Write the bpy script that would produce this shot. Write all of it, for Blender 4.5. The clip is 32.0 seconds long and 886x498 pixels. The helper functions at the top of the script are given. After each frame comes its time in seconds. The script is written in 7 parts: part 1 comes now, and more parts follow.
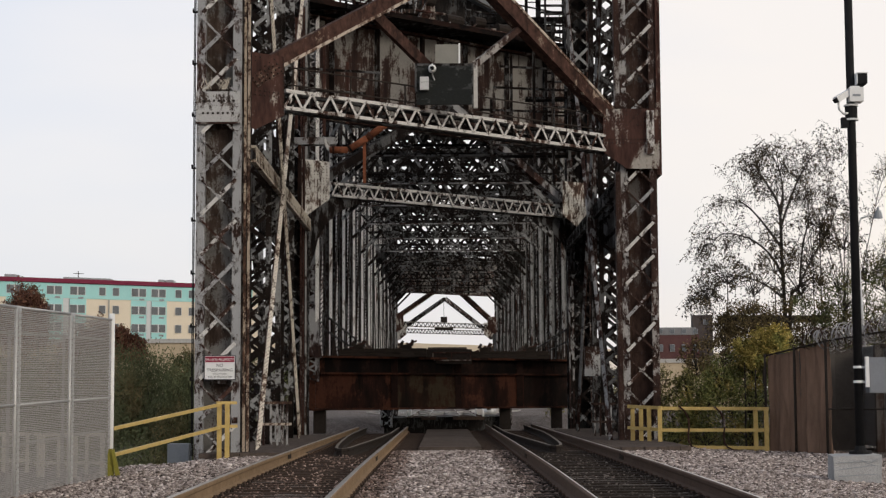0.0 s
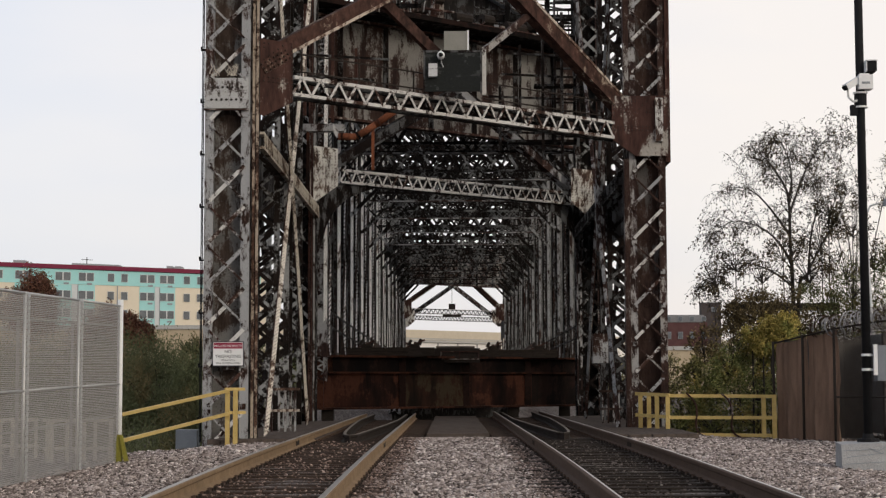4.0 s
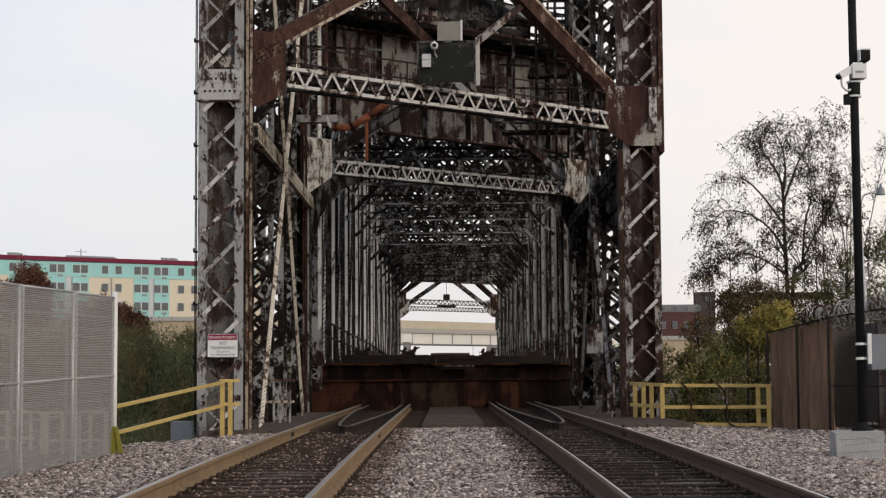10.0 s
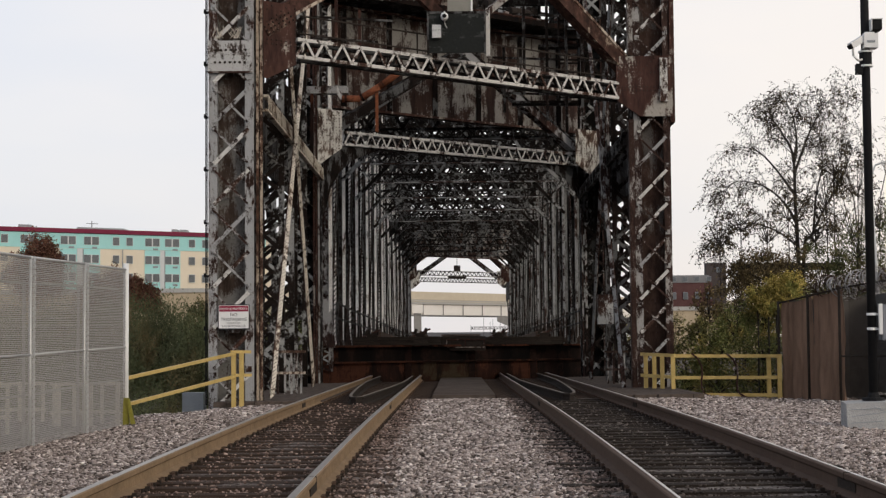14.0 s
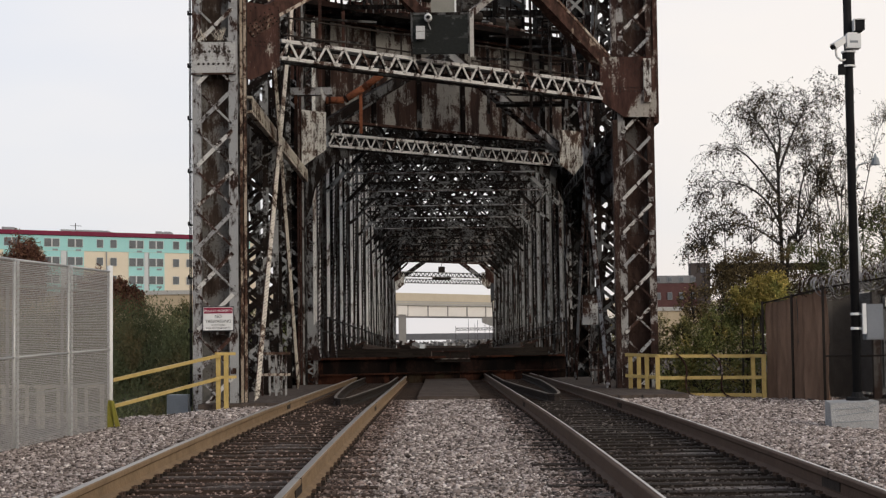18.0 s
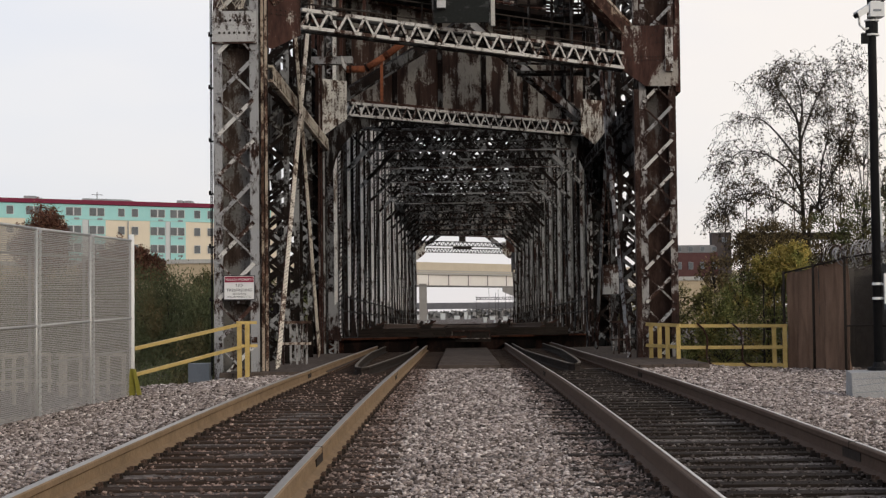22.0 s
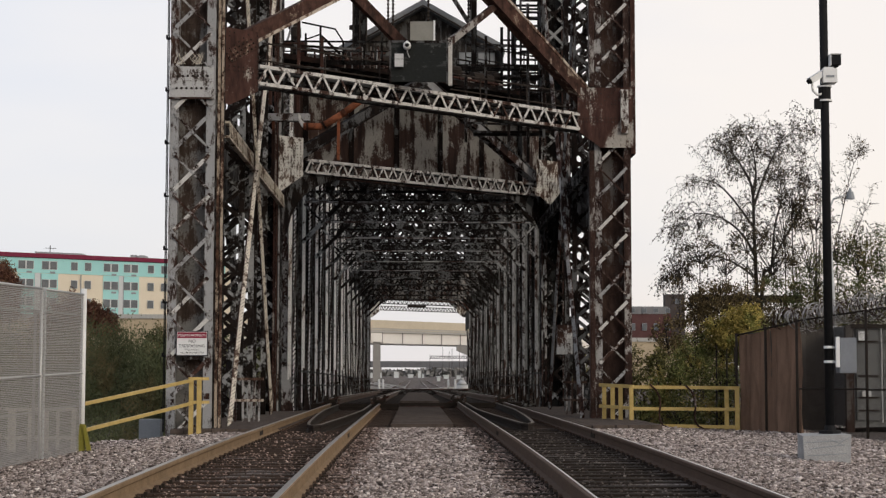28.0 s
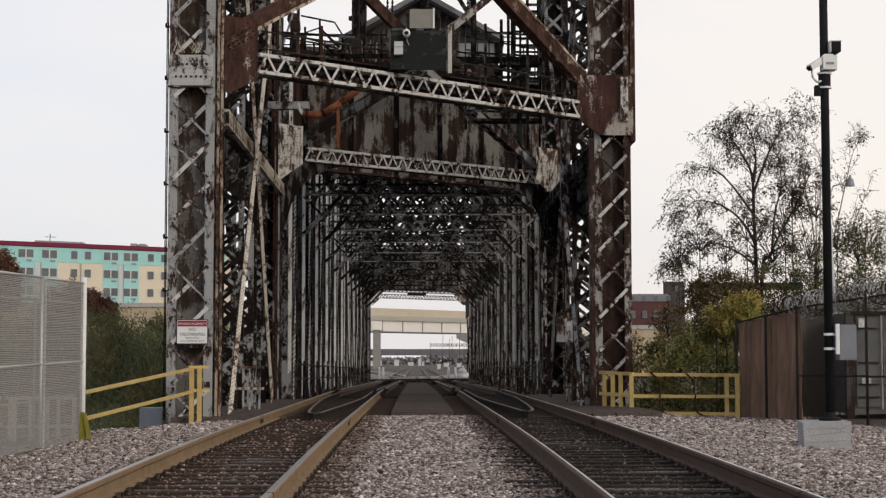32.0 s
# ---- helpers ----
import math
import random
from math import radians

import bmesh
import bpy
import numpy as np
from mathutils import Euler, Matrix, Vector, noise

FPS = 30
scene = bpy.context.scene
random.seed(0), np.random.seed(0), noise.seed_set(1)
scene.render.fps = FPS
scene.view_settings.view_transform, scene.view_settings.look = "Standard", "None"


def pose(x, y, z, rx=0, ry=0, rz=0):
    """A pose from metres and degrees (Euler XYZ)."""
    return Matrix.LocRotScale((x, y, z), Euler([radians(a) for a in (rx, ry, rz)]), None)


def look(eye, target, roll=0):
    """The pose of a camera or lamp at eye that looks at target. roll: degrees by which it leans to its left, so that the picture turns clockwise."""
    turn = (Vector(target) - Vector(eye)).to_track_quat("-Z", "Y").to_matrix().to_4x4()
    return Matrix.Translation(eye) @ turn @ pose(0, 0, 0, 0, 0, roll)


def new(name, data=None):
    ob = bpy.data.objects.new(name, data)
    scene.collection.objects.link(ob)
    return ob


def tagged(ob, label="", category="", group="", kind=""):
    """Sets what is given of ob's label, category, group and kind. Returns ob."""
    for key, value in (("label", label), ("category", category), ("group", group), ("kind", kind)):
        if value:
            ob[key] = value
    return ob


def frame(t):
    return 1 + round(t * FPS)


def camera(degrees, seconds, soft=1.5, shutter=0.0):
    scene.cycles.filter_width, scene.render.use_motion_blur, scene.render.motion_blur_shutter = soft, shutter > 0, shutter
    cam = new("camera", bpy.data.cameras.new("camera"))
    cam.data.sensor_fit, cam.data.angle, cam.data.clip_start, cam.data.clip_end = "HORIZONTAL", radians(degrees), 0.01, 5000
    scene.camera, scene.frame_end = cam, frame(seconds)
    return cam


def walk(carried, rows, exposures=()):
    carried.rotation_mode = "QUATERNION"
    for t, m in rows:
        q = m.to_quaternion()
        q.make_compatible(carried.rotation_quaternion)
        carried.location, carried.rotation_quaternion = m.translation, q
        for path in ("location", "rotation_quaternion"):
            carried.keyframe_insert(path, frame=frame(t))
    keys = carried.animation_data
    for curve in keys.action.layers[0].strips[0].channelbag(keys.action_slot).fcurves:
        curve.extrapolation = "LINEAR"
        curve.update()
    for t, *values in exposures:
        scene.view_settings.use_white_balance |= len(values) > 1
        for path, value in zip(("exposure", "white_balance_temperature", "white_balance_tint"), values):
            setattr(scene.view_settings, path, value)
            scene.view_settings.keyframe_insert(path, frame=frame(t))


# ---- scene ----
# ---- the camera: on a low tripod between the tracks, only turning ----
cam = camera(30.0, 32.0, soft=1.3)
EYE = (-0.16, 0.0, 0.89)
# seconds, pitch, roll, yaw
TURNS = [
    (0, 5.129, 0.292, -0.016), (0.5, 4.935, 0.240, 0.007), (1, 4.694, 0.228, -0.055), (1.5, 4.602, 0.283, -0.114),
    (2, 4.557, 0.356, -0.192), (2.5, 4.202, 0.430, 0.030), (3, 4.355, 0.302, 0.040), (3.5, 4.638, 0.214, 0.180),
    (5.5, 4.720, 0.102, 0.327), (6, 4.811, 0.117, 0.378), (6.5, 4.951, 0.130, 0.363), (7, 4.957, 0.128, -0.079),
    (7.5, 4.731, 0.197, 0.120), (8, 4.580, 0.227, -0.021), (8.5, 4.562, 0.149, 0.160), (9, 4.372, 0.209, 0.182),
    (9.5, 4.231, 0.295, 0.326), (10, 4.352, 0.385, 0.077), (10.5, 4.147, 0.377, 0.072), (11, 4.089, 0.314, 0.199),
    (11.5, 4.161, 0.222, 0.210), (12, 4.103, 0.179, 0.401), (12.5, 3.840, 0.231, 0.360), (13, 3.779, 0.255, 0.629),
    (13.5, 3.439, 0.365, 0.490), (14, 3.354, 0.477, 0.449), (14.5, 3.194, 0.519, 0.324), (16.5, 2.892, 0.552, 0.145),
    (17, 2.974, 0.650, 0.026), (17.5, 3.249, 0.718, -0.012), (18, 3.388, 0.688, -0.077), (18.5, 3.379, 0.555, 0.252),
    (19, 3.232, 0.588, 0.193), (19.5, 2.964, 0.606, 0.222), (20, 2.659, 0.554, 0.423), (20.5, 2.824, 0.306, 0.145),
    (21, 2.458, 0.304, 0.512), (21.5, 2.429, 0.412, 0.668), (22, 2.332, 0.585, 0.635), (22.5, 2.460, 0.585, 0.650),
    (23, 2.295, 0.385, 0.548), (23.5, 2.704, 0.196, 0.609), (24, 3.126, 0.130, 0.517), (24.5, 3.741, 0.012, 0.447),
    (25, 4.377, -0.185, 0.066), (25.5, 4.446, -0.280, -0.044), (27.5, 4.464, 0.039, -0.798), (28, 4.349, -0.076, -0.973),
    (28.5, 4.244, -0.107, -0.934), (29, 4.089, -0.062, -1.001), (29.5, 4.105, 0.049, -0.874), (30, 3.803, 0.028, -0.940),
    (30.5, 3.614, 0.095, -1.107), (31, 3.674, -0.079, -0.904), (31.5, 3.773, 0.028, -1.023), (32, 3.929, 0.043, -0.966),
]
walk(cam, [(t, pose(EYE[0], EYE[1], EYE[2], 90 + p, r, y)) for t, p, r, y in TURNS])

# ---- light: a bright overcast sky, a very soft low sun behind the clouds ----
world = bpy.data.worlds.new("overcast_sky")
scene.world = world
world.use_nodes = True
wt = world.node_tree
wt.nodes.clear()
w_out = wt.nodes.new("ShaderNodeOutputWorld")
w_bg = wt.nodes.new("ShaderNodeBackground")
w_sky = wt.nodes.new("ShaderNodeTexSky")
w_sky.sky_type, w_sky.sun_disc = "NISHITA", False
w_sky.sun_elevation, w_sky.sun_rotation = radians(22), radians(141)
w_sky.dust_density, w_sky.air_density = 3.0, 1.0
w_co = wt.nodes.new("ShaderNodeTexCoord")
w_map = wt.nodes.new("ShaderNodeMapping")
w_map.inputs["Scale"].default_value = (1.0, 1.0, 3.2)
w_noise = wt.nodes.new("ShaderNodeTexNoise")
w_noise.inputs["Scale"].default_value, w_noise.inputs["Detail"].default_value = 2.2, 4.0
w_side = wt.nodes.new("ShaderNodeSeparateXYZ")
w_lean = wt.nodes.new("ShaderNodeMath")
w_lean.operation = "MULTIPLY_ADD"
w_lean.inputs[1].default_value, w_lean.inputs[2].default_value = 0.85, 0.0
wt.links.new(w_co.outputs["Generated"], w_side.inputs["Vector"])
wt.links.new(w_side.outputs["X"], w_lean.inputs[0])
w_sum = wt.nodes.new("ShaderNodeMath")
w_sum.operation = "ADD"
w_ramp = wt.nodes.new("ShaderNodeValToRGB")
w_ramp.color_ramp.elements[0].position, w_ramp.color_ramp.elements[0].color = 0.24, (0.715, 0.735, 0.80, 1)
w_ramp.color_ramp.elements[1].position, w_ramp.color_ramp.elements[1].color = 0.70, (0.905, 0.845, 0.80, 1)
w_mix = wt.nodes.new("ShaderNodeMix")
w_mix.data_type, w_mix.blend_type = "RGBA", "ADD"
w_mix.inputs["Factor"].default_value = 0.022
wt.links.new(w_co.outputs["Generated"], w_map.inputs["Vector"])
wt.links.new(w_map.outputs["Vector"], w_noise.inputs["Vector"])
wt.links.new(w_noise.outputs["Fac"], w_sum.inputs[0])
wt.links.new(w_lean.outputs[0], w_sum.inputs[1])
wt.links.new(w_sum.outputs[0], w_ramp.inputs["Fac"])
w_sep = wt.nodes.new("ShaderNodeSeparateXYZ")
w_high = wt.nodes.new("ShaderNodeValToRGB")
w_high.color_ramp.elements[0].position, w_high.color_ramp.elements[0].color = 0.28, (1, 1, 1, 1)
w_high.color_ramp.elements[1].position, w_high.color_ramp.elements[1].color = 0.95, (0.46, 0.50, 0.56, 1)
w_low = w_high.color_ramp.elements.new(0.0)
w_low.color = (1.0, 0.966, 0.937, 1)
w_mul = wt.nodes.new("ShaderNodeMix")
w_mul.data_type, w_mul.blend_type = "RGBA", "MULTIPLY"
w_mul.inputs["Factor"].default_value = 1.0
wt.links.new(w_co.outputs["Generated"], w_sep.inputs["Vector"])
wt.links.new(w_sep.outputs["Z"], w_high.inputs["Fac"])
wt.links.new(w_ramp.outputs["Color"], w_mul.inputs["A"])
wt.links.new(w_high.outputs["Color"], w_mul.inputs["B"])
wt.links.new(w_mul.outputs["Result"], w_mix.inputs["A"])
wt.links.new(w_sky.outputs["Color"], w_mix.inputs["B"])
wt.links.new(w_mix.outputs["Result"], w_bg.inputs["Color"])
w_bg.inputs["Strength"].default_value = 1.0
wt.links.new(w_bg.outputs["Background"], w_out.inputs["Surface"])
sun_data = bpy.data.lights.new("sun", "SUN")
sun_data.energy, sun_data.angle, sun_data.color = 0.85, radians(14), (1.0, 0.93, 0.82)
sun = new("sun", sun_data)
sun.matrix_world = look((40, -30, 28), (0, 20, 2))


# ---- materials ----
def material(name, rough=0.7, metal=0.0):
    m = bpy.data.materials.new(name)
    m.use_nodes = True
    b = m.node_tree.nodes["Principled BSDF"]
    b.inputs["Roughness"].default_value, b.inputs["Metallic"].default_value = rough, metal
    b.inputs["Specular IOR Level"].default_value = 0.08 if rough >= 0.6 else 0.4
    return m, m.node_tree, b


def coords(nt, scale=(1, 1, 1)):
    """Object coordinates, moved by each object's own random number."""
    co, info, mp = nt.nodes.new("ShaderNodeTexCoord"), nt.nodes.new("ShaderNodeObjectInfo"), nt.nodes.new("ShaderNodeMapping")
    mul = nt.nodes.new("ShaderNodeMath")
    mul.operation = "MULTIPLY"
    mul.inputs[1].default_value = 37.0
    nt.links.new(info.outputs["Random"], mul.inputs[0])
    nt.links.new(co.outputs["Object"], mp.inputs["Vector"])
    nt.links.new(mul.outputs[0], mp.inputs["Location"])
    mp.inputs["Scale"].default_value = scale
    return mp.outputs["Vector"]


def noise_tex(nt, vec, scale, detail=5.0, rough=0.6, dist=0.0):
    n = nt.nodes.new("ShaderNodeTexNoise")
    n.inputs["Scale"].default_value, n.inputs["Detail"].default_value = scale, detail
    n.inputs["Roughness"].default_value, n.inputs["Distortion"].default_value = rough, dist
    nt.links.new(vec, n.inputs["Vector"])
    return n.outputs["Fac"]


def ramp(nt, fac, stops):
    r = nt.nodes.new("ShaderNodeValToRGB")
    e = r.color_ramp.elements
    while len(e) < len(stops):
        e.new(0.5)
    for el, (p, c) in zip(e, stops):
        el.position = p
        el.color = (*c, 1) if len(c) == 3 else c
    nt.links.new(fac, r.inputs["Fac"])
    return r.outputs["Color"]


def blend(nt, fac, a, b, kind="MIX"):
    m = nt.nodes.new("ShaderNodeMix")
    m.data_type, m.blend_type = "RGBA", kind
    for sock, val in (("Factor", fac), ("A", a), ("B", b)):
        if isinstance(val, (int, float)):
            m.inputs[sock].default_value = val
        elif isinstance(val, tuple):
            m.inputs[sock].default_value = (*val, 1)
        else:
            nt.links.new(val, m.inputs[sock])
    return m.outputs["Result"]


def bump(nt, b, height, strength=0.4, dist=0.01):
    n = nt.nodes.new("ShaderNodeBump")
    n.inputs["Strength"].default_value, n.inputs["Distance"].default_value = strength, dist
    nt.links.new(height, n.inputs["Height"])
    nt.links.new(n.outputs["Normal"], b.inputs["Normal"])


def worn_steel(name, paint, rust, dark, rusty=0.5, grain=9.0, streak=0.35, rough=0.72):
    """Old painted steel: paint that flakes off in patches and runs, over rust and grime."""
    m, nt, b = material(name, rough)
    v1, v2 = coords(nt), coords(nt, (1, 1, streak))
    big, run, fine = noise_tex(nt, v1, 1.1, 4, 0.6, 0.4), noise_tex(nt, v2, grain * 0.45, 5, 0.7), noise_tex(nt, v1, grain * 3.2, 4, 0.75)
    add = nt.nodes.new("ShaderNodeMath")
    add.operation = "ADD"
    nt.links.new(big, add.inputs[0])
    nt.links.new(run, add.inputs[1])
    half = nt.nodes.new("ShaderNodeMath")
    half.operation = "MULTIPLY_ADD"
    half.inputs[1].default_value, half.inputs[2].default_value = 0.41, 0.0
    nt.links.new(add.outputs[0], half.inputs[0])
    tot = nt.nodes.new("ShaderNodeMath")
    tot.operation = "MULTIPLY_ADD"
    tot.inputs[1].default_value = 0.18
    nt.links.new(fine, tot.inputs[0])
    nt.links.new(half.outputs[0], tot.inputs[2])
    e = 0.5 + (rusty - 0.5) * 0.32
    mask = ramp(nt, tot.outputs[0], [(e - 0.022, (0, 0, 0)), (e + 0.018, (1, 1, 1))])
    tone = ramp(nt, fine, [(0.3, tuple(c * 0.7 for c in paint)), (0.7, paint)])
    low = ramp(nt, run, [(0.36, dark), (0.62, rust)])
    col = blend(nt, mask, low, tone)
    nt.links.new(col, b.inputs["Base Color"])
    bump(nt, b, tot.outputs[0], 0.5, 0.02)
    return m


def mottled(name, a, c, scale=6.0, rough=0.8, metal=0.0, stretch=(1, 1, 1), fine=40.0, relief=0.3, depth=0.01):
    m, nt, b = material(name, rough, metal)
    v = coords(nt, stretch)
    n1, n2 = noise_tex(nt, v, scale, 5, 0.65), noise_tex(nt, v, fine, 3, 0.7)
    col = blend(nt, 0.45, ramp(nt, n1, [(0.3, a), (0.7, c)]), ramp(nt, n2, [(0.3, a), (0.7, c)]))
    nt.links.new(col, b.inputs["Base Color"])
    bump(nt, b, n2, relief, depth)
    return m


STEEL = worn_steel("grey_flaking_paint", (0.38, 0.375, 0.37), (0.07524, 0.037, 0.02755), (0.01508, 0.01, 0.00846), 0.52, 11)
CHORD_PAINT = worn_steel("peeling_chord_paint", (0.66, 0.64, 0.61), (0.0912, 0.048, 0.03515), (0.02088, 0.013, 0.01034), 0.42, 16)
STEEL_PALE = worn_steel("pale_flaking_paint", (0.66, 0.645, 0.615), (0.0912, 0.049, 0.0361), (0.0232, 0.014, 0.01128), 0.46, 12)
REAR_GUSSET = worn_steel("pale_mottled_gusset", (0.68, 0.655, 0.60), (0.14, 0.086, 0.062), (0.035, 0.022, 0.017), 0.46, 15, 0.4)
BATTEN = worn_steel("pale_batten_paint", (0.50, 0.495, 0.485), (0.11, 0.075, 0.06), (0.03, 0.022, 0.018), 0.34, 14)
STEEL_DARK = worn_steel("dark_painted_steel", (0.115, 0.115, 0.115), (0.01596, 0.0095, 0.0076), (0.003712, 0.0028, 0.002444), 0.60, 11)
STEEL_WEB = worn_steel("grimy_web_plate", (0.125, 0.12, 0.113), (0.04104, 0.027, 0.02185), (0.01392, 0.01, 0.00846), 0.60, 11)
RUST = worn_steel("brown_rusted_steel", (0.34, 0.30, 0.265), (0.0798, 0.038, 0.02945), (0.02784, 0.015, 0.01222), 0.68, 12)
RUST_RED = worn_steel("red_rusted_girder", (0.078, 0.030, 0.018), (0.042, 0.016, 0.010), (0.008, 0.005, 0.004), 0.56, 3.0, 0.25)
DARK_RUST = worn_steel("dark_brown_rust", (0.026, 0.013, 0.010), (0.014, 0.008, 0.006), (0.004, 0.0032, 0.003), 0.58, 3.0, 0.25)
OLIVE_RUST = worn_steel("olive_stained_rust", (0.055, 0.040, 0.024), (0.045, 0.020, 0.012), (0.010, 0.007, 0.005), 0.55, 3.0, 0.25)
STRIP = worn_steel("brown_tan_lacing", (0.54, 0.45, 0.36), (0.15, 0.082, 0.057), (0.035, 0.022, 0.018), 0.56, 24, 0.5)
RUST_TAN = worn_steel("tan_rust_streaked_steel", (0.56, 0.48, 0.40), (0.16, 0.092, 0.064), (0.045, 0.028, 0.022), 0.50, 16, 0.5)
TAN_STREAKED = worn_steel("bright_tan_streaked_steel", (0.62, 0.56, 0.47), (0.19, 0.12, 0.08), (0.045, 0.028, 0.02), 0.45, 18, 0.5)
PLATE = worn_steel("streaked_portal_plate", (0.27, 0.255, 0.235), (0.05928, 0.034, 0.0266), (0.01972, 0.012, 0.01034), 0.54, 7.0, 0.14)
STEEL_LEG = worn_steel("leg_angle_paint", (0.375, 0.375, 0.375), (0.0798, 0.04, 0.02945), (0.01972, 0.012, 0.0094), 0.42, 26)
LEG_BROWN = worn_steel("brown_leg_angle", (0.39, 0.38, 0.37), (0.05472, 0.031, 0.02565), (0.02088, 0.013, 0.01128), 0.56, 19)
LEG_WEB_GREY = worn_steel("grey_brown_leg_web", (0.19, 0.182, 0.172), (0.085, 0.060, 0.048), (0.032, 0.022, 0.017), 0.50, 10, 0.25)
LEG_WEB = worn_steel("brown_leg_web", (0.115, 0.105, 0.098), (0.060, 0.036, 0.028), (0.024, 0.014, 0.011), 0.66, 10, 0.25)
BROWN_ANGLE = worn_steel("dark_brown_leg_angle", (0.36, 0.34, 0.32), (0.060, 0.034, 0.027), (0.022, 0.013, 0.011), 0.68, 14)
DIAGONAL = worn_steel("streaked_brown_diagonal", (0.38, 0.31, 0.24), (0.086, 0.044, 0.034), (0.026, 0.015, 0.012), 0.80, 13, 0.6)
GUSSET = worn_steel("brown_gusset_with_pale_runs", (0.40, 0.37, 0.33), (0.087, 0.043, 0.034), (0.034, 0.018, 0.015), 0.655, 9, 0.25)
COVER = mottled("mottled_grey_cover_plate", (0.008, 0.0075, 0.007), (0.29, 0.285, 0.275), 6.0, 0.75, stretch=(1, 1, 0.35), fine=24, relief=0.5)
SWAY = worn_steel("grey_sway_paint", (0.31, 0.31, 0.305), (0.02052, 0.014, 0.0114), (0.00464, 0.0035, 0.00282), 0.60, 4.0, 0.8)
# Darker copy of the sway paint, with shade put into its colour.
SWAY_SHADED = worn_steel("shaded_sway_paint", (0.17, 0.17, 0.168), (0.01368, 0.009, 0.0076), (0.00348, 0.0027, 0.00235), 0.60, 4.0, 0.8)
# Pale edge paint raised to near white to carry the light it catches.
PALE_EDGE = worn_steel("brightened_edge_paint", (0.93, 0.90, 0.85), (0.30, 0.20, 0.14), (0.06, 0.04, 0.03), 0.33, 22, 0.35, 0.5)
ROPE_TAN = worn_steel("tan_strand_paint", (0.80, 0.73, 0.63), (0.24, 0.155, 0.11), (0.05, 0.034, 0.026), 0.40, 22, 0.35, 0.6)
# Near-black steel: the bridge's inner shade is put into its colour.
BLACK_STEEL = worn_steel("near_black_steel", (0.045, 0.045, 0.044), (0.00798, 0.0055, 0.00456), (0.002552, 0.002, 0.001692), 0.60, 12)
ORANGE = mottled("orange_rusted_pipe", (0.055, 0.022, 0.015), (0.30, 0.105, 0.052), 5, fine=18)
YELLOW = mottled("worn_yellow_paint", (0.40, 0.275, 0.075), (0.62, 0.455, 0.17), 5, 0.55, fine=60)
# Two rail rusts: ochre for lit webs, umber with side shade put in.
RAIL_WEB = mottled("ochre_rail_rust", (0.15, 0.102, 0.062), (0.32, 0.222, 0.134), 3, 0.7, fine=30)
RAIL_WEB_DARK = mottled("umber_shaded_rail_rust", (0.058, 0.037, 0.028), (0.112, 0.074, 0.055), 3, 0.62, fine=30)
# Pale base colour stands in for the sky's highlight on the rail head.
RAIL_SHINE = mottled("painted_rail_highlight", (0.62, 0.59, 0.56), (0.80, 0.77, 0.74), 8, 0.35, 0.35, (1, 0.15, 1), 50, 0.1)
RAIL_TOP = mottled("polished_rail_steel", (0.30, 0.275, 0.25), (0.46, 0.43, 0.40), 8, 0.42, 0.7, (1, 0.15, 1), 50, 0.1)
BRIDGE_TIE = mottled("dark_tie_timber", (0.010, 0.008, 0.007), (0.05, 0.039, 0.032), 5, 0.95, stretch=(0.25, 4, 4), fine=22, relief=0.6)
TIE = mottled("weathered_tie_timber", (0.024, 0.016, 0.012), (0.085, 0.060, 0.047), 5, 0.9, stretch=(0.25, 4, 4), fine=22, relief=0.6)
TIE_OILY = mottled("oily_tie_timber", (0.012, 0.0095, 0.008), (0.05, 0.039, 0.032), 5, 0.85, stretch=(0.25, 4, 4), fine=22, relief=0.6)
PLANK = mottled("grey_walkway_timber", (0.048, 0.038, 0.032), (0.135, 0.107, 0.092), 4, 0.9, stretch=(1, 0.3, 1), fine=30)
IRON = mottled("dark_iron", (0.02, 0.016, 0.014), (0.05, 0.04, 0.034), 12, 0.8)
BLACK = mottled("black_paint", (0.010, 0.010, 0.011), (0.02, 0.02, 0.021), 9, 0.65)
GALV = mottled("galvanised_steel", (0.42, 0.42, 0.42), (0.60, 0.60, 0.59), 14, 0.5, 0.4)
WHITE = mottled("white_enamel", (0.70, 0.70, 0.69), (0.80, 0.80, 0.79), 6, 0.45)
GREYBOX = mottled("grey_box_paint", (0.21, 0.23, 0.25), (0.30, 0.32, 0.34), 4, 0.5)
CONCRETE = mottled("pale_concrete", (0.34, 0.33, 0.31), (0.50, 0.49, 0.46), 3, 0.9)


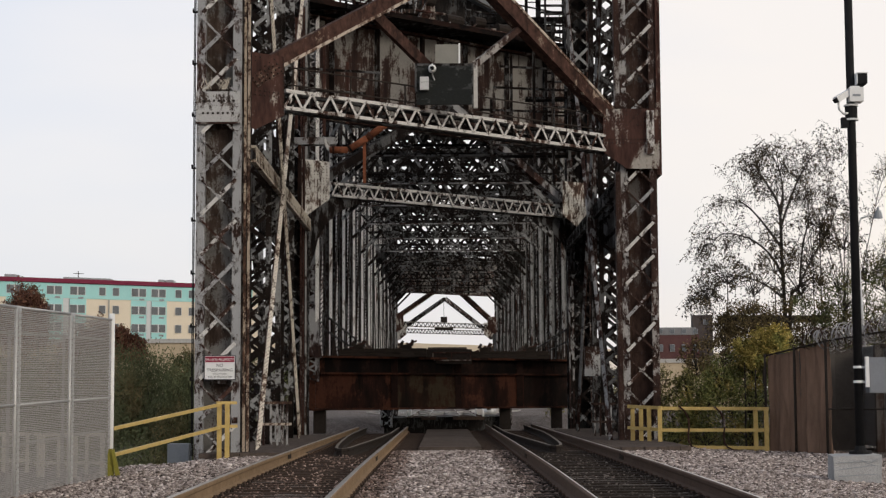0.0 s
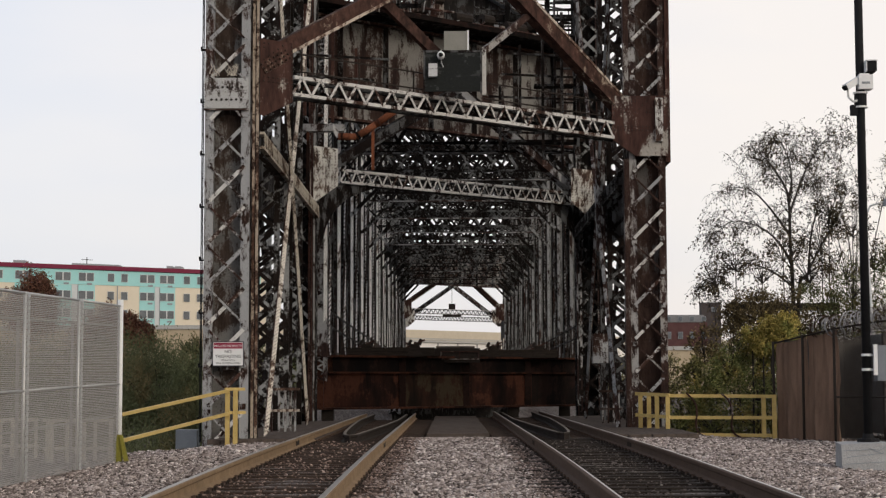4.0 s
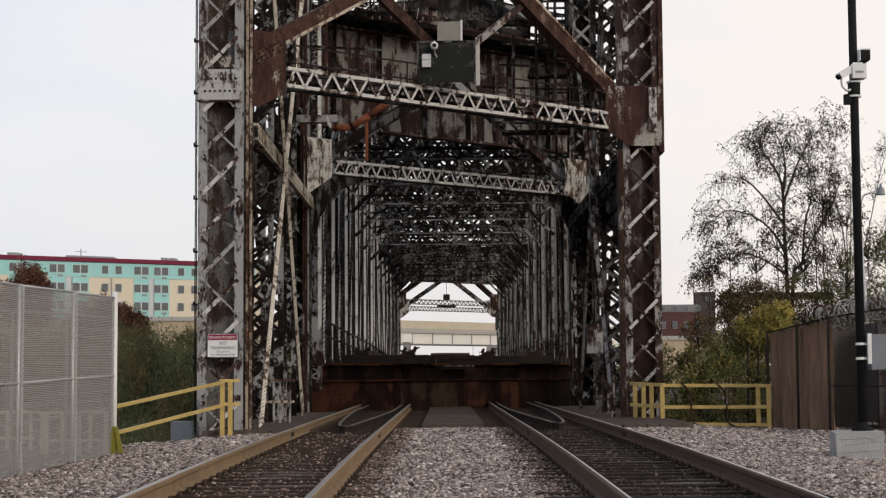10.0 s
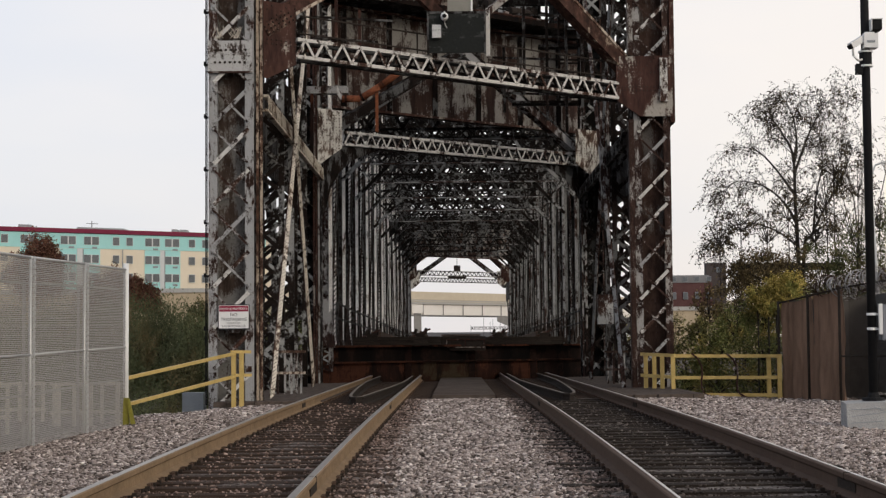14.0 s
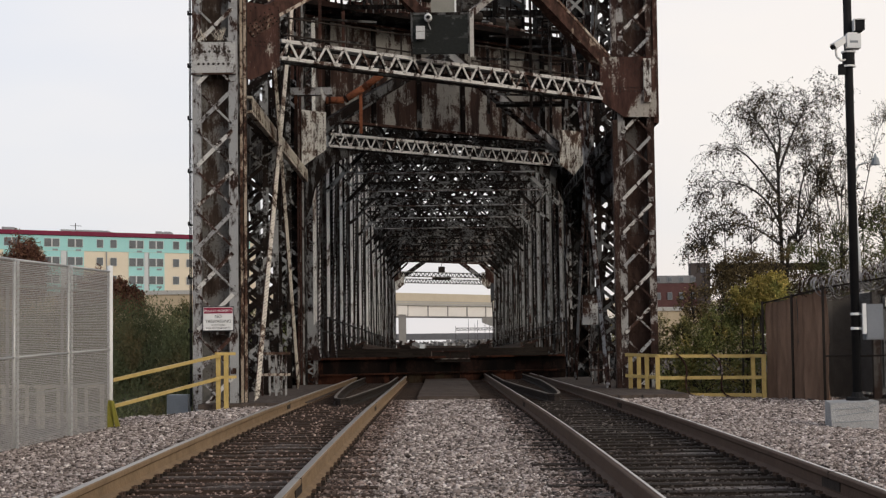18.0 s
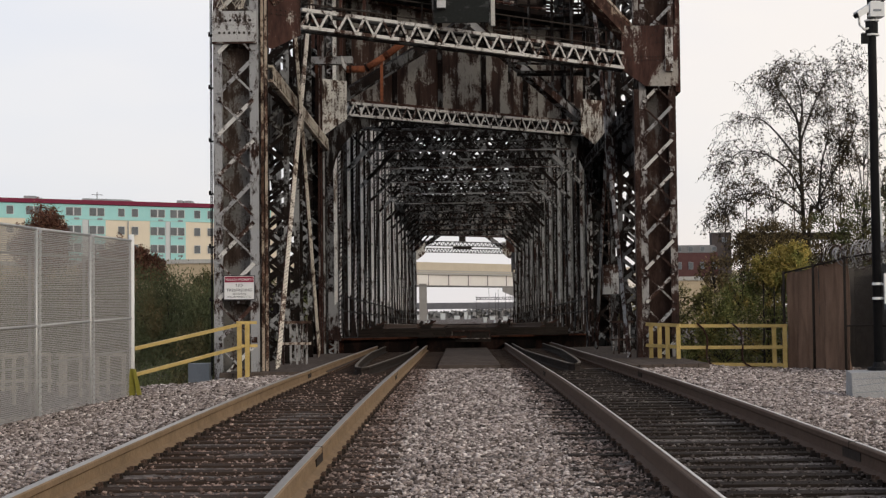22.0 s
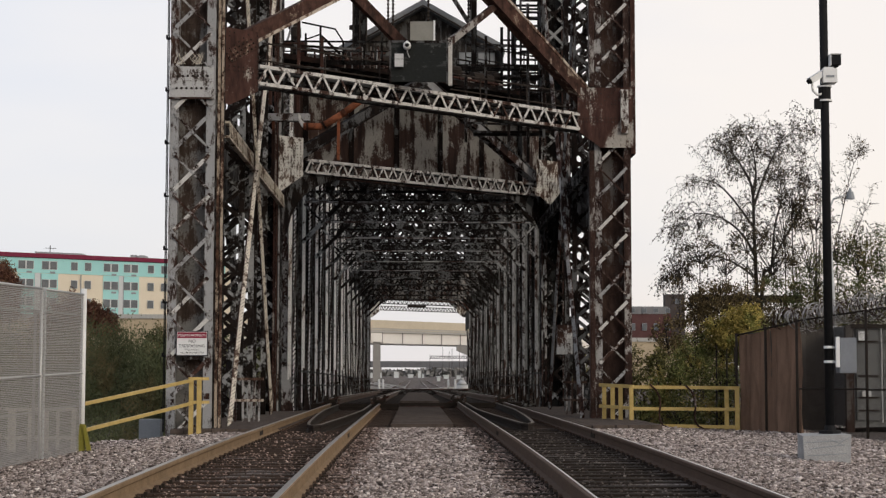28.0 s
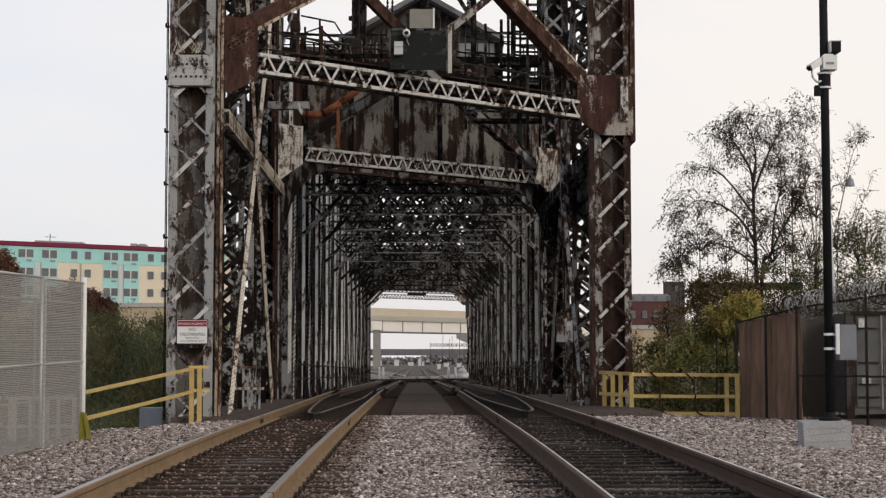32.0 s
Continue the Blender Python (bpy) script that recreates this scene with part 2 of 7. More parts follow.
# ---- mesh builders ----
class Mesh:
    """Collects boxes, beams and prisms for one mesh."""

    def __init__(self):
        self.v, self.f = [], []

    def hexa(self, pts):
        n = len(self.v)
        self.v += [Vector(p) for p in pts]
        self.f += [(n, n + 3, n + 2, n + 1), (n + 4, n + 5, n + 6, n + 7), (n, n + 1, n + 5, n + 4), (n + 1, n + 2, n + 6, n + 5), (n + 2, n + 3, n + 7, n + 6), (n + 3, n, n + 4, n + 7)]
        return self

    def box(self, x0, y0, z0, x1, y1, z1):
        return self.hexa([(x0, y0, z0), (x1, y0, z0), (x1, y1, z0), (x0, y1, z0), (x0, y0, z1), (x1, y0, z1), (x1, y1, z1), (x0, y1, z1)])

    def beam(self, p, q, w, h, up=(0, 0, 1)):
        """A bar from p to q; h is its thickness along up, w across."""
        p, q = Vector(p), Vector(q)
        d = (q - p).normalized()
        s = d.cross(Vector(up))
        if s.length < 1e-4:
            s = d.cross(Vector((1, 0, 0)))
        s.normalize()
        u = s.cross(d) * (h / 2)
        s = s * (w / 2)
        return self.hexa([p - s - u, p + s - u, p + s + u, p - s + u, q - s - u, q + s - u, q + s + u, q - s + u])

    def prism(self, pts, out):
        """A flat polygon pushed out along a vector."""
        n, k, out = len(self.v), len(pts), Vector(out)
        self.v += [Vector(p) for p in pts] + [Vector(p) + out for p in pts]
        self.f += [tuple(range(n + k - 1, n - 1, -1)), tuple(range(n + k, n + 2 * k))]
        self.f += [(n + i, n + (i + 1) % k, n + k + (i + 1) % k, n + k + i) for i in range(k)]
        return self

    def tube(self, p, q, r, r2=None, sides=8):
        p, q = Vector(p), Vector(q)
        d = (q - p).normalized()
        a = d.cross(Vector((0, 0, 1)) if abs(d.z) < 0.95 else Vector((1, 0, 0))).normalized()
        b = d.cross(a)
        n, r2 = len(self.v), r if r2 is None else r2
        for c, rad in ((p, r), (q, r2)):
            self.v += [c + (a * math.cos(2 * math.pi * i / sides) + b * math.sin(2 * math.pi * i / sides)) * rad for i in range(sides)]
        self.f += [(n + i, n + (i + 1) % sides, n + sides + (i + 1) % sides, n + sides + i) for i in range(sides)]
        self.f += [tuple(range(n + sides - 1, n - 1, -1)), tuple(range(n + sides, n + 2 * sides))]
        return self

    def sweep(self, pts, profile):
        """A closed profile (across, up) swept along a line of points that runs roughly level."""
        n, k = len(self.v), len(profile)
        for i, p in enumerate(pts):
            d = (Vector(pts[min(i + 1, len(pts) - 1)]) - Vector(pts[max(i - 1, 0)])).normalized()
            s = d.cross(Vector((0, 0, 1))).normalized()
            self.v += [Vector(p) + s * a + Vector((0, 0, z)) for a, z in profile]
        for i in range(len(pts) - 1):
            self.f += [(n + i * k + j, n + i * k + (j + 1) % k, n + (i + 1) * k + (j + 1) % k, n + (i + 1) * k + j) for j in range(k)]
        self.f += [tuple(range(n + k - 1, n - 1, -1)), tuple(range(n + (len(pts) - 1) * k, n + len(pts) * k))]
        return self


def root_of(ob):
    while ob.parent:
        ob = ob.parent
    return ob


def mesh_data(name, m, mat, base=(0, 0, 0), smooth=False):
    data = bpy.data.meshes.new(name)
    b = Vector(base)
    data.from_pydata([tuple(v - b) for v in m.v], [], m.f)
    data.materials.append(mat)
    if smooth:
        data.polygons.foreach_set("use_smooth", [True] * len(data.polygons))
    data.update()
    return data


def thing(name, at, label, category, group="", kind=""):
    ob = new(name)
    ob.location = at
    return tagged(ob, label, category, group, kind)


def part(name, m, mat, parent, label="", smooth=False):
    """A mesh in world coordinates, hung under a thing or a part that is not turned."""
    ob = new(name, mesh_data(name, m, mat, root_of(parent).location, smooth))
    ob.parent = parent
    return tagged(ob, label)


def piece(name, data, parent, m):
    """One of many alike pieces on one mesh; m is its pose in the world."""
    ob = new(name, data)
    ob.parent = parent
    ob.matrix_basis = Matrix.Translation(-Vector(root_of(parent).location)) @ m
    return ob


def solo(name, m, mat, label, category, kind="", group="", smooth=False, at=None):
    """A thing that is one mesh."""
    if at is None:
        at = (sum(v.x for v in m.v) / len(m.v), sum(v.y for v in m.v) / len(m.v), min(v.z for v in m.v))
    ob = new(name, mesh_data(name, m, mat, at, smooth))
    ob.location = at
    return tagged(ob, label, category, group, kind)


def along(p, q, up=(0, 0, 1)):
    """A pose at p whose x axis runs to q."""
    p, q = Vector(p), Vector(q)
    x = (q - p).normalized()
    y = Vector(up).cross(x).normalized()
    z = x.cross(y)
    return Matrix.Translation(p) @ Matrix((x, y, z)).transposed().to_4x4()


BAR_CACHE = {}


def bar(parent, p, q, w, t, mat, up, name="lacing_bar"):
    """A flat riveted bar from p to q as a piece of its own; alike bars share a mesh."""
    length = (Vector(q) - Vector(p)).length
    key = (round(length, 2), w, t, mat.name)
    if key not in BAR_CACHE:
        m = Mesh().beam((0, 0, 0), (length, 0, 0), w, t)
        for x in (0.04, length - 0.04):
            m.tube((x, 0, t / 2), (x, 0, t / 2 + 0.018), 0.018, 0.012, 6)
        BAR_CACHE[key] = mesh_data(name, m, mat)
    return piece(name, BAR_CACHE[key], parent, along(p, q, up))





# ---- ground, river ----
def rail_z(y):
    """The track climbs gently to the bridge."""
    return -0.00041 * (26 - y) ** 2 if -20 < y < 26 else (0.0 if y >= 26 else -0.8676)


def ground_z(x, y):
    z = rail_z(y) - 0.21
    if x < -4.0:
        z -= 0.13 * min((-4.0 - x) / 1.4, 1.0)
    if x > 4.2:
        z -= 0.16 * min((x - 4.2) / 2.5, 1.0)
    edge = 33.6 + 0.33 * max(min(x, 20), -20) - (1.0 if x < -4.4 else 0)
    if abs(x) < 3.0:
        edge += 0.9
    s = y - edge
    if x > 4.6:
        s -= 3.2
    if s > 0 and y < 260:
        z -= min(0.45 * s, 5.5)
    back = 134 + 0.85 * max(min(x, 12), -12)
    if y > back:
        z = min(-0.79, z + 0.6 * (y - back))
    return z


def grid_lines(lo, hi, fine, far):
    a = list(np.arange(lo, hi + 0.001, fine))
    step, left, right = fine, [], []
    x = 0.0
    while x < far:
        step *= 1.45
        x += step
        left.append(lo - x)
        right.append(hi + x)
    return left[::-1] + a + right


gx, gy = grid_lines(-10, 12, 0.4, 2600), grid_lines(-6, 60, 0.5, 2600)
gy = sorted(gy + [80.0, 100.0, 120.0, 130.0, 136.0, 140.0, 150.0, 170.0])
gm = Mesh()
for y in gy:
    for x in gx:
        near = abs(x) < 12 and -8 < y < 50
        gm.v.append(Vector((x, y, ground_z(x, y) + (0.035 * noise.noise(Vector((x * 1.3, y * 1.3, 0))) if near else 0))))
nx = len(gx)
gm.f = [(j * nx + i, j * nx + i + 1, (j + 1) * nx + i + 1, (j + 1) * nx + i) for j in range(len(gy) - 1) for i in range(nx - 1)]


def gravel_material():
    m, nt, b = material("crushed_stone_ballast", 0.9)
    v = coords(nt)
    vo = nt.nodes.new("ShaderNodeTexVoronoi")
    vo.inputs["Scale"].default_value = 22.0
    nt.links.new(v, vo.inputs["Vector"])
    big = noise_tex(nt, v, 0.5, 3)
    stone = ramp(nt, vo.outputs["Color"], [(0.1, (0.08, 0.069, 0.063)), (0.5, (0.19, 0.168, 0.156)), (0.9, (0.30, 0.27, 0.255))])
    dirt = ramp(nt, big, [(0.35, (0.55, 0.5, 0.47)), (0.65, (1, 1, 1))])
    nt.links.new(blend(nt, 1.0, stone, dirt, "MULTIPLY"), b.inputs["Base Color"])
    bump(nt, b, vo.outputs["Distance"], 1.0, 0.03)
    return m


GRAVEL = gravel_material()
ground = solo("ground", gm, GRAVEL, "grey crushed-stone ballast ground sloping to the river", "ground", "structure", smooth=True, at=(0, 0, 0))


def water_material():
    m, nt, b = material("dull_river_water", 0.12)
    b.inputs["Base Color"].default_value = (0.03, 0.035, 0.03, 1)
    bump(nt, b, noise_tex(nt, coords(nt), 1.5, 3), 0.3, 0.05)
    return m


solo("water", Mesh().box(-300, 46, -4.6, 300, 141, -4.2), water_material(), "dull grey-green river water under the bridge", "river", "structure", at=(0, 90, -4.6))

# ---- tracks ----
SKEW = 0.85
RAIL = [(-0.07, -0.17), (0.07, -0.17), (0.07, -0.158), (0.014, -0.135), (0.010, -0.06), (0.036, -0.042), (0.037, -0.008), (0.028, 0), (-0.028, 0), (-0.037, -0.008), (-0.036, -0.042), (-0.010, -0.06), (-0.014, -0.135), (-0.07, -0.158)]
BAND = [(-0.030, -0.003), (0.030, -0.003), (0.026, 0.003), (-0.026, 0.003)]
TIE_MESH = {}
# Guard rail tops are paler than the webs; their highlight is painted in.
GUARD_TOP = mottled("highlit_guard_top", (0.14, 0.12, 0.10), (0.24, 0.21, 0.18), 8, 0.6, 0.3)


def tie_data():
    if "tie" not in TIE_MESH:
        m = Mesh().box(-1.3, -0.11, -0.16, 1.3, 0.11, 0)
        TIE_MESH["tie"] = mesh_data("tie", m, TIE)
        TIE_MESH["oily"] = mesh_data("tie", Mesh().box(-1.3, -0.11, -0.16, 1.3, 0.11, 0), TIE_OILY)
        p = Mesh().box(-0.092, -0.085, 0, 0.092, 0.085, 0.018)
        for x in (-0.080, 0.080):
            for y in (-0.05, 0.05):
                p.box(x - 0.015, y - 0.012, 0.018, x + 0.015, y + 0.012, 0.042)
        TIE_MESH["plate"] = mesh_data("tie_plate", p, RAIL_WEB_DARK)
    return TIE_MESH["tie"], TIE_MESH["plate"]


def rails(parent, cx, ys, zfun, dull=False):
    # Right-track and span webs get the darker copy, shade included in its colour.
    web, said = (RAIL_WEB, "ochre-rusted rail") if cx < 0 and not dull else (RAIL_WEB_DARK, "umber rusted rail in a shaded tone")
    for dx in (-0.752, 0.752):
        pts = [(cx + dx, y, zfun(y)) for y in ys]
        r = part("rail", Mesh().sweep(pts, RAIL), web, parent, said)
        if cx < 0:
            part("running_surface", Mesh().sweep(pts, BAND), RAIL_TOP, r, "polished steel rail top")
        else:
            # Narrow strip that paints the highlight along one edge of the head.
            band = [(0.006, -0.003), (0.031, -0.004), (0.027, 0.003), (0.008, 0.003)]
            part("running_surface", Mesh().sweep(pts, band), RAIL_SHINE, r, "strip of worn rail top with its sky highlight painted in")


def guard_rails(parent, cx, side, y0, y1, z=-0.02):
    """A pair of inner guard rails that close in a rounded nose."""
    arc = [(0.50, 12.0), (0.42, 8.5), (0.32, 5.0), (0.22, 2.2), (0.16, 0.9), (0.10, 0.2), (0.0, 0.0)]
    arc = [(-a, b) for a, b in arc] + arc[-2::-1]
    nose = [(cx + a + 0.04 * side * math.exp(-b / 2.5), y0 + b, z - 0.03 * math.exp(-b)) for a, b in arc]
    line = [(cx - 0.5, y1, z)] + nose + [(cx + 0.5, y1, z)]
    g = part("guard_rail", Mesh().sweep(line, RAIL), IRON, parent, "dark inner guard rail with a rounded nose")
    part("worn_top", Mesh().sweep(line, BAND), GUARD_TOP, g, "dull worn rail top, highlight put into its tone")


def open_track(cx):
    t = thing("railway_track", (cx, 12, -0.3), "railway track with rusty rails on dark timber ties in ballast", "railway track", "approach tracks")
    tie, plate = tie_data()
    rails(t, cx, [-20 + 1.0 * i for i in range(52)] + [40.0, 52.72 + SKEW * cx], rail_z)
    for dx, y in ((-0.752, 28.0), (0.752, 12.4), (0.752, 27.0)):
        z, s = rail_z(y), -1 if dx > 0 else 1
        j = part("joint_bar", Mesh().box(cx + dx - 0.02, y - 0.28, z - 0.125, cx + dx + 0.02, y + 0.28, z - 0.055), IRON, t, "dark bolted rail joint bar")
        part("rail_gap", Mesh().box(cx + dx - 0.039, y - 0.006, z - 0.05, cx + dx + 0.039, y + 0.006, z + 0.0045), IRON, j)
    anchors = Mesh()
    for i in range(64):
        y = -2.73 + 0.535 * i
        if 5 < y < 31:
            for dx in (-0.752, 0.752):
                for ex in (-0.085, 0.085):
                    for dy in (-0.12, 0.12):
                        x, z = cx + dx + ex, rail_z(y) - 0.165
                        anchors.box(x - 0.018, y + dy - 0.013, z - 0.03, x + 0.018, y + dy + 0.013, z + 0.008)
    tagged(part("rail_anchor", anchors, IRON, t, "small dark rail anchors"), kind="stuff")
    y = -3.0
    while y < 32.6 + 0.33 * cx:
        z = rail_z(y) - 0.188
        tilt = pose(cx + random.uniform(-0.05, 0.05), y, z + random.uniform(-0.006, 0.006), 0, 0, random.uniform(-1.2, 1.2))
        piece("tie", tie if cx < 0 else TIE_MESH["oily"], t, tilt)
        for dx in (-0.752, 0.752):
            piece("tie_plate", plate, t, pose(cx + dx, y, z))
        y += 0.535
    return t


for cx in (-2.0, 2.0):
    open_track(cx)


# ---- the steelwork ----
def laced(m, p, q, w, t, pitch, flange=0.06, up=(0, -1, 0), kind="V", thin=0.045):
    """Two flanges from p to q with lacing between them; up is the direction that the lacing faces."""
    p, q, up = Vector(p), Vector(q), Vector(up)
    d = (q - p).normalized()
    s = d.cross(up).normalized()
    o = s * (w / 2 - flange / 2)
    m.beam(p - o, q - o, flange, t, up)
    m.beam(p + o, q + o, flange, t, up)
    n = max(2, round((q - p).length / pitch))
    face = up.normalized() * (t / 2)
    for i in range(n):
        a, b = p + (q - p) * (i / n), p + (q - p) * ((i + 1) / n)
        if kind == "X":
            m.beam(a - o + face, b + o + face, thin, 0.012, up)
            m.beam(a + o + face * 1.03, b - o + face * 1.03, thin, 0.012, up)
        elif i % 2:
            m.beam(a + o + face, b - o + face, thin, 0.012, up)
        else:
            m.beam(a - o + face, b + o + face, thin, 0.012, up)
    return m


def rope(m, p, q, w, face, pitch=0.085, thick=0.07):
    """Slanting cover bars in a row from p to q, like the strands of a rope; face is the way they look."""
    p, q, face = Vector(p), Vector(q), Vector(face).normalized()
    d = (q - p).normalized()
    s = d.cross(face).normalized() * (w / 2)
    for i in range(int((q - p).length / pitch)):
        c = p + d * pitch * (i + 0.5)
        a, h, o = d * w * 0.7, d * (thick / 2), face * 0.03
        m.hexa([c - s - a - h, c + s + a - h, c + s + a + h, c - s - a + h, c - s - a - h + o, c + s + a - h + o, c + s + a + h + o, c - s - a + h + o])
    return m


def leg(parent, cx, cy, z0, z1, w, fine, pitch=0.70, start=0.0):
    h = w / 2
    web = Mesh().box(cx - h + 0.02, cy - 0.16, z0, cx + h - 0.02, cy - 0.12, z1)
    web.box(cx - h, cy - h + 0.01, z0, cx - h + 0.03, cy + h - 0.01, z1)
    web.box(cx + h - 0.03, cy - h + 0.01, z0, cx + h, cy + h - 0.01, z1)
    if fine:
        z = z0 + 0.2
        while z < min(z1, 13):
            for x in (cx - 0.12, cx - 0.06, cx + 0.06, cx + 0.12):
                web.tube((x, cy - 0.16, z), (x, cy - 0.178, z), 0.016, 0.010, 6)
            z += 0.13 if int(z * 1.28) % 2 else 0.26
        for i in range(int((z1 - z0) / pitch)):
            z = start + i * pitch
            web.box(cx - 0.17, cy - 0.172, z + pitch * 0.35, cx + 0.17, cy - 0.16, z + pitch * 0.92)
    # Rear-leg webs near-black: shade inside the tower put into the colour.
    body = part("leg", web, (LEG_WEB_GREY if cx < 0 else LEG_WEB) if fine else BLACK_STEEL, parent, "riveted tower leg with grimy web, shaded black on rear legs")
    for sx in (-1, 1):
        for sy in (-1, 1):
            x, y = cx + sx * (h - 0.085), cy + sy * h
            a = Mesh().box(x - 0.085, y - 0.012, z0, x + 0.085, y + 0.012, z1)
            xi = x - sx * 0.077
            a.box(xi - 0.008, y - sy * 0.07 - 0.06, z0, xi + 0.008, y - sy * 0.07 + 0.058, z1)
            if fine and sy < 0:
                z = z0 + 0.1
                while z < min(z1, 13):
                    a.tube((x + sx * 0.05, y - 0.012, z), (x + sx * 0.05, y - 0.028, z), 0.014, 0.009, 6)
                    z += 0.11
            # Rear angles darker than front ones, their shade painted into the steel.
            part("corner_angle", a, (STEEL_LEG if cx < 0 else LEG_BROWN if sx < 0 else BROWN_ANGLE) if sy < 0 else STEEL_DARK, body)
    i0 = h - 0.10
    n = int((z1 - start) / pitch)
    if fine:
        for i in range(-2, n):
            a, b = start + i * pitch, start + i * pitch + pitch * 0.86
            if b < 14:
                bar(body, (cx - i0, cy - h - 0.02, a), (cx + i0, cy - h - 0.02, b), 0.075, 0.012, STEEL_PALE if i % 3 else STEEL_LEG, (0, -1, 0))
                bar(body, (cx - i0, cy - h - 0.036, b), (cx + i0, cy - h - 0.036, a), 0.040, 0.014, STEEL if cx < 0 else BROWN_ANGLE, (0, -1, 0))
                for x, z in ((cx - i0, b), (cx + i0, a)):
                    body_knot = Mesh().box(x - 0.055, cy - h - 0.030, z - 0.055, x + 0.055, cy - h - 0.012, z + 0.055)
                    body_knot.tube((x, cy - h - 0.03, z), (x, cy - h - 0.05, z), 0.03, 0.02, 6)
                    part("lacing_knot", body_knot, STEEL_LEG if cx < 0 else LEG_BROWN, body)
    rest = Mesh()
    laced(rest, (cx - (h - 0.02) * (1 if cx > 0 else -1), cy, z0), (cx - (h - 0.02) * (1 if cx > 0 else -1), cy, z1), w - 0.05, 0.06, pitch * 0.5, 0.08, (-1 if cx > 0 else 1, 0, 0), "X", 0.06)
    if not fine:
        laced(rest, (cx, cy - h - 0.02, z0), (cx, cy - h - 0.02, z1), w - 0.1, 0.03, pitch, 0.05, (0, -1, 0), "X", 0.09)
    # Front legs' side lacing takes dark steel, with the side's shade in it.
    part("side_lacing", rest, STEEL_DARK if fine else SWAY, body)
    return body


def strut(parent, x0, x1, yp, zt, zb, n, fine, mat):
    """A portal strut of the tower: two riveted chords and a row of zigzag bars."""
    def at(x, z, dy=0.0):
        return Vector((x, yp + SKEW * x + dy, z))
    body = part("portal_strut", Mesh().beam(at(x0, zb + 0.045), at(x1, zb + 0.045), 0.11, 0.07), CHORD_PAINT, parent, "zigzag-laced portal strut with pale peeling paint")
    # Rear chords are near-black: shade behind the front face put into colour.
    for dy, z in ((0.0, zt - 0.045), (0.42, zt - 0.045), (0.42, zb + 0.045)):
        part("chord", Mesh().beam(at(x0, z, dy), at(x1, z, dy), 0.11, 0.07), CHORD_PAINT if dy == 0 else BLACK_STEEL, body)
    up = Vector((SKEW, -1, 0)).normalized()
    back = Mesh()
    for i in range(n):
        xa, xb, xm = x0 + (x1 - x0) * i / n, x0 + (x1 - x0) * (i + 1) / n, x0 + (x1 - x0) * (i + 0.5) / n
        for a, b in (((xa, zb + 0.04), (xm, zt - 0.04)), ((xm, zt - 0.04), (xb, zb + 0.04))):
            p, q = at(a[0], a[1], -0.07), at(b[0], b[1], -0.07)
            if fine:
                bar(body, p, q, 0.050, 0.014, mat, up)
            else:
                back.beam(p, q, 0.06, 0.014, up)
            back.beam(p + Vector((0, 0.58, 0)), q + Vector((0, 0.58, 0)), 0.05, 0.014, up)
    # Back lacing carries the same painted shade.
    tagged(part("back_lacing", back, BLACK_STEEL, body), kind="stuff")
    return body


def gusset(parent, pts, yp, mat, label, fine, slope=SKEW):
    """A riveted gusset in a portal plane; pts are (x, z)."""
    g = Mesh().prism([(x, yp + slope * x - 0.10, z) for x, z in pts], (0, 0.03, 0))
    ob = part("gusset_plate", g, mat, parent, label)
    if fine:
        r = Mesh()
        xs, zs = [p[0] for p in pts], [p[1] for p in pts]
        z = min(zs) + 0.45
        while z < max(zs) - 0.05:
            x = min(xs) + 0.05
            while x < max(xs):
                edge = min(x - min(xs), max(xs) - x) < 0.08 or abs(z - 6.95) < 0.06
                if edge or (mat == GUSSET and (abs((z - 6.5) % 0.34) < 0.05 or z > 7.25 and abs(x - z) % 0.3 < 0.12)) or (mat == REAR_GUSSET and (round(x * 97) + round(z * 61)) % 3):
                    r.tube((x, yp + slope * x - 0.10, z), (x, yp + slope * x - 0.122, z), 0.017, 0.011, 6)
                x += 0.085
            z += 0.085
        if r.v:
            tagged(part("rivet", r, RUST if mat == REAR_GUSSET else IRON, ob), kind="stuff")
    return ob


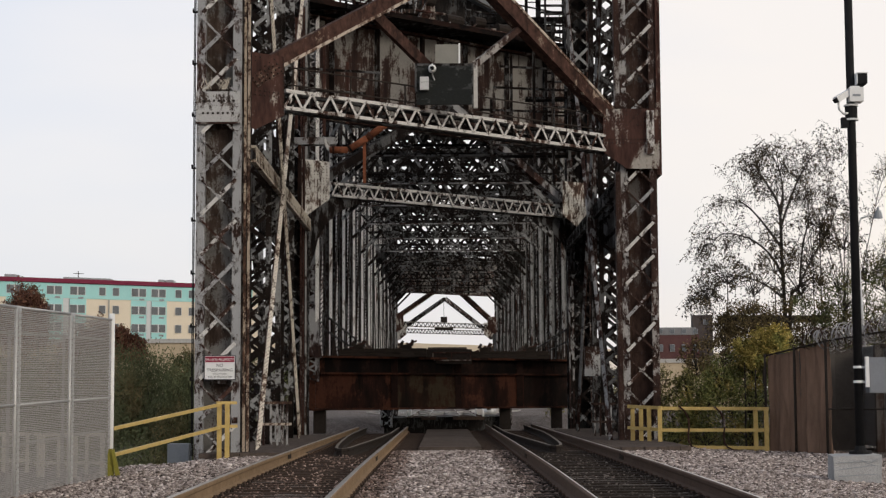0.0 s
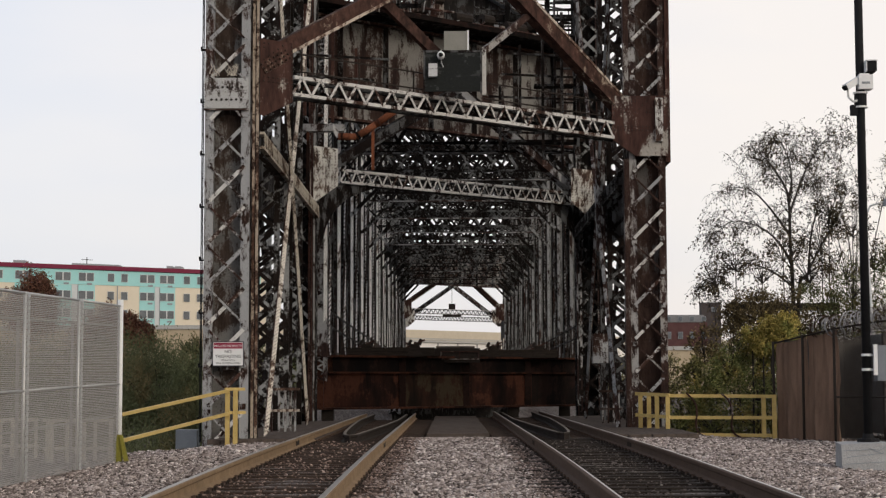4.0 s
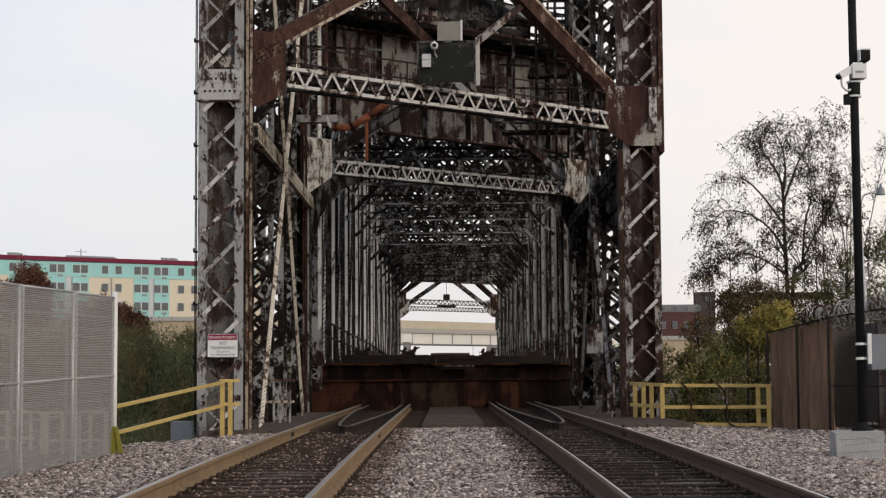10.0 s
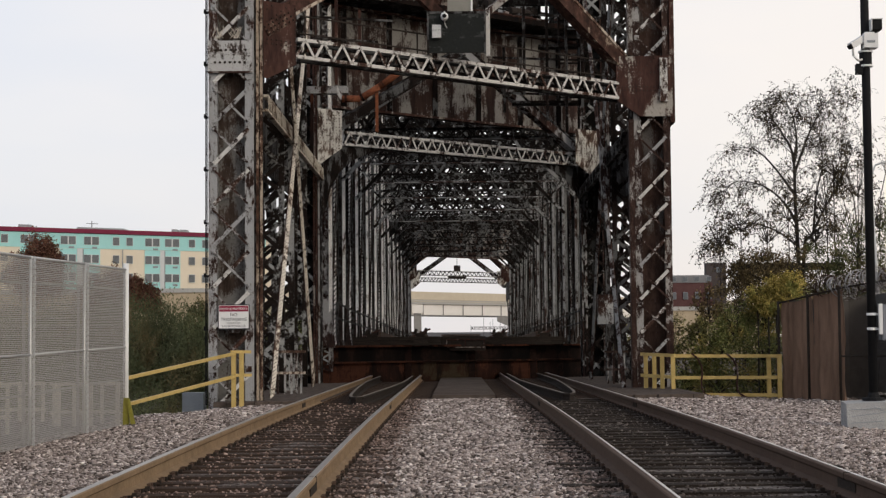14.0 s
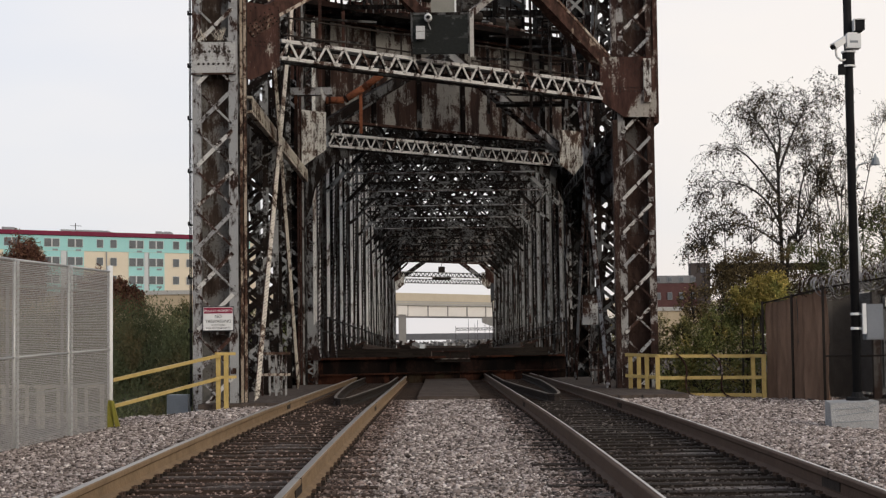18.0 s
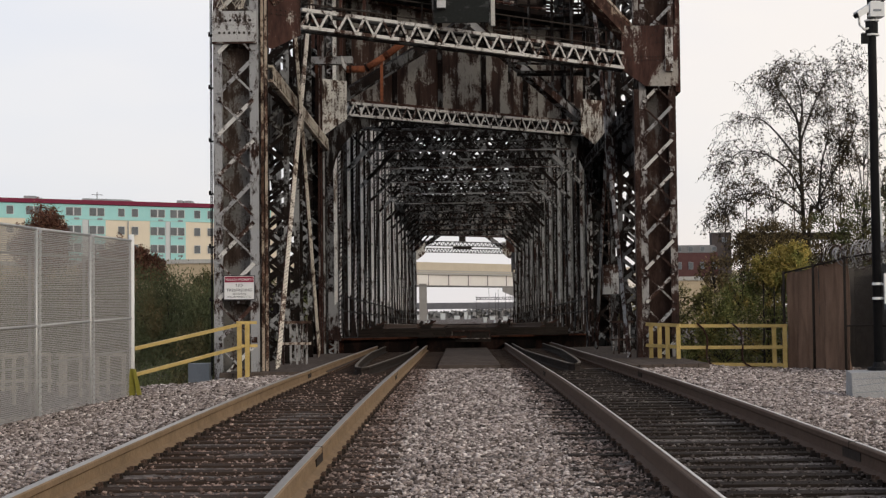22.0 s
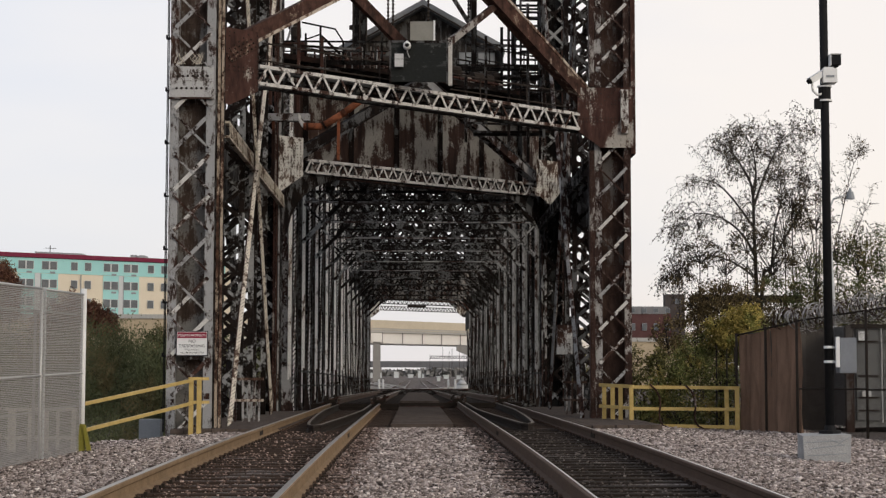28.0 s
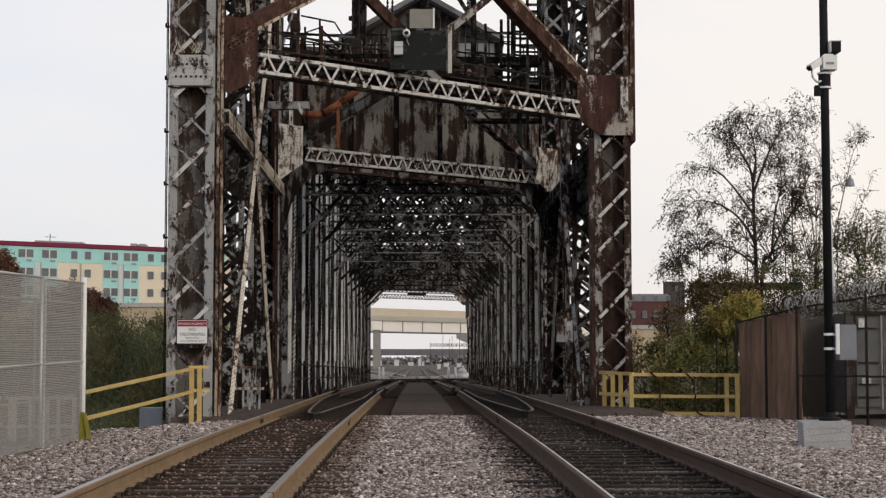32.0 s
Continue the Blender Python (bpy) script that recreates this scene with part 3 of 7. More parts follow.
def tower(name, ya, yb, fine, label):
    """A lift tower: front legs, rear legs, two portals, longitudinal struts and crossed side bracing."""
    t = thing(name, (0, (ya + yb) / 2, -0.3), label, "bridge tower", "lift towers")
    top = 18.0
    for sx in (-1, 1):
        wide, wider = (0.0, 0.0) if fine else (0.2, 0.2) if sx < 0 else (0.75, 1.2)
        if fine:
            leg(t, (-4.435, 4.545)[sx > 0], ya + SKEW * sx * 4.49 - 0.06, -1.5, top, 0.87, True, 0.785 if sx < 0 else 0.795, 0.48 if sx < 0 else 0.36)
        else:
            leg(t, sx * (4.49 + wide), ya + SKEW * sx * 4.49, -1.5, top, 0.98, False)
        leg(t, sx * (4.40 + wider), yb + SKEW * sx * 4.40 + 0.3, -1.5, top, 0.86, False)
    for yp, f in ((ya, fine), (yb, fine)):
        strut(t, -3.32, 3.72, yp, 7.12, 6.68, 20 if yp == ya else 24, f, CHORD_PAINT)
        if yp == ya:
            gusset(t, [(-3.98, 6.25), (-3.85, 6.2), (-3.32, 6.55), (-3.32, 7.75), (-3.98, 7.75)], yp, GUSSET, "brown rusted gusset plate", f)
            gusset(t, [(4.25, 6.28), (5.03, 6.28), (5.03, 7.72), (3.70, 7.72), (3.70, 6.68)], yp + 3.25, GUSSET, "brown rusted gusset plate with pale streaks", f, 0.0)
        else:
            gusset(t, [(-4.16, 6.0), (-4.0, 6.0), (-3.36, 6.55), (-3.36, 7.62), (-4.16, 7.62)], yp - 0.45, REAR_GUSSET, "pale peeling gusset plate", f)
            gusset(t, [(4.35, 6.25), (4.70, 6.3), (4.70, 7.82), (3.74, 7.82), (3.74, 6.72)], yp - 0.55, REAR_GUSSET, "pale peeling gusset plate", f)
        if yp == ya and fine:
            gusset(t, [(-3.93, 7.24), (-3.80, 7.06), (-3.33, 7.42), (-3.45, 7.64)], yp - 0.03, DIAGONAL, "riveted end of the diagonal", False)
            rv = Mesh()
            for i in range(7):
                for j in range(3):
                    x, z = -3.88 + 0.072 * i + 0.045 * j, 7.22 + 0.058 * i - 0.065 * j
                    rv.tube((x, yp + SKEW * x - 0.16, z), (x, yp + SKEW * x - 0.19, z), 0.02, 0.012, 6)
            tagged(part("diagonal_rivet", rv, IRON, t), kind="stuff")
        # main diagonals rise from the gussets to an apex over the tracks
        up = Vector((SKEW, -1, 0)).normalized()
        for sx, xg, zg, deep in ((-1, -3.72, 7.54, 0.30), (1, 3.98, 7.47, 0.38)):
            xa, za = (0.38, 10.6) if yp == ya else (0.05, 9.95)
            zg -= 0.0 if yp == ya else 0.4
            p, q = Vector((xg, yp + SKEW * xg + 0.14, zg)), Vector((xa, yp + SKEW * xa + 0.14, za))
            d = part("main_diagonal", Mesh().beam(p, q, deep if yp == ya else 0.24, 0.30, up), DIAGONAL if yp == ya else STEEL if sx > 0 else STEEL_DARK, t, "brown rusted box diagonal" if yp == ya else "")
            s = (q - p).normalized().cross(up) * 0.15
            part("flange_angle", Mesh().beam(p + s - up * -0.16, q + s - up * -0.16, 0.06, 0.02, up), RUST_TAN if yp == ya else STEEL_DARK, d, "tan streaked flange")
            m0 = p + (q - p) * (0.505 if sx < 0 else 0.62)
            if yp == ya and fine:
                foot = Vector((0.25 + 0.28 * sx, yp + SKEW * 0.4, 7.75)) if sx < 0 else Vector((0.60, yp + SKEW * 0.6 + 0.14, 8.30))
                part("sub_diagonal", Mesh().beam(m0, foot, 0.24 if sx < 0 else 0.14, 0.12, up), DIAGONAL if sx < 0 else BROWN_ANGLE, t)
    for sx in (-1, 1):
        # open latticed middle leg, and a dark plate added to fill the side
        xm, ym = sx * 4.42 if fine else (-4.75, 5.5)[sx > 0], ya + SKEW * sx * 4.42 + 7.3
        m = Mesh()
        for dy in (-2.6, -0.42, 0.42, 3.0):
            xs_ = xm + (0.1 + 0.1 * max(0, dy) if sx > 0 and fine else 0)
            laced(m, (xs_, ym + dy, -1.5), (xs_, ym + dy, top), 0.92, 0.04, 0.66, 0.13, (0, -1, 0), "X", 0.09)
        part("middle_leg", m, SWAY if sx < 0 else STEEL_DARK, t, "open latticed middle leg")
        part("side_girder", Mesh().box(sx * 4.62 - 0.03, ya + SKEW * sx * 4.4 + 0.5, 5.0, sx * 4.62 + 0.03, yb + SKEW * sx * 4.4, 6.7), STEEL_DARK, t, "dark plate added to close the tower side")
        for zb, ze in ((0.1, 5.0), (6.7, 11.0)):
            m = Mesh()
            for y0, y1 in ((0.5, 7.0), (7.6, 14.0)):
                for za, zz in ((zb, ze), (ze, zb)):
                    laced(m, (sx * 4.75, ya + SKEW * sx * 4.4 + y0, za), (sx * 4.75, ya + SKEW * sx * 4.4 + y1, zz), 0.34, 0.1, 0.42, 0.07, (-sx, 0, 0), "X", 0.05)
            part("side_bracing", m, STEEL_DARK, t)
        x, xb = (sx * 3.93, 3.82) if fine else (sx * 4.95, 4.95)
        # longitudinal strut between front and rear leg
        p, q = (x, ya + SKEW * x + 0.4, 5.78), (x, yb + SKEW * x - 0.2, 5.78)
        m = Mesh()
        laced(m, p, q, 0.34, 0.10, 0.14, 0.05, (-sx, 0, 0), "V", 0.03)
        part("longitudinal_strut", m, TAN_STREAKED if sx < 0 and fine else SWAY_SHADED, t, "tan streaked laced strut" if sx < 0 else "")
        # crossed side braces
        for (y0, z0), (y1, z1) in (((0.1, -0.1), (12.4, 13.9)), ((9.65, -0.1), (0.3, 11.9))):
            p, q = Vector((sx * xb, ya + SKEW * sx * xb + y0, z0)), Vector((sx * xb, ya + SKEW * sx * xb + y1, z1))
            cb = part("cross_brace", Mesh().beam(p, q, 0.08, 0.05, (-sx, 0, 0)), RUST if fine else STEEL_DARK, t, "slender laced cross brace")
            part("lacing", rope(Mesh(), p + Vector((-sx * 0.03, -0.03, 0)), q + Vector((-sx * 0.03, -0.03, 0)), 0.085, (-sx * 0.5, -1, 0.4), 0.10, 0.082), (ROPE_TAN if sx < 0 else STEEL) if fine else STEEL_DARK, cb)
    # dark curved knee plates under the second portal
    for sx, xo in ((-1, -3.95), (1, 4.2)) if fine else ():
        pts = [(xo, 4.6), (xo, 6.7), (xo - sx * 1.7, 6.7)] + [(xo - sx * (0.12 + 1.45 * (1 - math.cos(a))), 4.7 + 1.85 * math.sin(a)) for a in [1.3, 1.0, 0.7, 0.4, 0.15]]
        if sx > 0:
            pts = pts[::-1]
        part("knee_plate", Mesh().prism([(px, yb + SKEW * px + 0.1, pz) for px, pz in pts], (0, 0.04, 0)), STEEL_DARK, t, "dark curved knee plate")
    # top strut and crown
    part("top_strut", Mesh().beam((-4.5, ya - SKEW * 4.5, top), (4.5, ya + SKEW * 4.5, top), 0.6, 0.6), STEEL_DARK, t)
    part("top_strut", Mesh().beam((-4.5, yb - SKEW * 4.5, top), (4.5, yb + SKEW * 4.5, top), 0.6, 0.6), STEEL_DARK, t)
    return t


near_tower = tower("bridge_tower", 35.8, 50.3, True, "tall riveted steel lift tower with flaking grey paint and rust")
far_tower = tower("bridge_tower", 138.0, 152.0, False, "riveted steel lift tower across the river")

# ---- the lift span, built where it rests ----
Y0, PANEL, NP, XL, XR = 53.0, 7.5, 11, -4.15, 4.72
span = thing("lift_span", (0, Y0, 0), "dark riveted steel truss lift span between two towers", "bridge span")
CHORD = [9.8, 11.6, 13.0, 14.2, 15.0, 15.4, 15.4, 15.0, 14.2, 13.0, 11.6, 9.8]


def fz(y):
    """The track falls gently over the span to the yard."""
    return -0.0064 * max(0.0, min(y, 139.0) - Y0)


def sf_(x, k, z):
    """A point of the span's floor, which follows the falling track."""
    p = sp(x, k, z)
    p.z += fz(p.y)
    return p


def sp(x, k, z):
    return Vector((x, Y0 + SKEW * x + k * PANEL, z))


for sx in (-1, 1):
    x = XL if sx < 0 else XR
    for k in range(NP):
        m = Mesh().beam(sp(x, k, CHORD[k]), sp(x, k + 1, CHORD[k + 1]), 0.55, 0.55)
        part("top_chord", m, STEEL_DARK, span)
        part("bottom_chord", Mesh().beam(sp(x, k, -0.9), sp(x, k + 1, -0.9), 0.5, 0.6), STEEL_DARK, span)
        m = Mesh()
        for dx in (-0.2, 0.2):
            a, b = (sp(x + dx, k, -0.6), sp(x + dx, k + 1, CHORD[k + 1] - 0.3)) if k < NP // 2 else (sp(x + dx, k, CHORD[k] - 0.3), sp(x + dx, k + 1, -0.6))
            laced(m, a, b, 0.34, 0.05, 0.4, 0.07, (1, 0, 0), "V", 0.04)
        part("diagonal", m, STEEL_WEB if sx < 0 else STEEL_DARK, span)
        # hanger at half panel
        zt = 0.5 * (CHORD[k] + CHORD[k + 1])
        m = Mesh()
        laced(m, sp(x, k + 0.5, -0.6), sp(x, k + 0.5, zt), 0.44, 0.22, 0.24, 0.10, (0, -1, 0), "X", 0.05)
        laced(m, sp(x, k + 0.5, -0.6) + Vector((0, 0.3, 0)), sp(x, k + 0.5, zt) + Vector((0, 0.3, 0)), 0.44, 0.05, 0.24, 0.10, (0, -1, 0), "X", 0.05)
        hg = part("hanger", m, STEEL_DARK if sx < 0 else BLACK_STEEL, span)
        y = sp(x, k + 0.5, 0).y
        hg_back = Mesh().box(x - 0.2, y + 0.1, -0.6, x + 0.2, y + 0.13, zt)
        part("web_plate", hg_back, BLACK_STEEL, hg)
        e = rope(Mesh(), (x - sx * 0.12, y - 0.13, -0.6), (x - sx * 0.12, y - 0.13, zt), 0.075, (-sx * 0.25, -1, 0), 0.15, 0.09)
        # Left hanger edges nearly white: caught light put into the paint.
        part("lattice_edge", e, PALE_EDGE if sx < 0 and k < 8 else STEEL, hg, "worn lattice edge" if sx < 0 else "")
    for k in range(NP + 1):
        m = Mesh()
        w = 0.62 if k in (0, NP) else 0.42
        laced(m, sp(x, k, -1.2), sp(x, k, CHORD[k]), w, 0.36, 0.26, 0.11, (0, -1, 0), "X", 0.05)
        for dx in (-w / 2 + 0.015, w / 2 - 0.015):
            m.box(x + dx - 0.012, sp(x, k, 0).y - 0.2, -1.2, x + dx + 0.012, sp(x, k, 0).y + 0.2, CHORD[k])
        y = sp(x, k, 0).y
        m.box(x - w / 2 + 0.03, y + 0.1, -1.2, x + w / 2 - 0.03, y + 0.13, CHORD[k])
        pm = part("post", m, (LEG_BROWN if k == 0 else STEEL_WEB) if sx < 0 else STEEL_DARK, span, "laced truss post with worn grey paint")
        if sx > 0:
            part("cover_plate", Mesh().box(x - 0.13, y - 0.225, -1.0, x + 0.13, y - 0.2, CHORD[k]), COVER, pm, "worn grey cover plate")
        for dx in (-w / 2 + 0.05, w / 2 - 0.05):
            inner = dx * sx < 0
            e = rope(Mesh(), (x + dx, y - 0.21, 0.6 if k == 0 else -0.2), (x + dx, y - 0.21, CHORD[k]), 0.105 if inner else 0.045, (-sx * 0.25, -1, 0), *((0.085, 0.072) if k < 5 else (0.17, 0.145)))
            # Inner edges whiter on the left truss, caught light painted in.
            part("lattice_edge", e, (PALE_EDGE if sx < 0 and k < 10 else STEEL_LEG) if inner else STEEL, pm, "pale worn lattice edge" if inner else "")
        g = Mesh().prism([(x - 0.42, sp(x, k, 0).y - 0.24, -0.5), (x + 0.42, sp(x, k, 0).y - 0.24, -0.5), (x + 0.24, sp(x, k, 0).y - 0.24, 0.95), (x - 0.24, sp(x, k, 0).y - 0.24, 0.95)], (0, 0.03, 0))
        part("foot_gusset", g, STEEL_WEB if sx > 0 or k % 3 else LEG_BROWN, pm)

# sway frames stand square across the span, from one truss's panel point to the next one's
def sw(x, k, z):
    return Vector((x, Y0 + 3.75 + PANEL * k, z))


for k in range(NP):
    up = (0, -1, 0)
    zt = min(CHORD[k], CHORD[k + 1])
    for zs, w in ((6.85, 0.40), (9.0, 0.26)):
        m = laced(Mesh(), sw(XL + 0.2, k, zs), sw(XR - 0.2, k, zs), w, 0.16, 0.36, 0.075, up, "X", 0.04)
        ss = part("sway_strut", m, SWAY_SHADED if zs < 7 else STEEL_DARK, span, "grey laced sway strut")
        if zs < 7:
            # Flange paint carries the light it catches, less beyond the sixth panel.
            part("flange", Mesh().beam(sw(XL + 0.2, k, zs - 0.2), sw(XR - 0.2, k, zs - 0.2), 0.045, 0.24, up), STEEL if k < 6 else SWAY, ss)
    for xe, sx in ((XL, 1), (XR, -1)):
        # Knees darken with depth, the span's shade put into their steel.
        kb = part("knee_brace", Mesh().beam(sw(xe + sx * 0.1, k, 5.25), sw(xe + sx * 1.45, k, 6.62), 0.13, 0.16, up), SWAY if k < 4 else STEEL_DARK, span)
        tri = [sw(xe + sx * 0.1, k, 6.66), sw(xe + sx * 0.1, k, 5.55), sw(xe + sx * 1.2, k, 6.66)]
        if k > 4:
            part("knee_web", Mesh().prism(tri if sx < 0 else tri[::-1], (0, 0.02, 0)), BLACK_STEEL, kb)
        else:
            part("knee_tie", Mesh().beam(sw(xe + sx * 0.15, k, 6.6), sw(xe + sx * 0.8, k, 5.95), 0.07, 0.05, up), SWAY, kb)
    n = 8
    for i in range(n):
        xa, xb = XL + (XR - XL) * i / n, XL + (XR - XL) * (i + 1) / n
        for za, zb in ((7.05, 8.88), (8.88, 7.05)):
            # Diagonals past the second panel use the shaded copy.
            part("sway_diagonal", Mesh().beam(sw(xa, k, za), sw(xb, k, zb), 0.11, 0.07, up), SWAY if k < 2 else SWAY_SHADED, span)
    m = Mesh()
    h = zt - 9.1
    rows = max(1, round(h / 1.6))
    for i in range(6):
        xa, xb = XL + (XR - XL) * i / 6, XL + (XR - XL) * (i + 1) / 6
        for j in range(rows):
            za, zb = 9.1 + h * j / rows, 9.1 + h * (j + 1) / rows
            m.beam(sw(xa, k, za), sw(xb, k, zb), 0.13, 0.10, up)
            m.beam(sw(xa, k, zb), sw(xb, k, za), 0.13, 0.10, up)
    for j in range(rows + 1):
        m.beam(sw(XL, k, 9.1 + h * j / rows), sw(XR, k, 9.1 + h * j / rows), 0.16, 0.14, up)
    # Overhead lattice near-black: the shade up there is put into its colour.
    part("sway_lattice", m, BLACK_STEEL, span)
for k in range(NP):
    for z0, z1 in ((CHORD[k], CHORD[k + 1]),):
        for i in range(2):
            xa, xb = XL + (XR - XL) * i / 2, XL + (XR - XL) * (i + 1) / 2
            for p, q in (((xa, k, z0), (xb, k + 1, z1)), ((xb, k, z0), (xa, k + 1, z1))):
                # Top braces likewise hold the overhead shade in their colour.
                part("lateral_brace", laced(Mesh(), sp(*p), sp(*q), 0.30, 0.10, 0.42, 0.05, (0, 0, -1), "X", 0.06), BLACK_STEEL, span)

# plate-walled lifting girder over each end
for k, fine in ((0, True), (NP, False)):
    zb, zt = 6.72, 9.9
    m = Mesh().prism([sp(-4.45, k, zb), sp(4.45, k, zb), sp(4.45, k, zt), sp(-4.45, k, zt)], (0, 0.04, 0))
    plate = part("lifting_girder", m, PLATE, span, "streaked grey and rust riveted plate girder")
    for x in (-3.5, -2.15, -0.75, 0.65, 2.05, 3.4):
        s = Mesh().beam(sp(x, k, zb) + Vector((0, -0.06, 0)), sp(x, k, zt) + Vector((0, -0.06, 0)), 0.16, 0.11, (0, 1, 0))
        part("stiffener", s, STEEL_DARK, plate)
    for z in (zb + 0.04, zt - 0.04):
        part("flange", Mesh().beam(sp(-4.45, k, z) + Vector((0, -0.1, 0)), sp(4.45, k, z) + Vector((0, -0.1, 0)), 0.34, 0.07), RUST, plate)

# floor: end floor beams, stringers, ties, rails, walkway
for k in range(NP + 1):
    end = k in (0, NP)
    m = Mesh().prism([sp(-4.45, k, -2.04), sp(4.45, k, -2.04), sp(4.45, k, -0.45), sp(-4.45, k, -0.45)], (0, 0.05, 0))
    fb = part("floor_beam", m, RUST_RED if end else STEEL_DARK, span, "red-brown rusted plate floor beam" if end else "")
    for z in (-2.03, -0.46):
        part("flange", Mesh().beam(sp(-4.45, k, z) - Vector((0, 0.12, 0)), sp(4.45, k, z) - Vector((0, 0.12, 0)), 0.36, 0.06), RUST_RED if end else STEEL_DARK, fb)
    if end:
        # The rightmost web panel is darker than the other three.
        for x0, x1, pm_ in ((-4.42, -1.78, RUST_RED), (-1.54, 0.24, OLIVE_RUST), (0.48, 2.28, RUST_RED), (2.54, 4.42, DARK_RUST)):
            part("web_panel", Mesh().prism([sp(x0, k, -2.0), sp(x1, k, -2.0), sp(x1, k, -0.98), sp(x0, k, -0.98)], (0, -0.03, 0)), pm_, fb, "rusted web panel" if pm_ != DARK_RUST else "darker web panel")
        part("top_band", Mesh().prism([sp(-3.7, k, -0.92), sp(4.45, k, -0.92), sp(4.45, k, -0.49), sp(-3.7, k, -0.49)], (0, -0.05, 0)), DARK_RUST, fb, "dark top band")
        part("band_flange", Mesh().beam(sp(-4.05, k, -0.95) - Vector((0, 0.1, 0)), sp(4.45, k, -0.95) - Vector((0, 0.1, 0)), 0.2, 0.05), RUST_RED, fb)
        for x in (-4.05, -1.65, 0.35, 2.4, 4.35):
            part("stiffener", Mesh().beam(sp(x, k, -2.0) - Vector((0, 0.10, 0)), sp(x, k, -0.5) - Vector((0, 0.10, 0)), 0.20, 0.10, (0, 1, 0)), DARK_RUST if -2 < x < 3 else RUST_RED, fb)
        for x in (-3.85, 1.9, 3.7):
            part("bearing_shoe", Mesh().beam(sp(x, k, -2.75) + Vector((0, 0.2, 0)), sp(x, k, -2.05) + Vector((0, 0.2, 0)), 0.36, 0.4, (0, 1, 0)), IRON, fb)
for x in (-2.75, -1.25, 1.25, 2.75):
    part("stringer", Mesh().beam(sf_(x, 0.06, -0.8), sf_(x, NP, -0.8), 0.3, 0.65), STEEL_DARK, span)
ties = Mesh()
bridge_tie = mesh_data("bridge_tie", Mesh().box(-1.35, -0.11, -0.43, 1.35, 0.11, -0.175), BRIDGE_TIE)
for cx in (-2.0, 2.0):
    y, count = Y0 + SKEW * cx - 0.1, 0
    while y < Y0 + NP * PANEL + SKEW * cx:
        if count < 130:
            piece("bridge_tie", bridge_tie, span, pose(cx, y, fz(y)))
        else:
            ties.box(cx - 1.35, y - 0.11, -0.43 + fz(y), cx + 1.35, y + 0.11, -0.175 + fz(y))
        y, count = y + 0.42, count + 1
tagged(part("far_bridge_tie", ties, BRIDGE_TIE, span, "dark timber bridge ties"), kind="stuff")
for cx in (-2.0, 2.0):
    ya, yb = Y0 + SKEW * cx - 0.2, Y0 + NP * PANEL + SKEW * cx + 0.2
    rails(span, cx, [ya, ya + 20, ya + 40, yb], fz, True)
    for dx in (-0.5, 0.5):
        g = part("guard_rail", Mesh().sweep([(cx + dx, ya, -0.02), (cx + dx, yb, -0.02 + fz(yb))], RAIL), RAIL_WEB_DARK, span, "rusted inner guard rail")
        part("worn_top", Mesh().sweep([(cx + dx, ya, -0.02), (cx + dx, yb, -0.02 + fz(yb))], BAND), GUARD_TOP, g)
part("deck_plate", Mesh().prism([sf_(-4.0, 0, -0.46), sf_(4.0, 0, -0.46), sf_(4.0, NP, -0.46), sf_(-4.0, NP, -0.46)], (0, 0, 0.02)), BLACK_STEEL, span, "dark deck plating under the ties")
walk_m = Mesh()
for i in range(60):
    ya = Y0 - 0.3 + i * (NP * PANEL / 60)
    walk_m.box(-0.62, ya, -0.16 + fz(ya), 0.62, ya + NP * PANEL / 60 - 0.02, -0.10 + fz(ya))
part("walkway_planks", walk_m, PLANK, span, "grey timber walkway between the tracks")
for sx in (-1, 1):
    m = Mesh()
    for k2 in range(23):
        m.beam(sf_(4.1 * sx + 0.35, k2 * 0.5, -0.3), sf_(4.1 * sx + 0.35, k2 * 0.5, 0.85), 0.06, 0.06, (0, 1, 0))
    for z in (0.4, 0.85):
        m.beam(sf_(4.1 * sx + 0.35, 0, z), sf_(4.1 * sx + 0.35, NP, z), 0.05, 0.05)
    part("side_railing", m, STEEL_DARK, span)

for cx in (-2.0, 2.0):
    for dx in (-0.752, 0.752):
        x, y = cx + dx, Y0 + SKEW * cx - 0.25
        lock = part("rail_lock", Mesh().hexa([(x - 0.26, y, -0.45), (x + 0.26, y, -0.45), (x + 0.26, y + 0.6, -0.45), (x - 0.26, y + 0.6, -0.45), (x - 0.12, y + 0.05, -0.06), (x + 0.11, y + 0.05, -0.05), (x + 0.11, y + 0.5, -0.05), (x - 0.12, y + 0.5, -0.06)]), BRIDGE_TIE, span, "dark rail lock casting")
        part("lock_bolt", Mesh().tube((x - 0.2, y + 0.1, -0.1), (x - 0.12, y + 0.1, 0.06), 0.06, 0.04, 8), IRON, lock)
        part("lock_bolt", Mesh().tube((x + 0.12, y + 0.2, -0.1), (x + 0.18, y + 0.2, 0.09), 0.07, 0.045, 8), IRON, lock)
        part("lock_lever", Mesh().beam((x - 0.32, y + 0.15, -0.2), (x + 0.3, y + 0.15, 0.06), 0.05, 0.05), RUST, lock)
ty = Y0 - 0.42
tray = part("walkway_tray", Mesh().box(-0.7, ty + 0.06, -0.62, 0.78, ty + 0.4, -0.17), IRON, span, "dark end of the walkway")
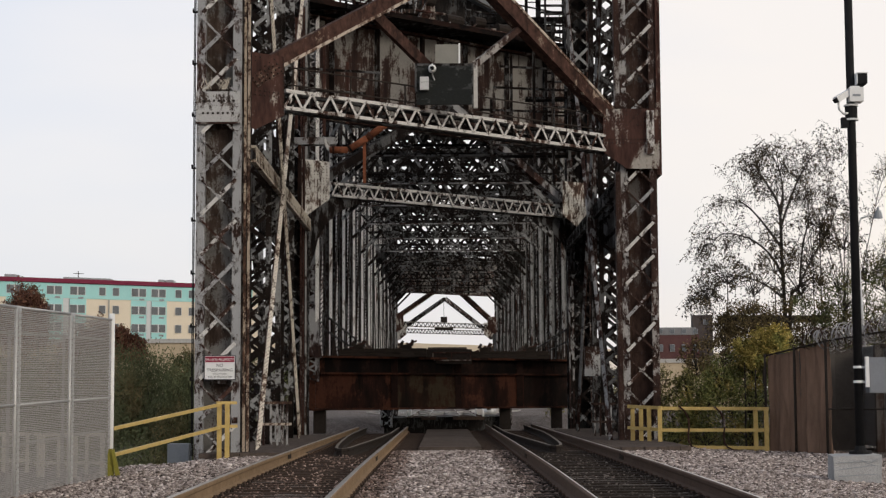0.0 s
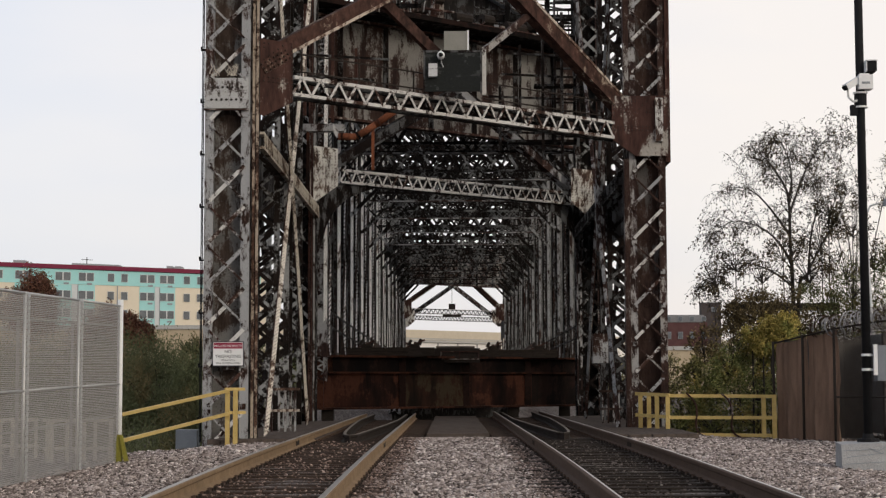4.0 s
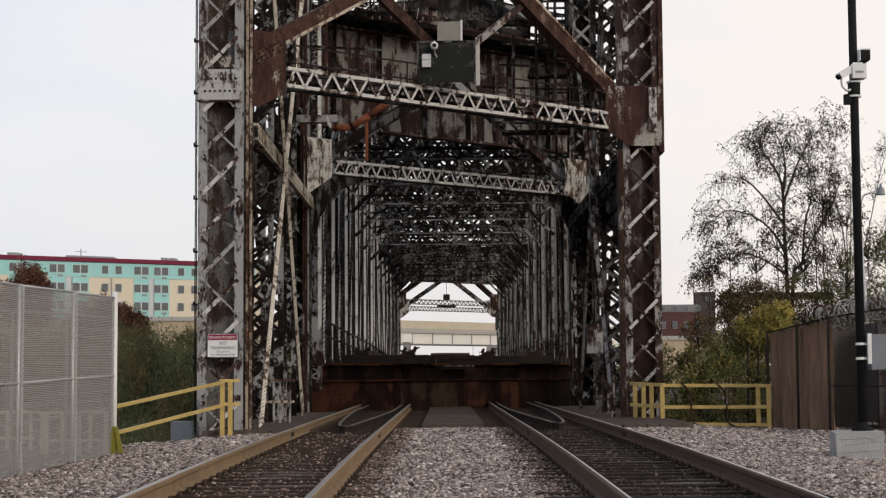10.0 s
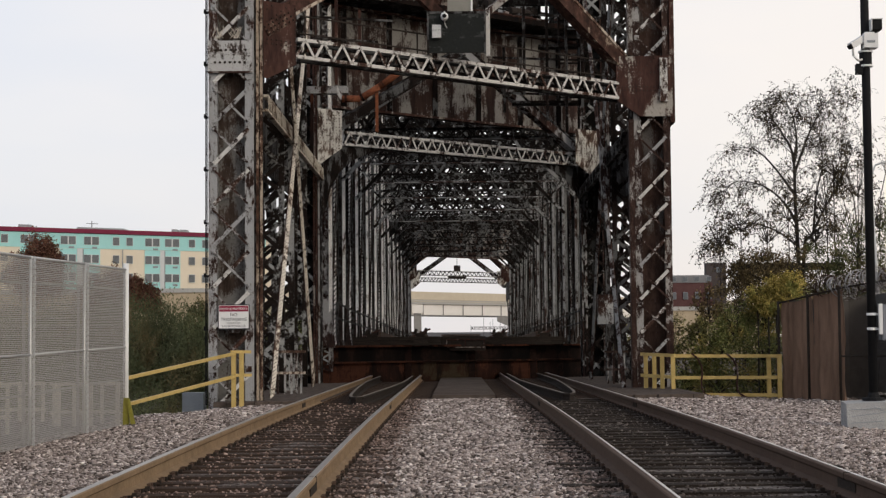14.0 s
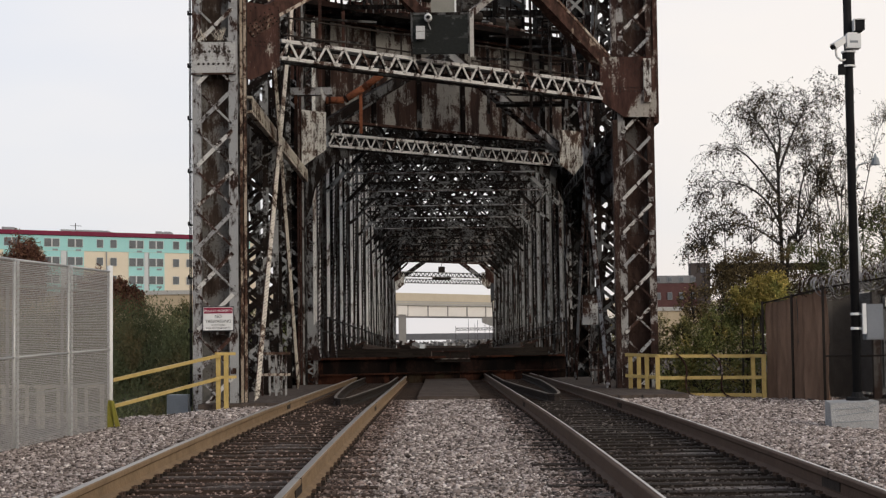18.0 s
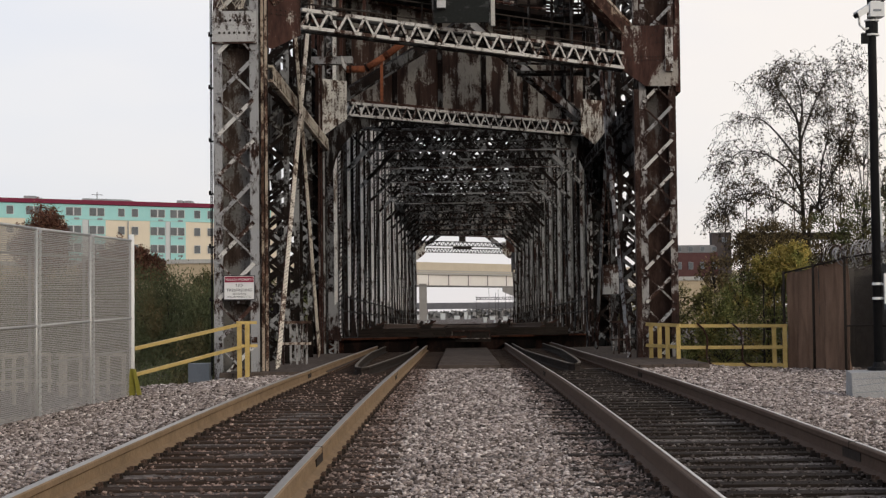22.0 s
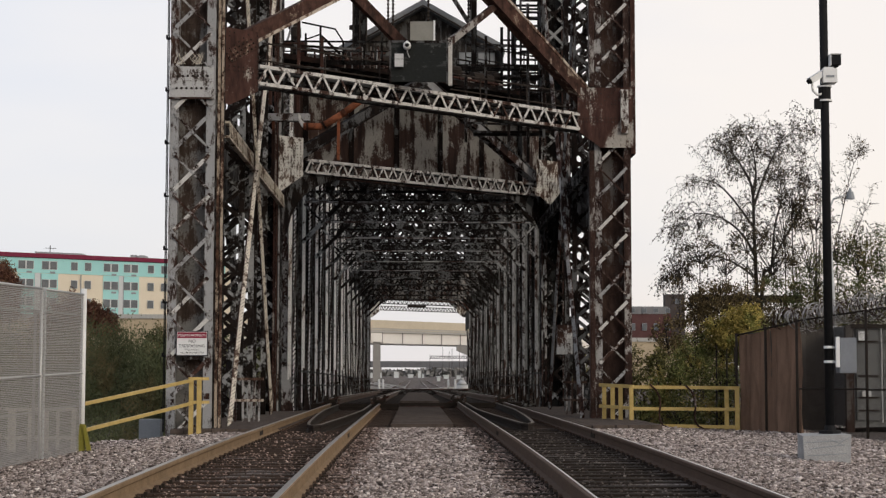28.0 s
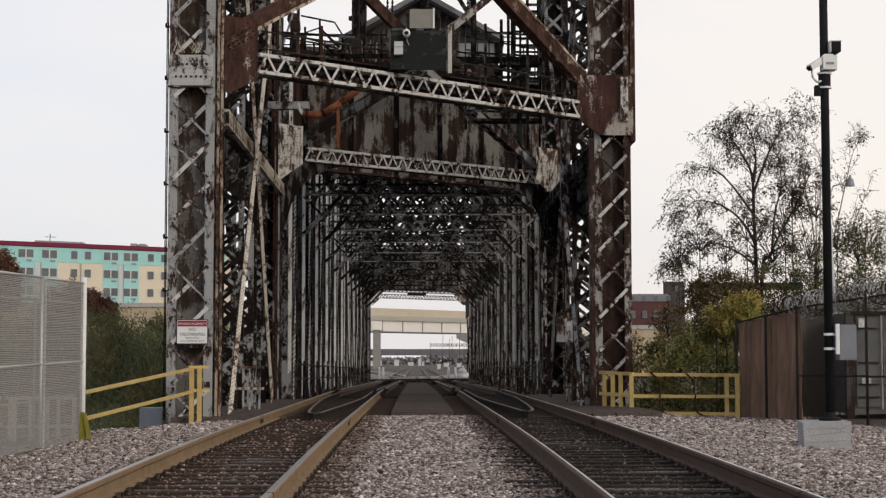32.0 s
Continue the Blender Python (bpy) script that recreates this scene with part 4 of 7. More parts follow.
for x0, z0, x1, z1 in ((-0.47, -0.29, 0.75, -0.26), (-0.47, -0.53, 0.75, -0.50), (-0.47, -0.5, -0.44, -0.29), (0.12, -0.5, 0.15, -0.29), (0.72, -0.5, 0.75, -0.29)):
    part("tray_edge", Mesh().box(x0, ty, z0, x1, ty + 0.06, z1), RUST, tray, "rusted edge bar")

# machinery house over the middle of the span
hy, hz = 88.0, 16.2
HOUSE = worn_steel("weathered_board_wall", (0.125, 0.122, 0.118), (0.052, 0.042, 0.036), (0.018, 0.016, 0.015), 0.55, 5, 0.3)
ROOFING = mottled("grey_roofing", (0.17, 0.175, 0.185), (0.27, 0.28, 0.295), 3, 0.8)
house = part("machinery_house", Mesh().prism([(-3.5, hy, hz), (4.2, hy, hz), (4.2, hy, 18.1), (0.22, hy, 20.36), (-3.5, hy, 18.2)], (0, 12, 0)), HOUSE, span, "weathered gable-roofed machinery house")
for xe, ze in ((-4.25, 17.80), (4.6, 17.88)):
    a, b = Vector((0.22, hy - 0.7, 20.36)), Vector((xe, hy - 0.7, ze))
    part("roof_slope", Mesh().prism([a, b, b + Vector((0, 0, 0.42)), a + Vector((0, 0, 0.42))], (0, 13.4, 0)), ROOFING, house, "grey sheet roof")
    e = Vector((0, -0.04, 0.02))
    part("barge_board", Mesh().prism([a + e, b + e, b + e + Vector((0, 0, 0.10)), a + e + Vector((0, 0, 0.10))], (0, 0.03, 0)), IRON, house)
for i in range(17):
    x = -3.3 + 0.45 * i
    top = 20.2 - 0.585 * abs(x - 0.22)
    part("board_batten", Mesh().box(x - 0.025, hy - 0.03, hz, x + 0.025, hy - 0.002, top), HOUSE, house)
wb = part("window_band", Mesh().box(2.18, hy - 0.12, 17.28, 4.1, hy - 0.02, 18.02), ROOFING, house, "pale window band")
CLOUDY = mottled("cloudy_pane", (0.16, 0.165, 0.17), (0.30, 0.31, 0.32), 1.4, 0.3)
for x in (2.24, 3.18):
    part("pane", Mesh().box(x, hy - 0.15, 17.35, x + 0.88, hy - 0.12, 17.95), CLOUDY, wb)
# dark plated column, hoist chains and the head girder behind
col = part("house_column", Mesh().box(-3.49, hy - 2.2, 14.0, -2.72, hy - 1.6, 26), BLACK_STEEL, span, "black plated column beside the machinery house")
for x in (-3.46, -3.1, -2.75):
    part("column_angle", Mesh().box(x - 0.03, hy - 2.26, 14.0, x + 0.03, hy - 2.2, 26), IRON, col)
part("column_lamp", Mesh().tube((-3.49, hy - 2.0, 18.95), (-3.66, hy - 2.0, 18.95), 0.15, 0.11, 10), IRON, col, "dark lamp housing")
for x in (-1.62, -1.36, 0.50, 2.62):
    m = Mesh()
    for i in range(36):
        z = 18.9 + 0.2 * i
        m.tube((x, hy - 2, z), (x, hy - 2, z + 0.09), 0.035, 0.085, 6).tube((x, hy - 2, z + 0.09), (x, hy - 2, z + 0.19), 0.085, 0.035, 6)
    part("hoist_chain", m, IRON, span, "dark beaded hoist chain")
m = laced(Mesh(), (0.48, hy - 2.1, 21.0), (4.6, hy - 2.1, 21.3), 1.1, 0.2, 0.7, 0.16, (0, -1, 0), "X", 0.13)
m.beam((1.7, hy - 2.1, 20.7), (2.7, hy - 2.1, 19.1), 0.22, 0.2).beam((2.75, hy - 2.1, 18.6), (2.75, hy - 2.1, 21.0), 0.16, 0.2, (0, 1, 0))
part("head_girder", m, STEEL_DARK, span, "dark latticed head girder")
# Plate added to cover the platform's black underside from the front.
part("platform_fascia", Mesh().prism([sp(-4.5, -0.21, 9.98), sp(4.5, -0.21, 9.98), sp(4.5, -0.21, 10.14), sp(-4.5, -0.21, 10.14)], (0, 0.04, 0)), DARK_RUST, span, "dark rusted plate added along the platform edge")
part("platform", Mesh().prism([sp(-4.5, -0.2, 10.0), sp(4.5, -0.2, 10.0), sp(4.5, 0.6, 10.0), sp(-4.5, 0.6, 10.0)], (0, 0, 0.06)), STEEL_DARK, span, "dark steel maintenance platform")

# ---- fittings of the near tower ----
def lettering(text, size, mat, at, parent=None, name="lettering"):
    """Built-in font, upright, facing the approach; at is the middle of its base line in the world."""
    c = bpy.data.curves.new(name, "FONT")
    c.body, c.size, c.align_x, c.extrude = text, size, "CENTER", 0.001
    tmp = new(name, c)
    bpy.context.view_layer.update()
    data = bpy.data.meshes.new_from_object(tmp.evaluated_get(bpy.context.evaluated_depsgraph_get()))
    bpy.data.objects.remove(tmp)
    bpy.data.curves.remove(c)
    data.materials.clear()
    data.materials.append(mat)
    return piece(name, data, parent, pose(*at, 90, 0, 0))


SIGN_RED = mottled("sign_red", (0.22, 0.012, 0.04), (0.29, 0.02, 0.055), 8, 0.5)
SIGN_INK = mottled("sign_ink", (0.05, 0.05, 0.06), (0.09, 0.09, 0.10), 8, 0.6)
sy = 31.42
sign = thing("warning_sign", (-4.38, sy, 1.25), "white and red private-property sign fixed to the tower leg", "sign")
board = part("sign_board", Mesh().box(-4.67, sy, 1.25, -4.09, sy + 0.012, 1.70), WHITE, sign)
for x0, z0, x1, z1 in ((-4.68, 1.24, -4.08, 1.256), (-4.68, 1.694, -4.08, 1.71), (-4.68, 1.24, -4.664, 1.71), (-4.096, 1.24, -4.08, 1.71)):
    part("sign_edge", Mesh().box(x0, sy - 0.005, z0, x1, sy + 0.014, z1), SIGN_INK, board, "dark sign border")
part("sign_header", Mesh().box(-4.655, sy - 0.004, 1.575, -4.105, sy, 1.685), SIGN_RED, board, "dark red header band")
lettering("PRIVATE PROPERTY", 0.060, WHITE, (-4.38, sy - 0.006, 1.605), board)
lettering("NO", 0.085, SIGN_INK, (-4.38, sy - 0.003, 1.490), board)
lettering("TRESPASSING", 0.082, SIGN_INK, (-4.38, sy - 0.003, 1.400), board)
lettering("VIOLATORS", 0.048, SIGN_INK, (-4.38, sy - 0.003, 1.340), board)
lettering("WILL BE PROSECUTED", 0.046, SIGN_INK, (-4.38, sy - 0.003, 1.285), board)
part("sign_bracket", Mesh().box(-4.50, sy + 0.012, 1.17, -4.26, sy + 0.04, 1.26), STEEL_DARK, sign)

# batten plate on the leg, ladder-like lattice strips, conduit with brackets
m = Mesh().box(-4.875, 31.44, 6.19, -4.03, 31.47, 6.78)
for x in (-4.81, -4.09):
    for z in (6.22, 6.35, 6.48, 6.61, 6.74):
        m.tube((x, 31.44, z), (x, 31.42, z), 0.02, 0.012, 6)
for x in (-4.6, -4.52, -4.38, -4.30):
    m.tube((x, 31.44, 6.52), (x, 31.42, 6.52), 0.02, 0.012, 6)
bp = part("batten_plate", m, BATTEN, near_tower, "pale riveted batten plate")
for z in (6.36, 6.60):
    for i in range(7):
        x = -4.74 + 0.095 * i + (0.02 if z > 6.5 else 0)
        part("bolt", Mesh().tube((x, 31.44, z), (x, 31.415, z), 0.026, 0.016, 6), IRON, bp)
part("lower_flange", Mesh().box(-4.875, 31.41, 6.15, -4.03, 31.47, 6.185), BROWN_ANGLE, bp)
for x, y, z1 in ((-3.92, 31.75, 15.0), (-4.08, 46.3, 12.0)):
    # Near-black base puts the shade of the gaps between bars into colour.
    st = part("lattice_strip", Mesh().box(x - 0.07, y, -0.15, x + 0.07, y + 0.05, z1), BLACK_STEEL, near_tower, "rusted lattice strip")
    for dx in (-0.036, 0.036):
        part("lacing", rope(Mesh(), (x + dx, y - 0.02, -0.15), (x + dx, y - 0.02, z1), 0.052, (0, -1, 0), 0.085 if y < 40 else 0.06, 0.074 if y < 40 else 0.045), STRIP if y < 40 else RUST, st, "tan rusted lacing")
m = Mesh().tube((-4.915, 31.6, -0.2), (-4.915, 31.6, 14), 0.012, sides=6).tube((-4.94, 31.6, -0.2), (-4.94, 31.6, 14), 0.01, sides=6)
part("cable", m, BLACK, near_tower)
for i in range(13):
    z = 0.2 + 1.02 * i
    b = Mesh().box(-4.97, 31.56, z, -4.86, 31.64, z + 0.03).box(-4.975, 31.57, z, -4.95, 31.63, z + 0.08)
    part("cable_bracket", b, BLACK, near_tower)
ed = Mesh()
for i in range(110):
    z = 6.28 + 0.075 * i
    ed.tube((5.065, 39.06, z), (5.065, 39.04, z), 0.02, 0.014, 6)
ed.box(4.985, 39.06, 6.15, 5.095, 40.0, 14.6)
part("edge_plate", ed, RUST, near_tower, "riveted rust-brown edge plate")
part("gusset_angle", Mesh().box(4.72, 38.86, 6.62, 4.90, 38.93, 7.66).box(4.72, 38.84, 6.62, 4.75, 38.86, 7.66), STEEL_PALE, near_tower, "pale angle over the gusset")
part("side_post", laced(Mesh().box(3.73, 43.86, 4.4, 3.97, 43.89, 7.34), (3.85, 43.8, 4.4), (3.85, 43.8, 7.34), 0.24, 0.06, 0.3, 0.06, (0, -1, 0), "V", 0.05), LEG_BROWN, near_tower, "mottled side post")
for z0, z1 in ((-0.6, 6.22), (7.76, 14.0)):
    es = Mesh().box(3.985, 39.02, z0, 4.105, 39.3, z1)
    for k in range(int((z1 - z0) / 0.1)):
        es.tube((4.03, 39.02, z0 + 0.05 + 0.1 * k), (4.03, 39.0, z0 + 0.05 + 0.1 * k), 0.02, 0.013, 6)
    part("edge_strip", es, BROWN_ANGLE, near_tower, "riveted brown edge strip")
# grey platform beam, rusty hangers and the orange pipe
part("platform_beam", Mesh().box(-4.4, 44.9, 7.82, -3.06, 45.2, 8.02), STEEL, near_tower)
for x, z0 in ((-4.05, 5.9), (-2.27, 6.75)):
    part("hanger_rod", Mesh().box(x - 0.04, 44.95, z0, x + 0.04, 45.05, 7.85), RUST_RED if x < -3 else ORANGE, near_tower, "rusted hanger")
pipe = [(-3.22, 44.9, 7.66), (-2.72, 44.9, 7.66), (-2.2, 44.9, 7.98), (-1.5, 44.9, 8.5)]
m = Mesh()
for a, b in zip(pipe, pipe[1:]):
    m.tube(a, b, 0.095, sides=12)
dp = part("drain_pipe", m, ORANGE, near_tower, "orange rusted bent drain pipe", True)
for a, b, f in ((pipe[0], pipe[1], 0.15), (pipe[1], pipe[2], 0.05), (pipe[2], pipe[3], 0.1)):
    a, b = Vector(a), Vector(b)
    c = a + (b - a) * f
    part("pipe_collar", Mesh().tube(c, c + (b - a).normalized() * 0.06, 0.115, sides=12), RUST_RED, dp, "dark pipe collar")
part("pipe_bracket", Mesh().beam((-3.4, 44.95, 8.0), (-3.2, 44.9, 7.66), 0.08, 0.12), STEEL_PALE, near_tower)
# equipment on the front portal
GREEN_BOARD = worn_steel("dark_green_board", (0.023, 0.025, 0.024), (0.135, 0.14, 0.138), (0.045, 0.047, 0.046), 0.36, 6, 3.0)
board2 = part("equipment_board", Mesh().box(-0.68, 35.0, 7.14, 0.50, 35.06, 8.0), GREEN_BOARD, near_tower, "dark green weathered equipment board")
for x0, z0, x1, z1 in ((-0.70, 7.98, 0.52, 8.03), (-0.72, 7.1, -0.68, 8.03), (0.50, 7.1, 0.54, 8.03)):
    part("board_edge", Mesh().box(x0, 34.98, z0, x1, 35.08, z1), STEEL_DARK, board2)
jb = part("junction_box", Mesh().box(-0.61, 34.86, 7.44, -0.42, 35.0, 7.72), GALV, near_tower, "white junction box")
part("box_seam", Mesh().box(-0.615, 34.85, 7.60, -0.415, 34.86, 7.605), IRON, jb)
dm = Mesh().tube((-0.345, 34.95, 7.90), (-0.345, 34.76, 7.88), 0.085, 0.085, 14).tube((-0.345, 34.76, 7.88), (-0.345, 34.73, 7.876), 0.085, 0.065, 14).box(-0.36, 34.85, 7.96, -0.33, 35.0, 8.0)
dc = part("dome_camera", dm, WHITE, near_tower, "small white dome camera", True)
part("lens", Mesh().tube((-0.345, 34.735, 7.878), (-0.345, 34.70, 7.85), 0.05, 0.02, 12), BLACK, dc, "dark camera lens")
part("camera_cable", Mesh().tube((-0.345, 34.9, 7.82), (-0.33, 34.95, 7.74), 0.012, sides=6).tube((-0.33, 34.95, 7.74), (-0.29, 34.97, 7.66), 0.012, sides=6), GALV, dc)
cb = part("control_cabinet", Mesh().box(-0.28, 35.15, 8.02, 0.22, 35.5, 8.48), mottled("beige_cabinet", (0.22, 0.215, 0.19), (0.29, 0.28, 0.25), 4, 0.6), near_tower, "beige control cabinet")
part("cabinet_trim", Mesh().box(0.22, 35.13, 8.0, 0.26, 35.5, 8.5), WHITE, cb)
part("mast_post", Mesh().box(0.54, 35.2, 7.1, 0.63, 35.3, 8.14), CHORD_PAINT, near_tower, "pale peeling post")
# low grey railings by the inner posts
for xs, y, zt, post_mat, rail_mat in (((-4.04, -3.88, -3.74, -3.63, -3.53), 36.0, 0.79, LEG_BROWN, RUST_TAN), ((3.78, 3.92, 4.06, 4.20), 43.0, 0.70, LEG_BROWN, LEG_WEB)):
    r = thing("low_railing", (xs[0], y, zt - 1.05), "low worn grey steel railing with rust on the bridge deck", "railing", "deck railings")
    for x in xs:
        part("post", Mesh().box(x - 0.022, y - 0.022, zt - 0.98, x + 0.022, y + 0.022, zt), post_mat, r)
    for z in (zt, zt - 0.46):
        part("rail", Mesh().box(xs[0] - 0.1, y - 0.05, z - 0.025, xs[-1] + 0.1, y - 0.022, z + 0.03), rail_mat, r)
# white equipment box by the right rear post
part("equipment_box", Mesh().box(3.72, 45.0, 1.45, 4.25, 45.4, 2.25), STEEL_PALE, near_tower, "pale weathered equipment box")

# ---- near tower deck ----
deck = thing("tower_deck", (0, 42, -0.6), "dark timber railway deck inside the near tower", "bridge deck", kind="structure")
m = Mesh().prism([(-4.9, 31.9, -0.9), (4.9, 35.1, -0.9), (4.9, 56.6, -0.9), (-4.9, 48.2, -0.9)], (0, 0, 0.45))
part("deck_slab", m, IRON, deck)
tie, plate = tie_data()
for cx in (-2.0, 2.0):
    y = 33.0 + 0.33 * cx
    while y < 52.4 + SKEW * cx:
        piece("tie", tie, deck, pose(cx, y, -0.19, 0, 0, random.uniform(-0.6, 0.6)))
        for dx in (-0.752, 0.752):
            piece("tie_plate", plate, deck, pose(cx + dx, y, -0.19))
        y += 0.42
    guard_rails(deck, cx, 1 if cx > 0 else -1, 31.2 + 0.33 * cx + 0.4, 52.5 + SKEW * cx)
for x in [-4.68 + 0.25 * i for i in range(8)] + [2.93 + 0.25 * i for i in range(8)]:
    w = 0.235
    y0, y1 = 32.3 + 0.33 * x + random.uniform(-0.05, 0.05), 49.6 + SKEW * x
    part("plank", Mesh().hexa([(x, y0, -0.22), (x + w, y0 + 0.08, -0.22), (x + w, y1 + 0.2, -0.22), (x, y1, -0.22), (x, y0, -0.125), (x + w, y0 + 0.08, -0.125), (x + w, y1 + 0.2, -0.125), (x, y1, -0.125)]), PLANK, deck)
y = 34.3
while y < 52.4:
    part("plank", Mesh().box(-0.64 + random.uniform(-0.02, 0.02), y, -0.2, 0.64, y + 0.44, -0.12 + random.uniform(-0.004, 0.004)), PLANK, deck)
    y += 0.45
part("edge_timber", Mesh().box(-4.75, 31.55, -0.35, -2.95, 31.8, -0.14), TIE, deck, "dark edge timber")

# ---- approach fittings: railings, fences, pole ----
def yellow_railing(pts_posts, rails_list, label, at, wide=0.045, deep=0.075):
    r = thing("yellow_railing", at, label, "railing", "yellow railings")
    for x, y, z0, z1 in pts_posts:
        part("post", Mesh().box(x - wide, y - wide, z0, x + wide, y + wide, z1), YELLOW, r)
    for p, q in rails_list:
        part("rail", Mesh().beam(p, q, 0.05, deep), YELLOW, r)
    return r


yellow_railing([(-4.27, 30.6, -0.35, 0.80), (-4.125, 30.6, -0.35, 0.80)],
               [((-5.42, 26.5, 0.42), (-4.25, 30.52, 0.78)), ((-5.42, 26.5, 0.0), (-4.25, 30.52, 0.36)), ((-4.32, 30.55, 0.81), (-3.97, 30.72, 0.81)), ((-4.24, 30.55, 0.38), (-3.96, 30.72, 0.38))],
               "yellow painted steel handrail sloping down to the fence", (-4.5, 30, -0.3), 0.040, 0.055)
yellow_railing([(4.74, 37.5, -0.42, 0.62), (4.54, 37.85, -0.4, 0.62), (4.40, 38.2, -0.4, 0.62), (4.24, 38.5, -0.4, 0.62), (6.90, 37.5, -0.52, 0.58), (7.12, 37.4, -0.55, 0.60)],
               [((4.72, 37.5, 0.62), (7.18, 37.42, 0.60)), ((4.72, 37.5, 0.13), (7.18, 37.42, 0.12)), ((4.95, 37.55, -0.25), (7.18, 37.42, -0.28)), ((4.78, 37.45, 0.63), (4.15, 38.6, 0.66)), ((4.78, 37.45, 0.14), (4.15, 38.6, 0.17))],
               "yellow painted steel railing at the edge of the ballast", (6, 37.5, -0.5))
for x0, z0 in ((5.15, 0.68), (5.95, 0.66)):
    pts = [Vector((x0 + 0.5 * s + 0.1 * math.sin(7 * s), 37.42, z0 - 1.0 * math.sin(1.6 * s) ** 1.3)) for s in [i / 8 for i in range(9)]]
    hose = Mesh()
    for i, p in enumerate(pts):
        d = (pts[min(i + 1, 8)] - pts[max(i - 1, 0)]).normalized()
        side = d.cross(Vector((0, 1, 0)))
        hose.v += [p + (side * math.cos(j * math.pi / 3) + Vector((0, 1, 0)) * math.sin(j * math.pi / 3)) * 0.020 for j in range(6)]
        if i:
            hose.f += [(6 * i - 6 + j, 6 * i - 6 + (j + 1) % 6, 6 * i + (j + 1) % 6, 6 * i + j) for j in range(6)]
    solo("hose", hose, RUST, "brown hose hanging over the yellow railing", "hose", group="hoses")


def chain_mesh(m, p, q, z0p, z1p, z0q, z1q, pitch, wire):
    """Woven diamond wires in an upright panel from p to q (plan points)."""
    p, q = Vector((*p, 0)), Vector((*q, 0))
    L = (q - p).length
    d = (q - p) / L
    H = max(z1p - z0p, z1q - z0q)
    def at(u, w):
        f = min(max(u / L, 0), 1)
        lo, hi = z0p + (z0q - z0p) * f, z1p + (z1q - z1p) * f
        return p + d * u + Vector((0, 0, lo + (hi - lo) * w / H))
    n = int((L + H) / pitch)
    up = d.cross(Vector((0, 0, 1)))
    for i in range(1, n):
        s = i * pitch
        for sign_ in (1, -1):
            u0, u1 = max(0, s - H), min(s, L)
            if u1 - u0 < 0.02:
                continue
            w0, w1 = s - u0, s - u1
            if sign_ < 0:
                w0, w1 = H - w0, H - w1
            a, b = at(u0, w0), at(u1, w1)
            side = (b - a).cross(up).normalized() * (wire / 2)
            o, k = up * (0.003 * sign_), len(m.v)
            m.v += [a - side + o, a + side + o, a + up * wire * 0.6 + o, b - side + o, b + side + o, b + up * wire * 0.6 + o]
            m.f += [(k, k + 1, k + 4, k + 3), (k + 1, k + 2, k + 5, k + 4), (k + 2, k, k + 3, k + 5)]
    return m


GALV_WIRE = mottled("dull_galvanised_wire", (0.30, 0.285, 0.27), (0.46, 0.44, 0.42), 10, 0.6, 0.1)
fence = thing("chain_link_fence", (-5.5, 22, -0.4), "dense grey galvanised chain-link fence beside the track", "fence")
fp = [(-5.43, 26.4), (-5.50, 23.75), (-5.57, 21.0), (-5.64, 18.2), (-5.71, 15.4)]
ft = [2.17, 2.13, 2.08, 2.04, 2.0]
for i, ((x, y), zt) in enumerate(zip(fp, ft)):
    part("post", Mesh().tube((x, y, -0.75), (x, y, zt + (0.08 if i == 0 else 0)), 0.045 if i == 0 else 0.024, sides=10), WHITE if i == 0 else GALV, fence, "white end post" if i == 0 else "", True)
    if i:
        tagged(part("wire_tie", rope(Mesh(), (x + 0.035, y, -0.5), (x + 0.035, y, zt), 0.03, (1, -0.15, 0), 0.075, 0.035), GALV, fence), kind="stuff")
        px, py = fp[i - 1]
        for z in (zt - 0.02, zt - 1.26):
            part("rail", Mesh().tube((px, py, z + (ft[i - 1] - zt)), (x, y, z), 0.018, sides=8), GALV, fence, "", True)
        zb0, zb1 = ground_z(px, py) - 0.05, ground_z(x, y) - 0.05
        wm = chain_mesh(Mesh(), (px, py), (x, y), zb0, ft[i - 1], zb1, zt, 0.062, 0.006)
        for j in range(104):
            f = (j + 0.5) / 104
            wm.beam((px, py, zb0 + (ft[i - 1] - zb0) * f), (x, y, zb1 + (zt - zb1) * f), 0.008, 0.0118 + 0.0015 * math.sin(j * 2.4))
        part("wire_mesh", wm, GALV_WIRE, fence, "dense woven wire mesh")
        for z in (zt - 0.34, zt - 1.78):
            part("back_rail", Mesh().tube((px - 0.12, py, z + (ft[i - 1] - zt)), (x - 0.12, y, z), 0.016, sides=6), GALV_WIRE, fence, "", True)
        part("back_post", Mesh().tube((x - 0.14, y + 0.22, -0.7), (x - 0.14, y + 0.22, zt - 0.3), 0.022, sides=8), GALV_WIRE, fence, "", True)
m = Mesh().prism([(-5.49, 26.2, -0.46), (-5.33, 26.2, -0.46), (-5.36, 26.2, 0.11), (-5.42, 26.2, 0.11)], (0, 0.07, 0))
m.prism([(-5.28, 26.15, -0.44), (-5.20, 26.15, -0.44), (-5.33, 26.15, 0.10), (-5.37, 26.15, 0.10)], (0, 0.07, 0))
solo("post_brace", m, mottled("olive_yellow_paint", (0.18, 0.17, 0.03), (0.30, 0.27, 0.06), 6, 0.6), "olive-yellow steel wedge at the foot of the fence post", "post brace")
TAN = mottled("pale_timber", (0.50, 0.45, 0.37), (0.70, 0.64, 0.55), 6, 0.8)
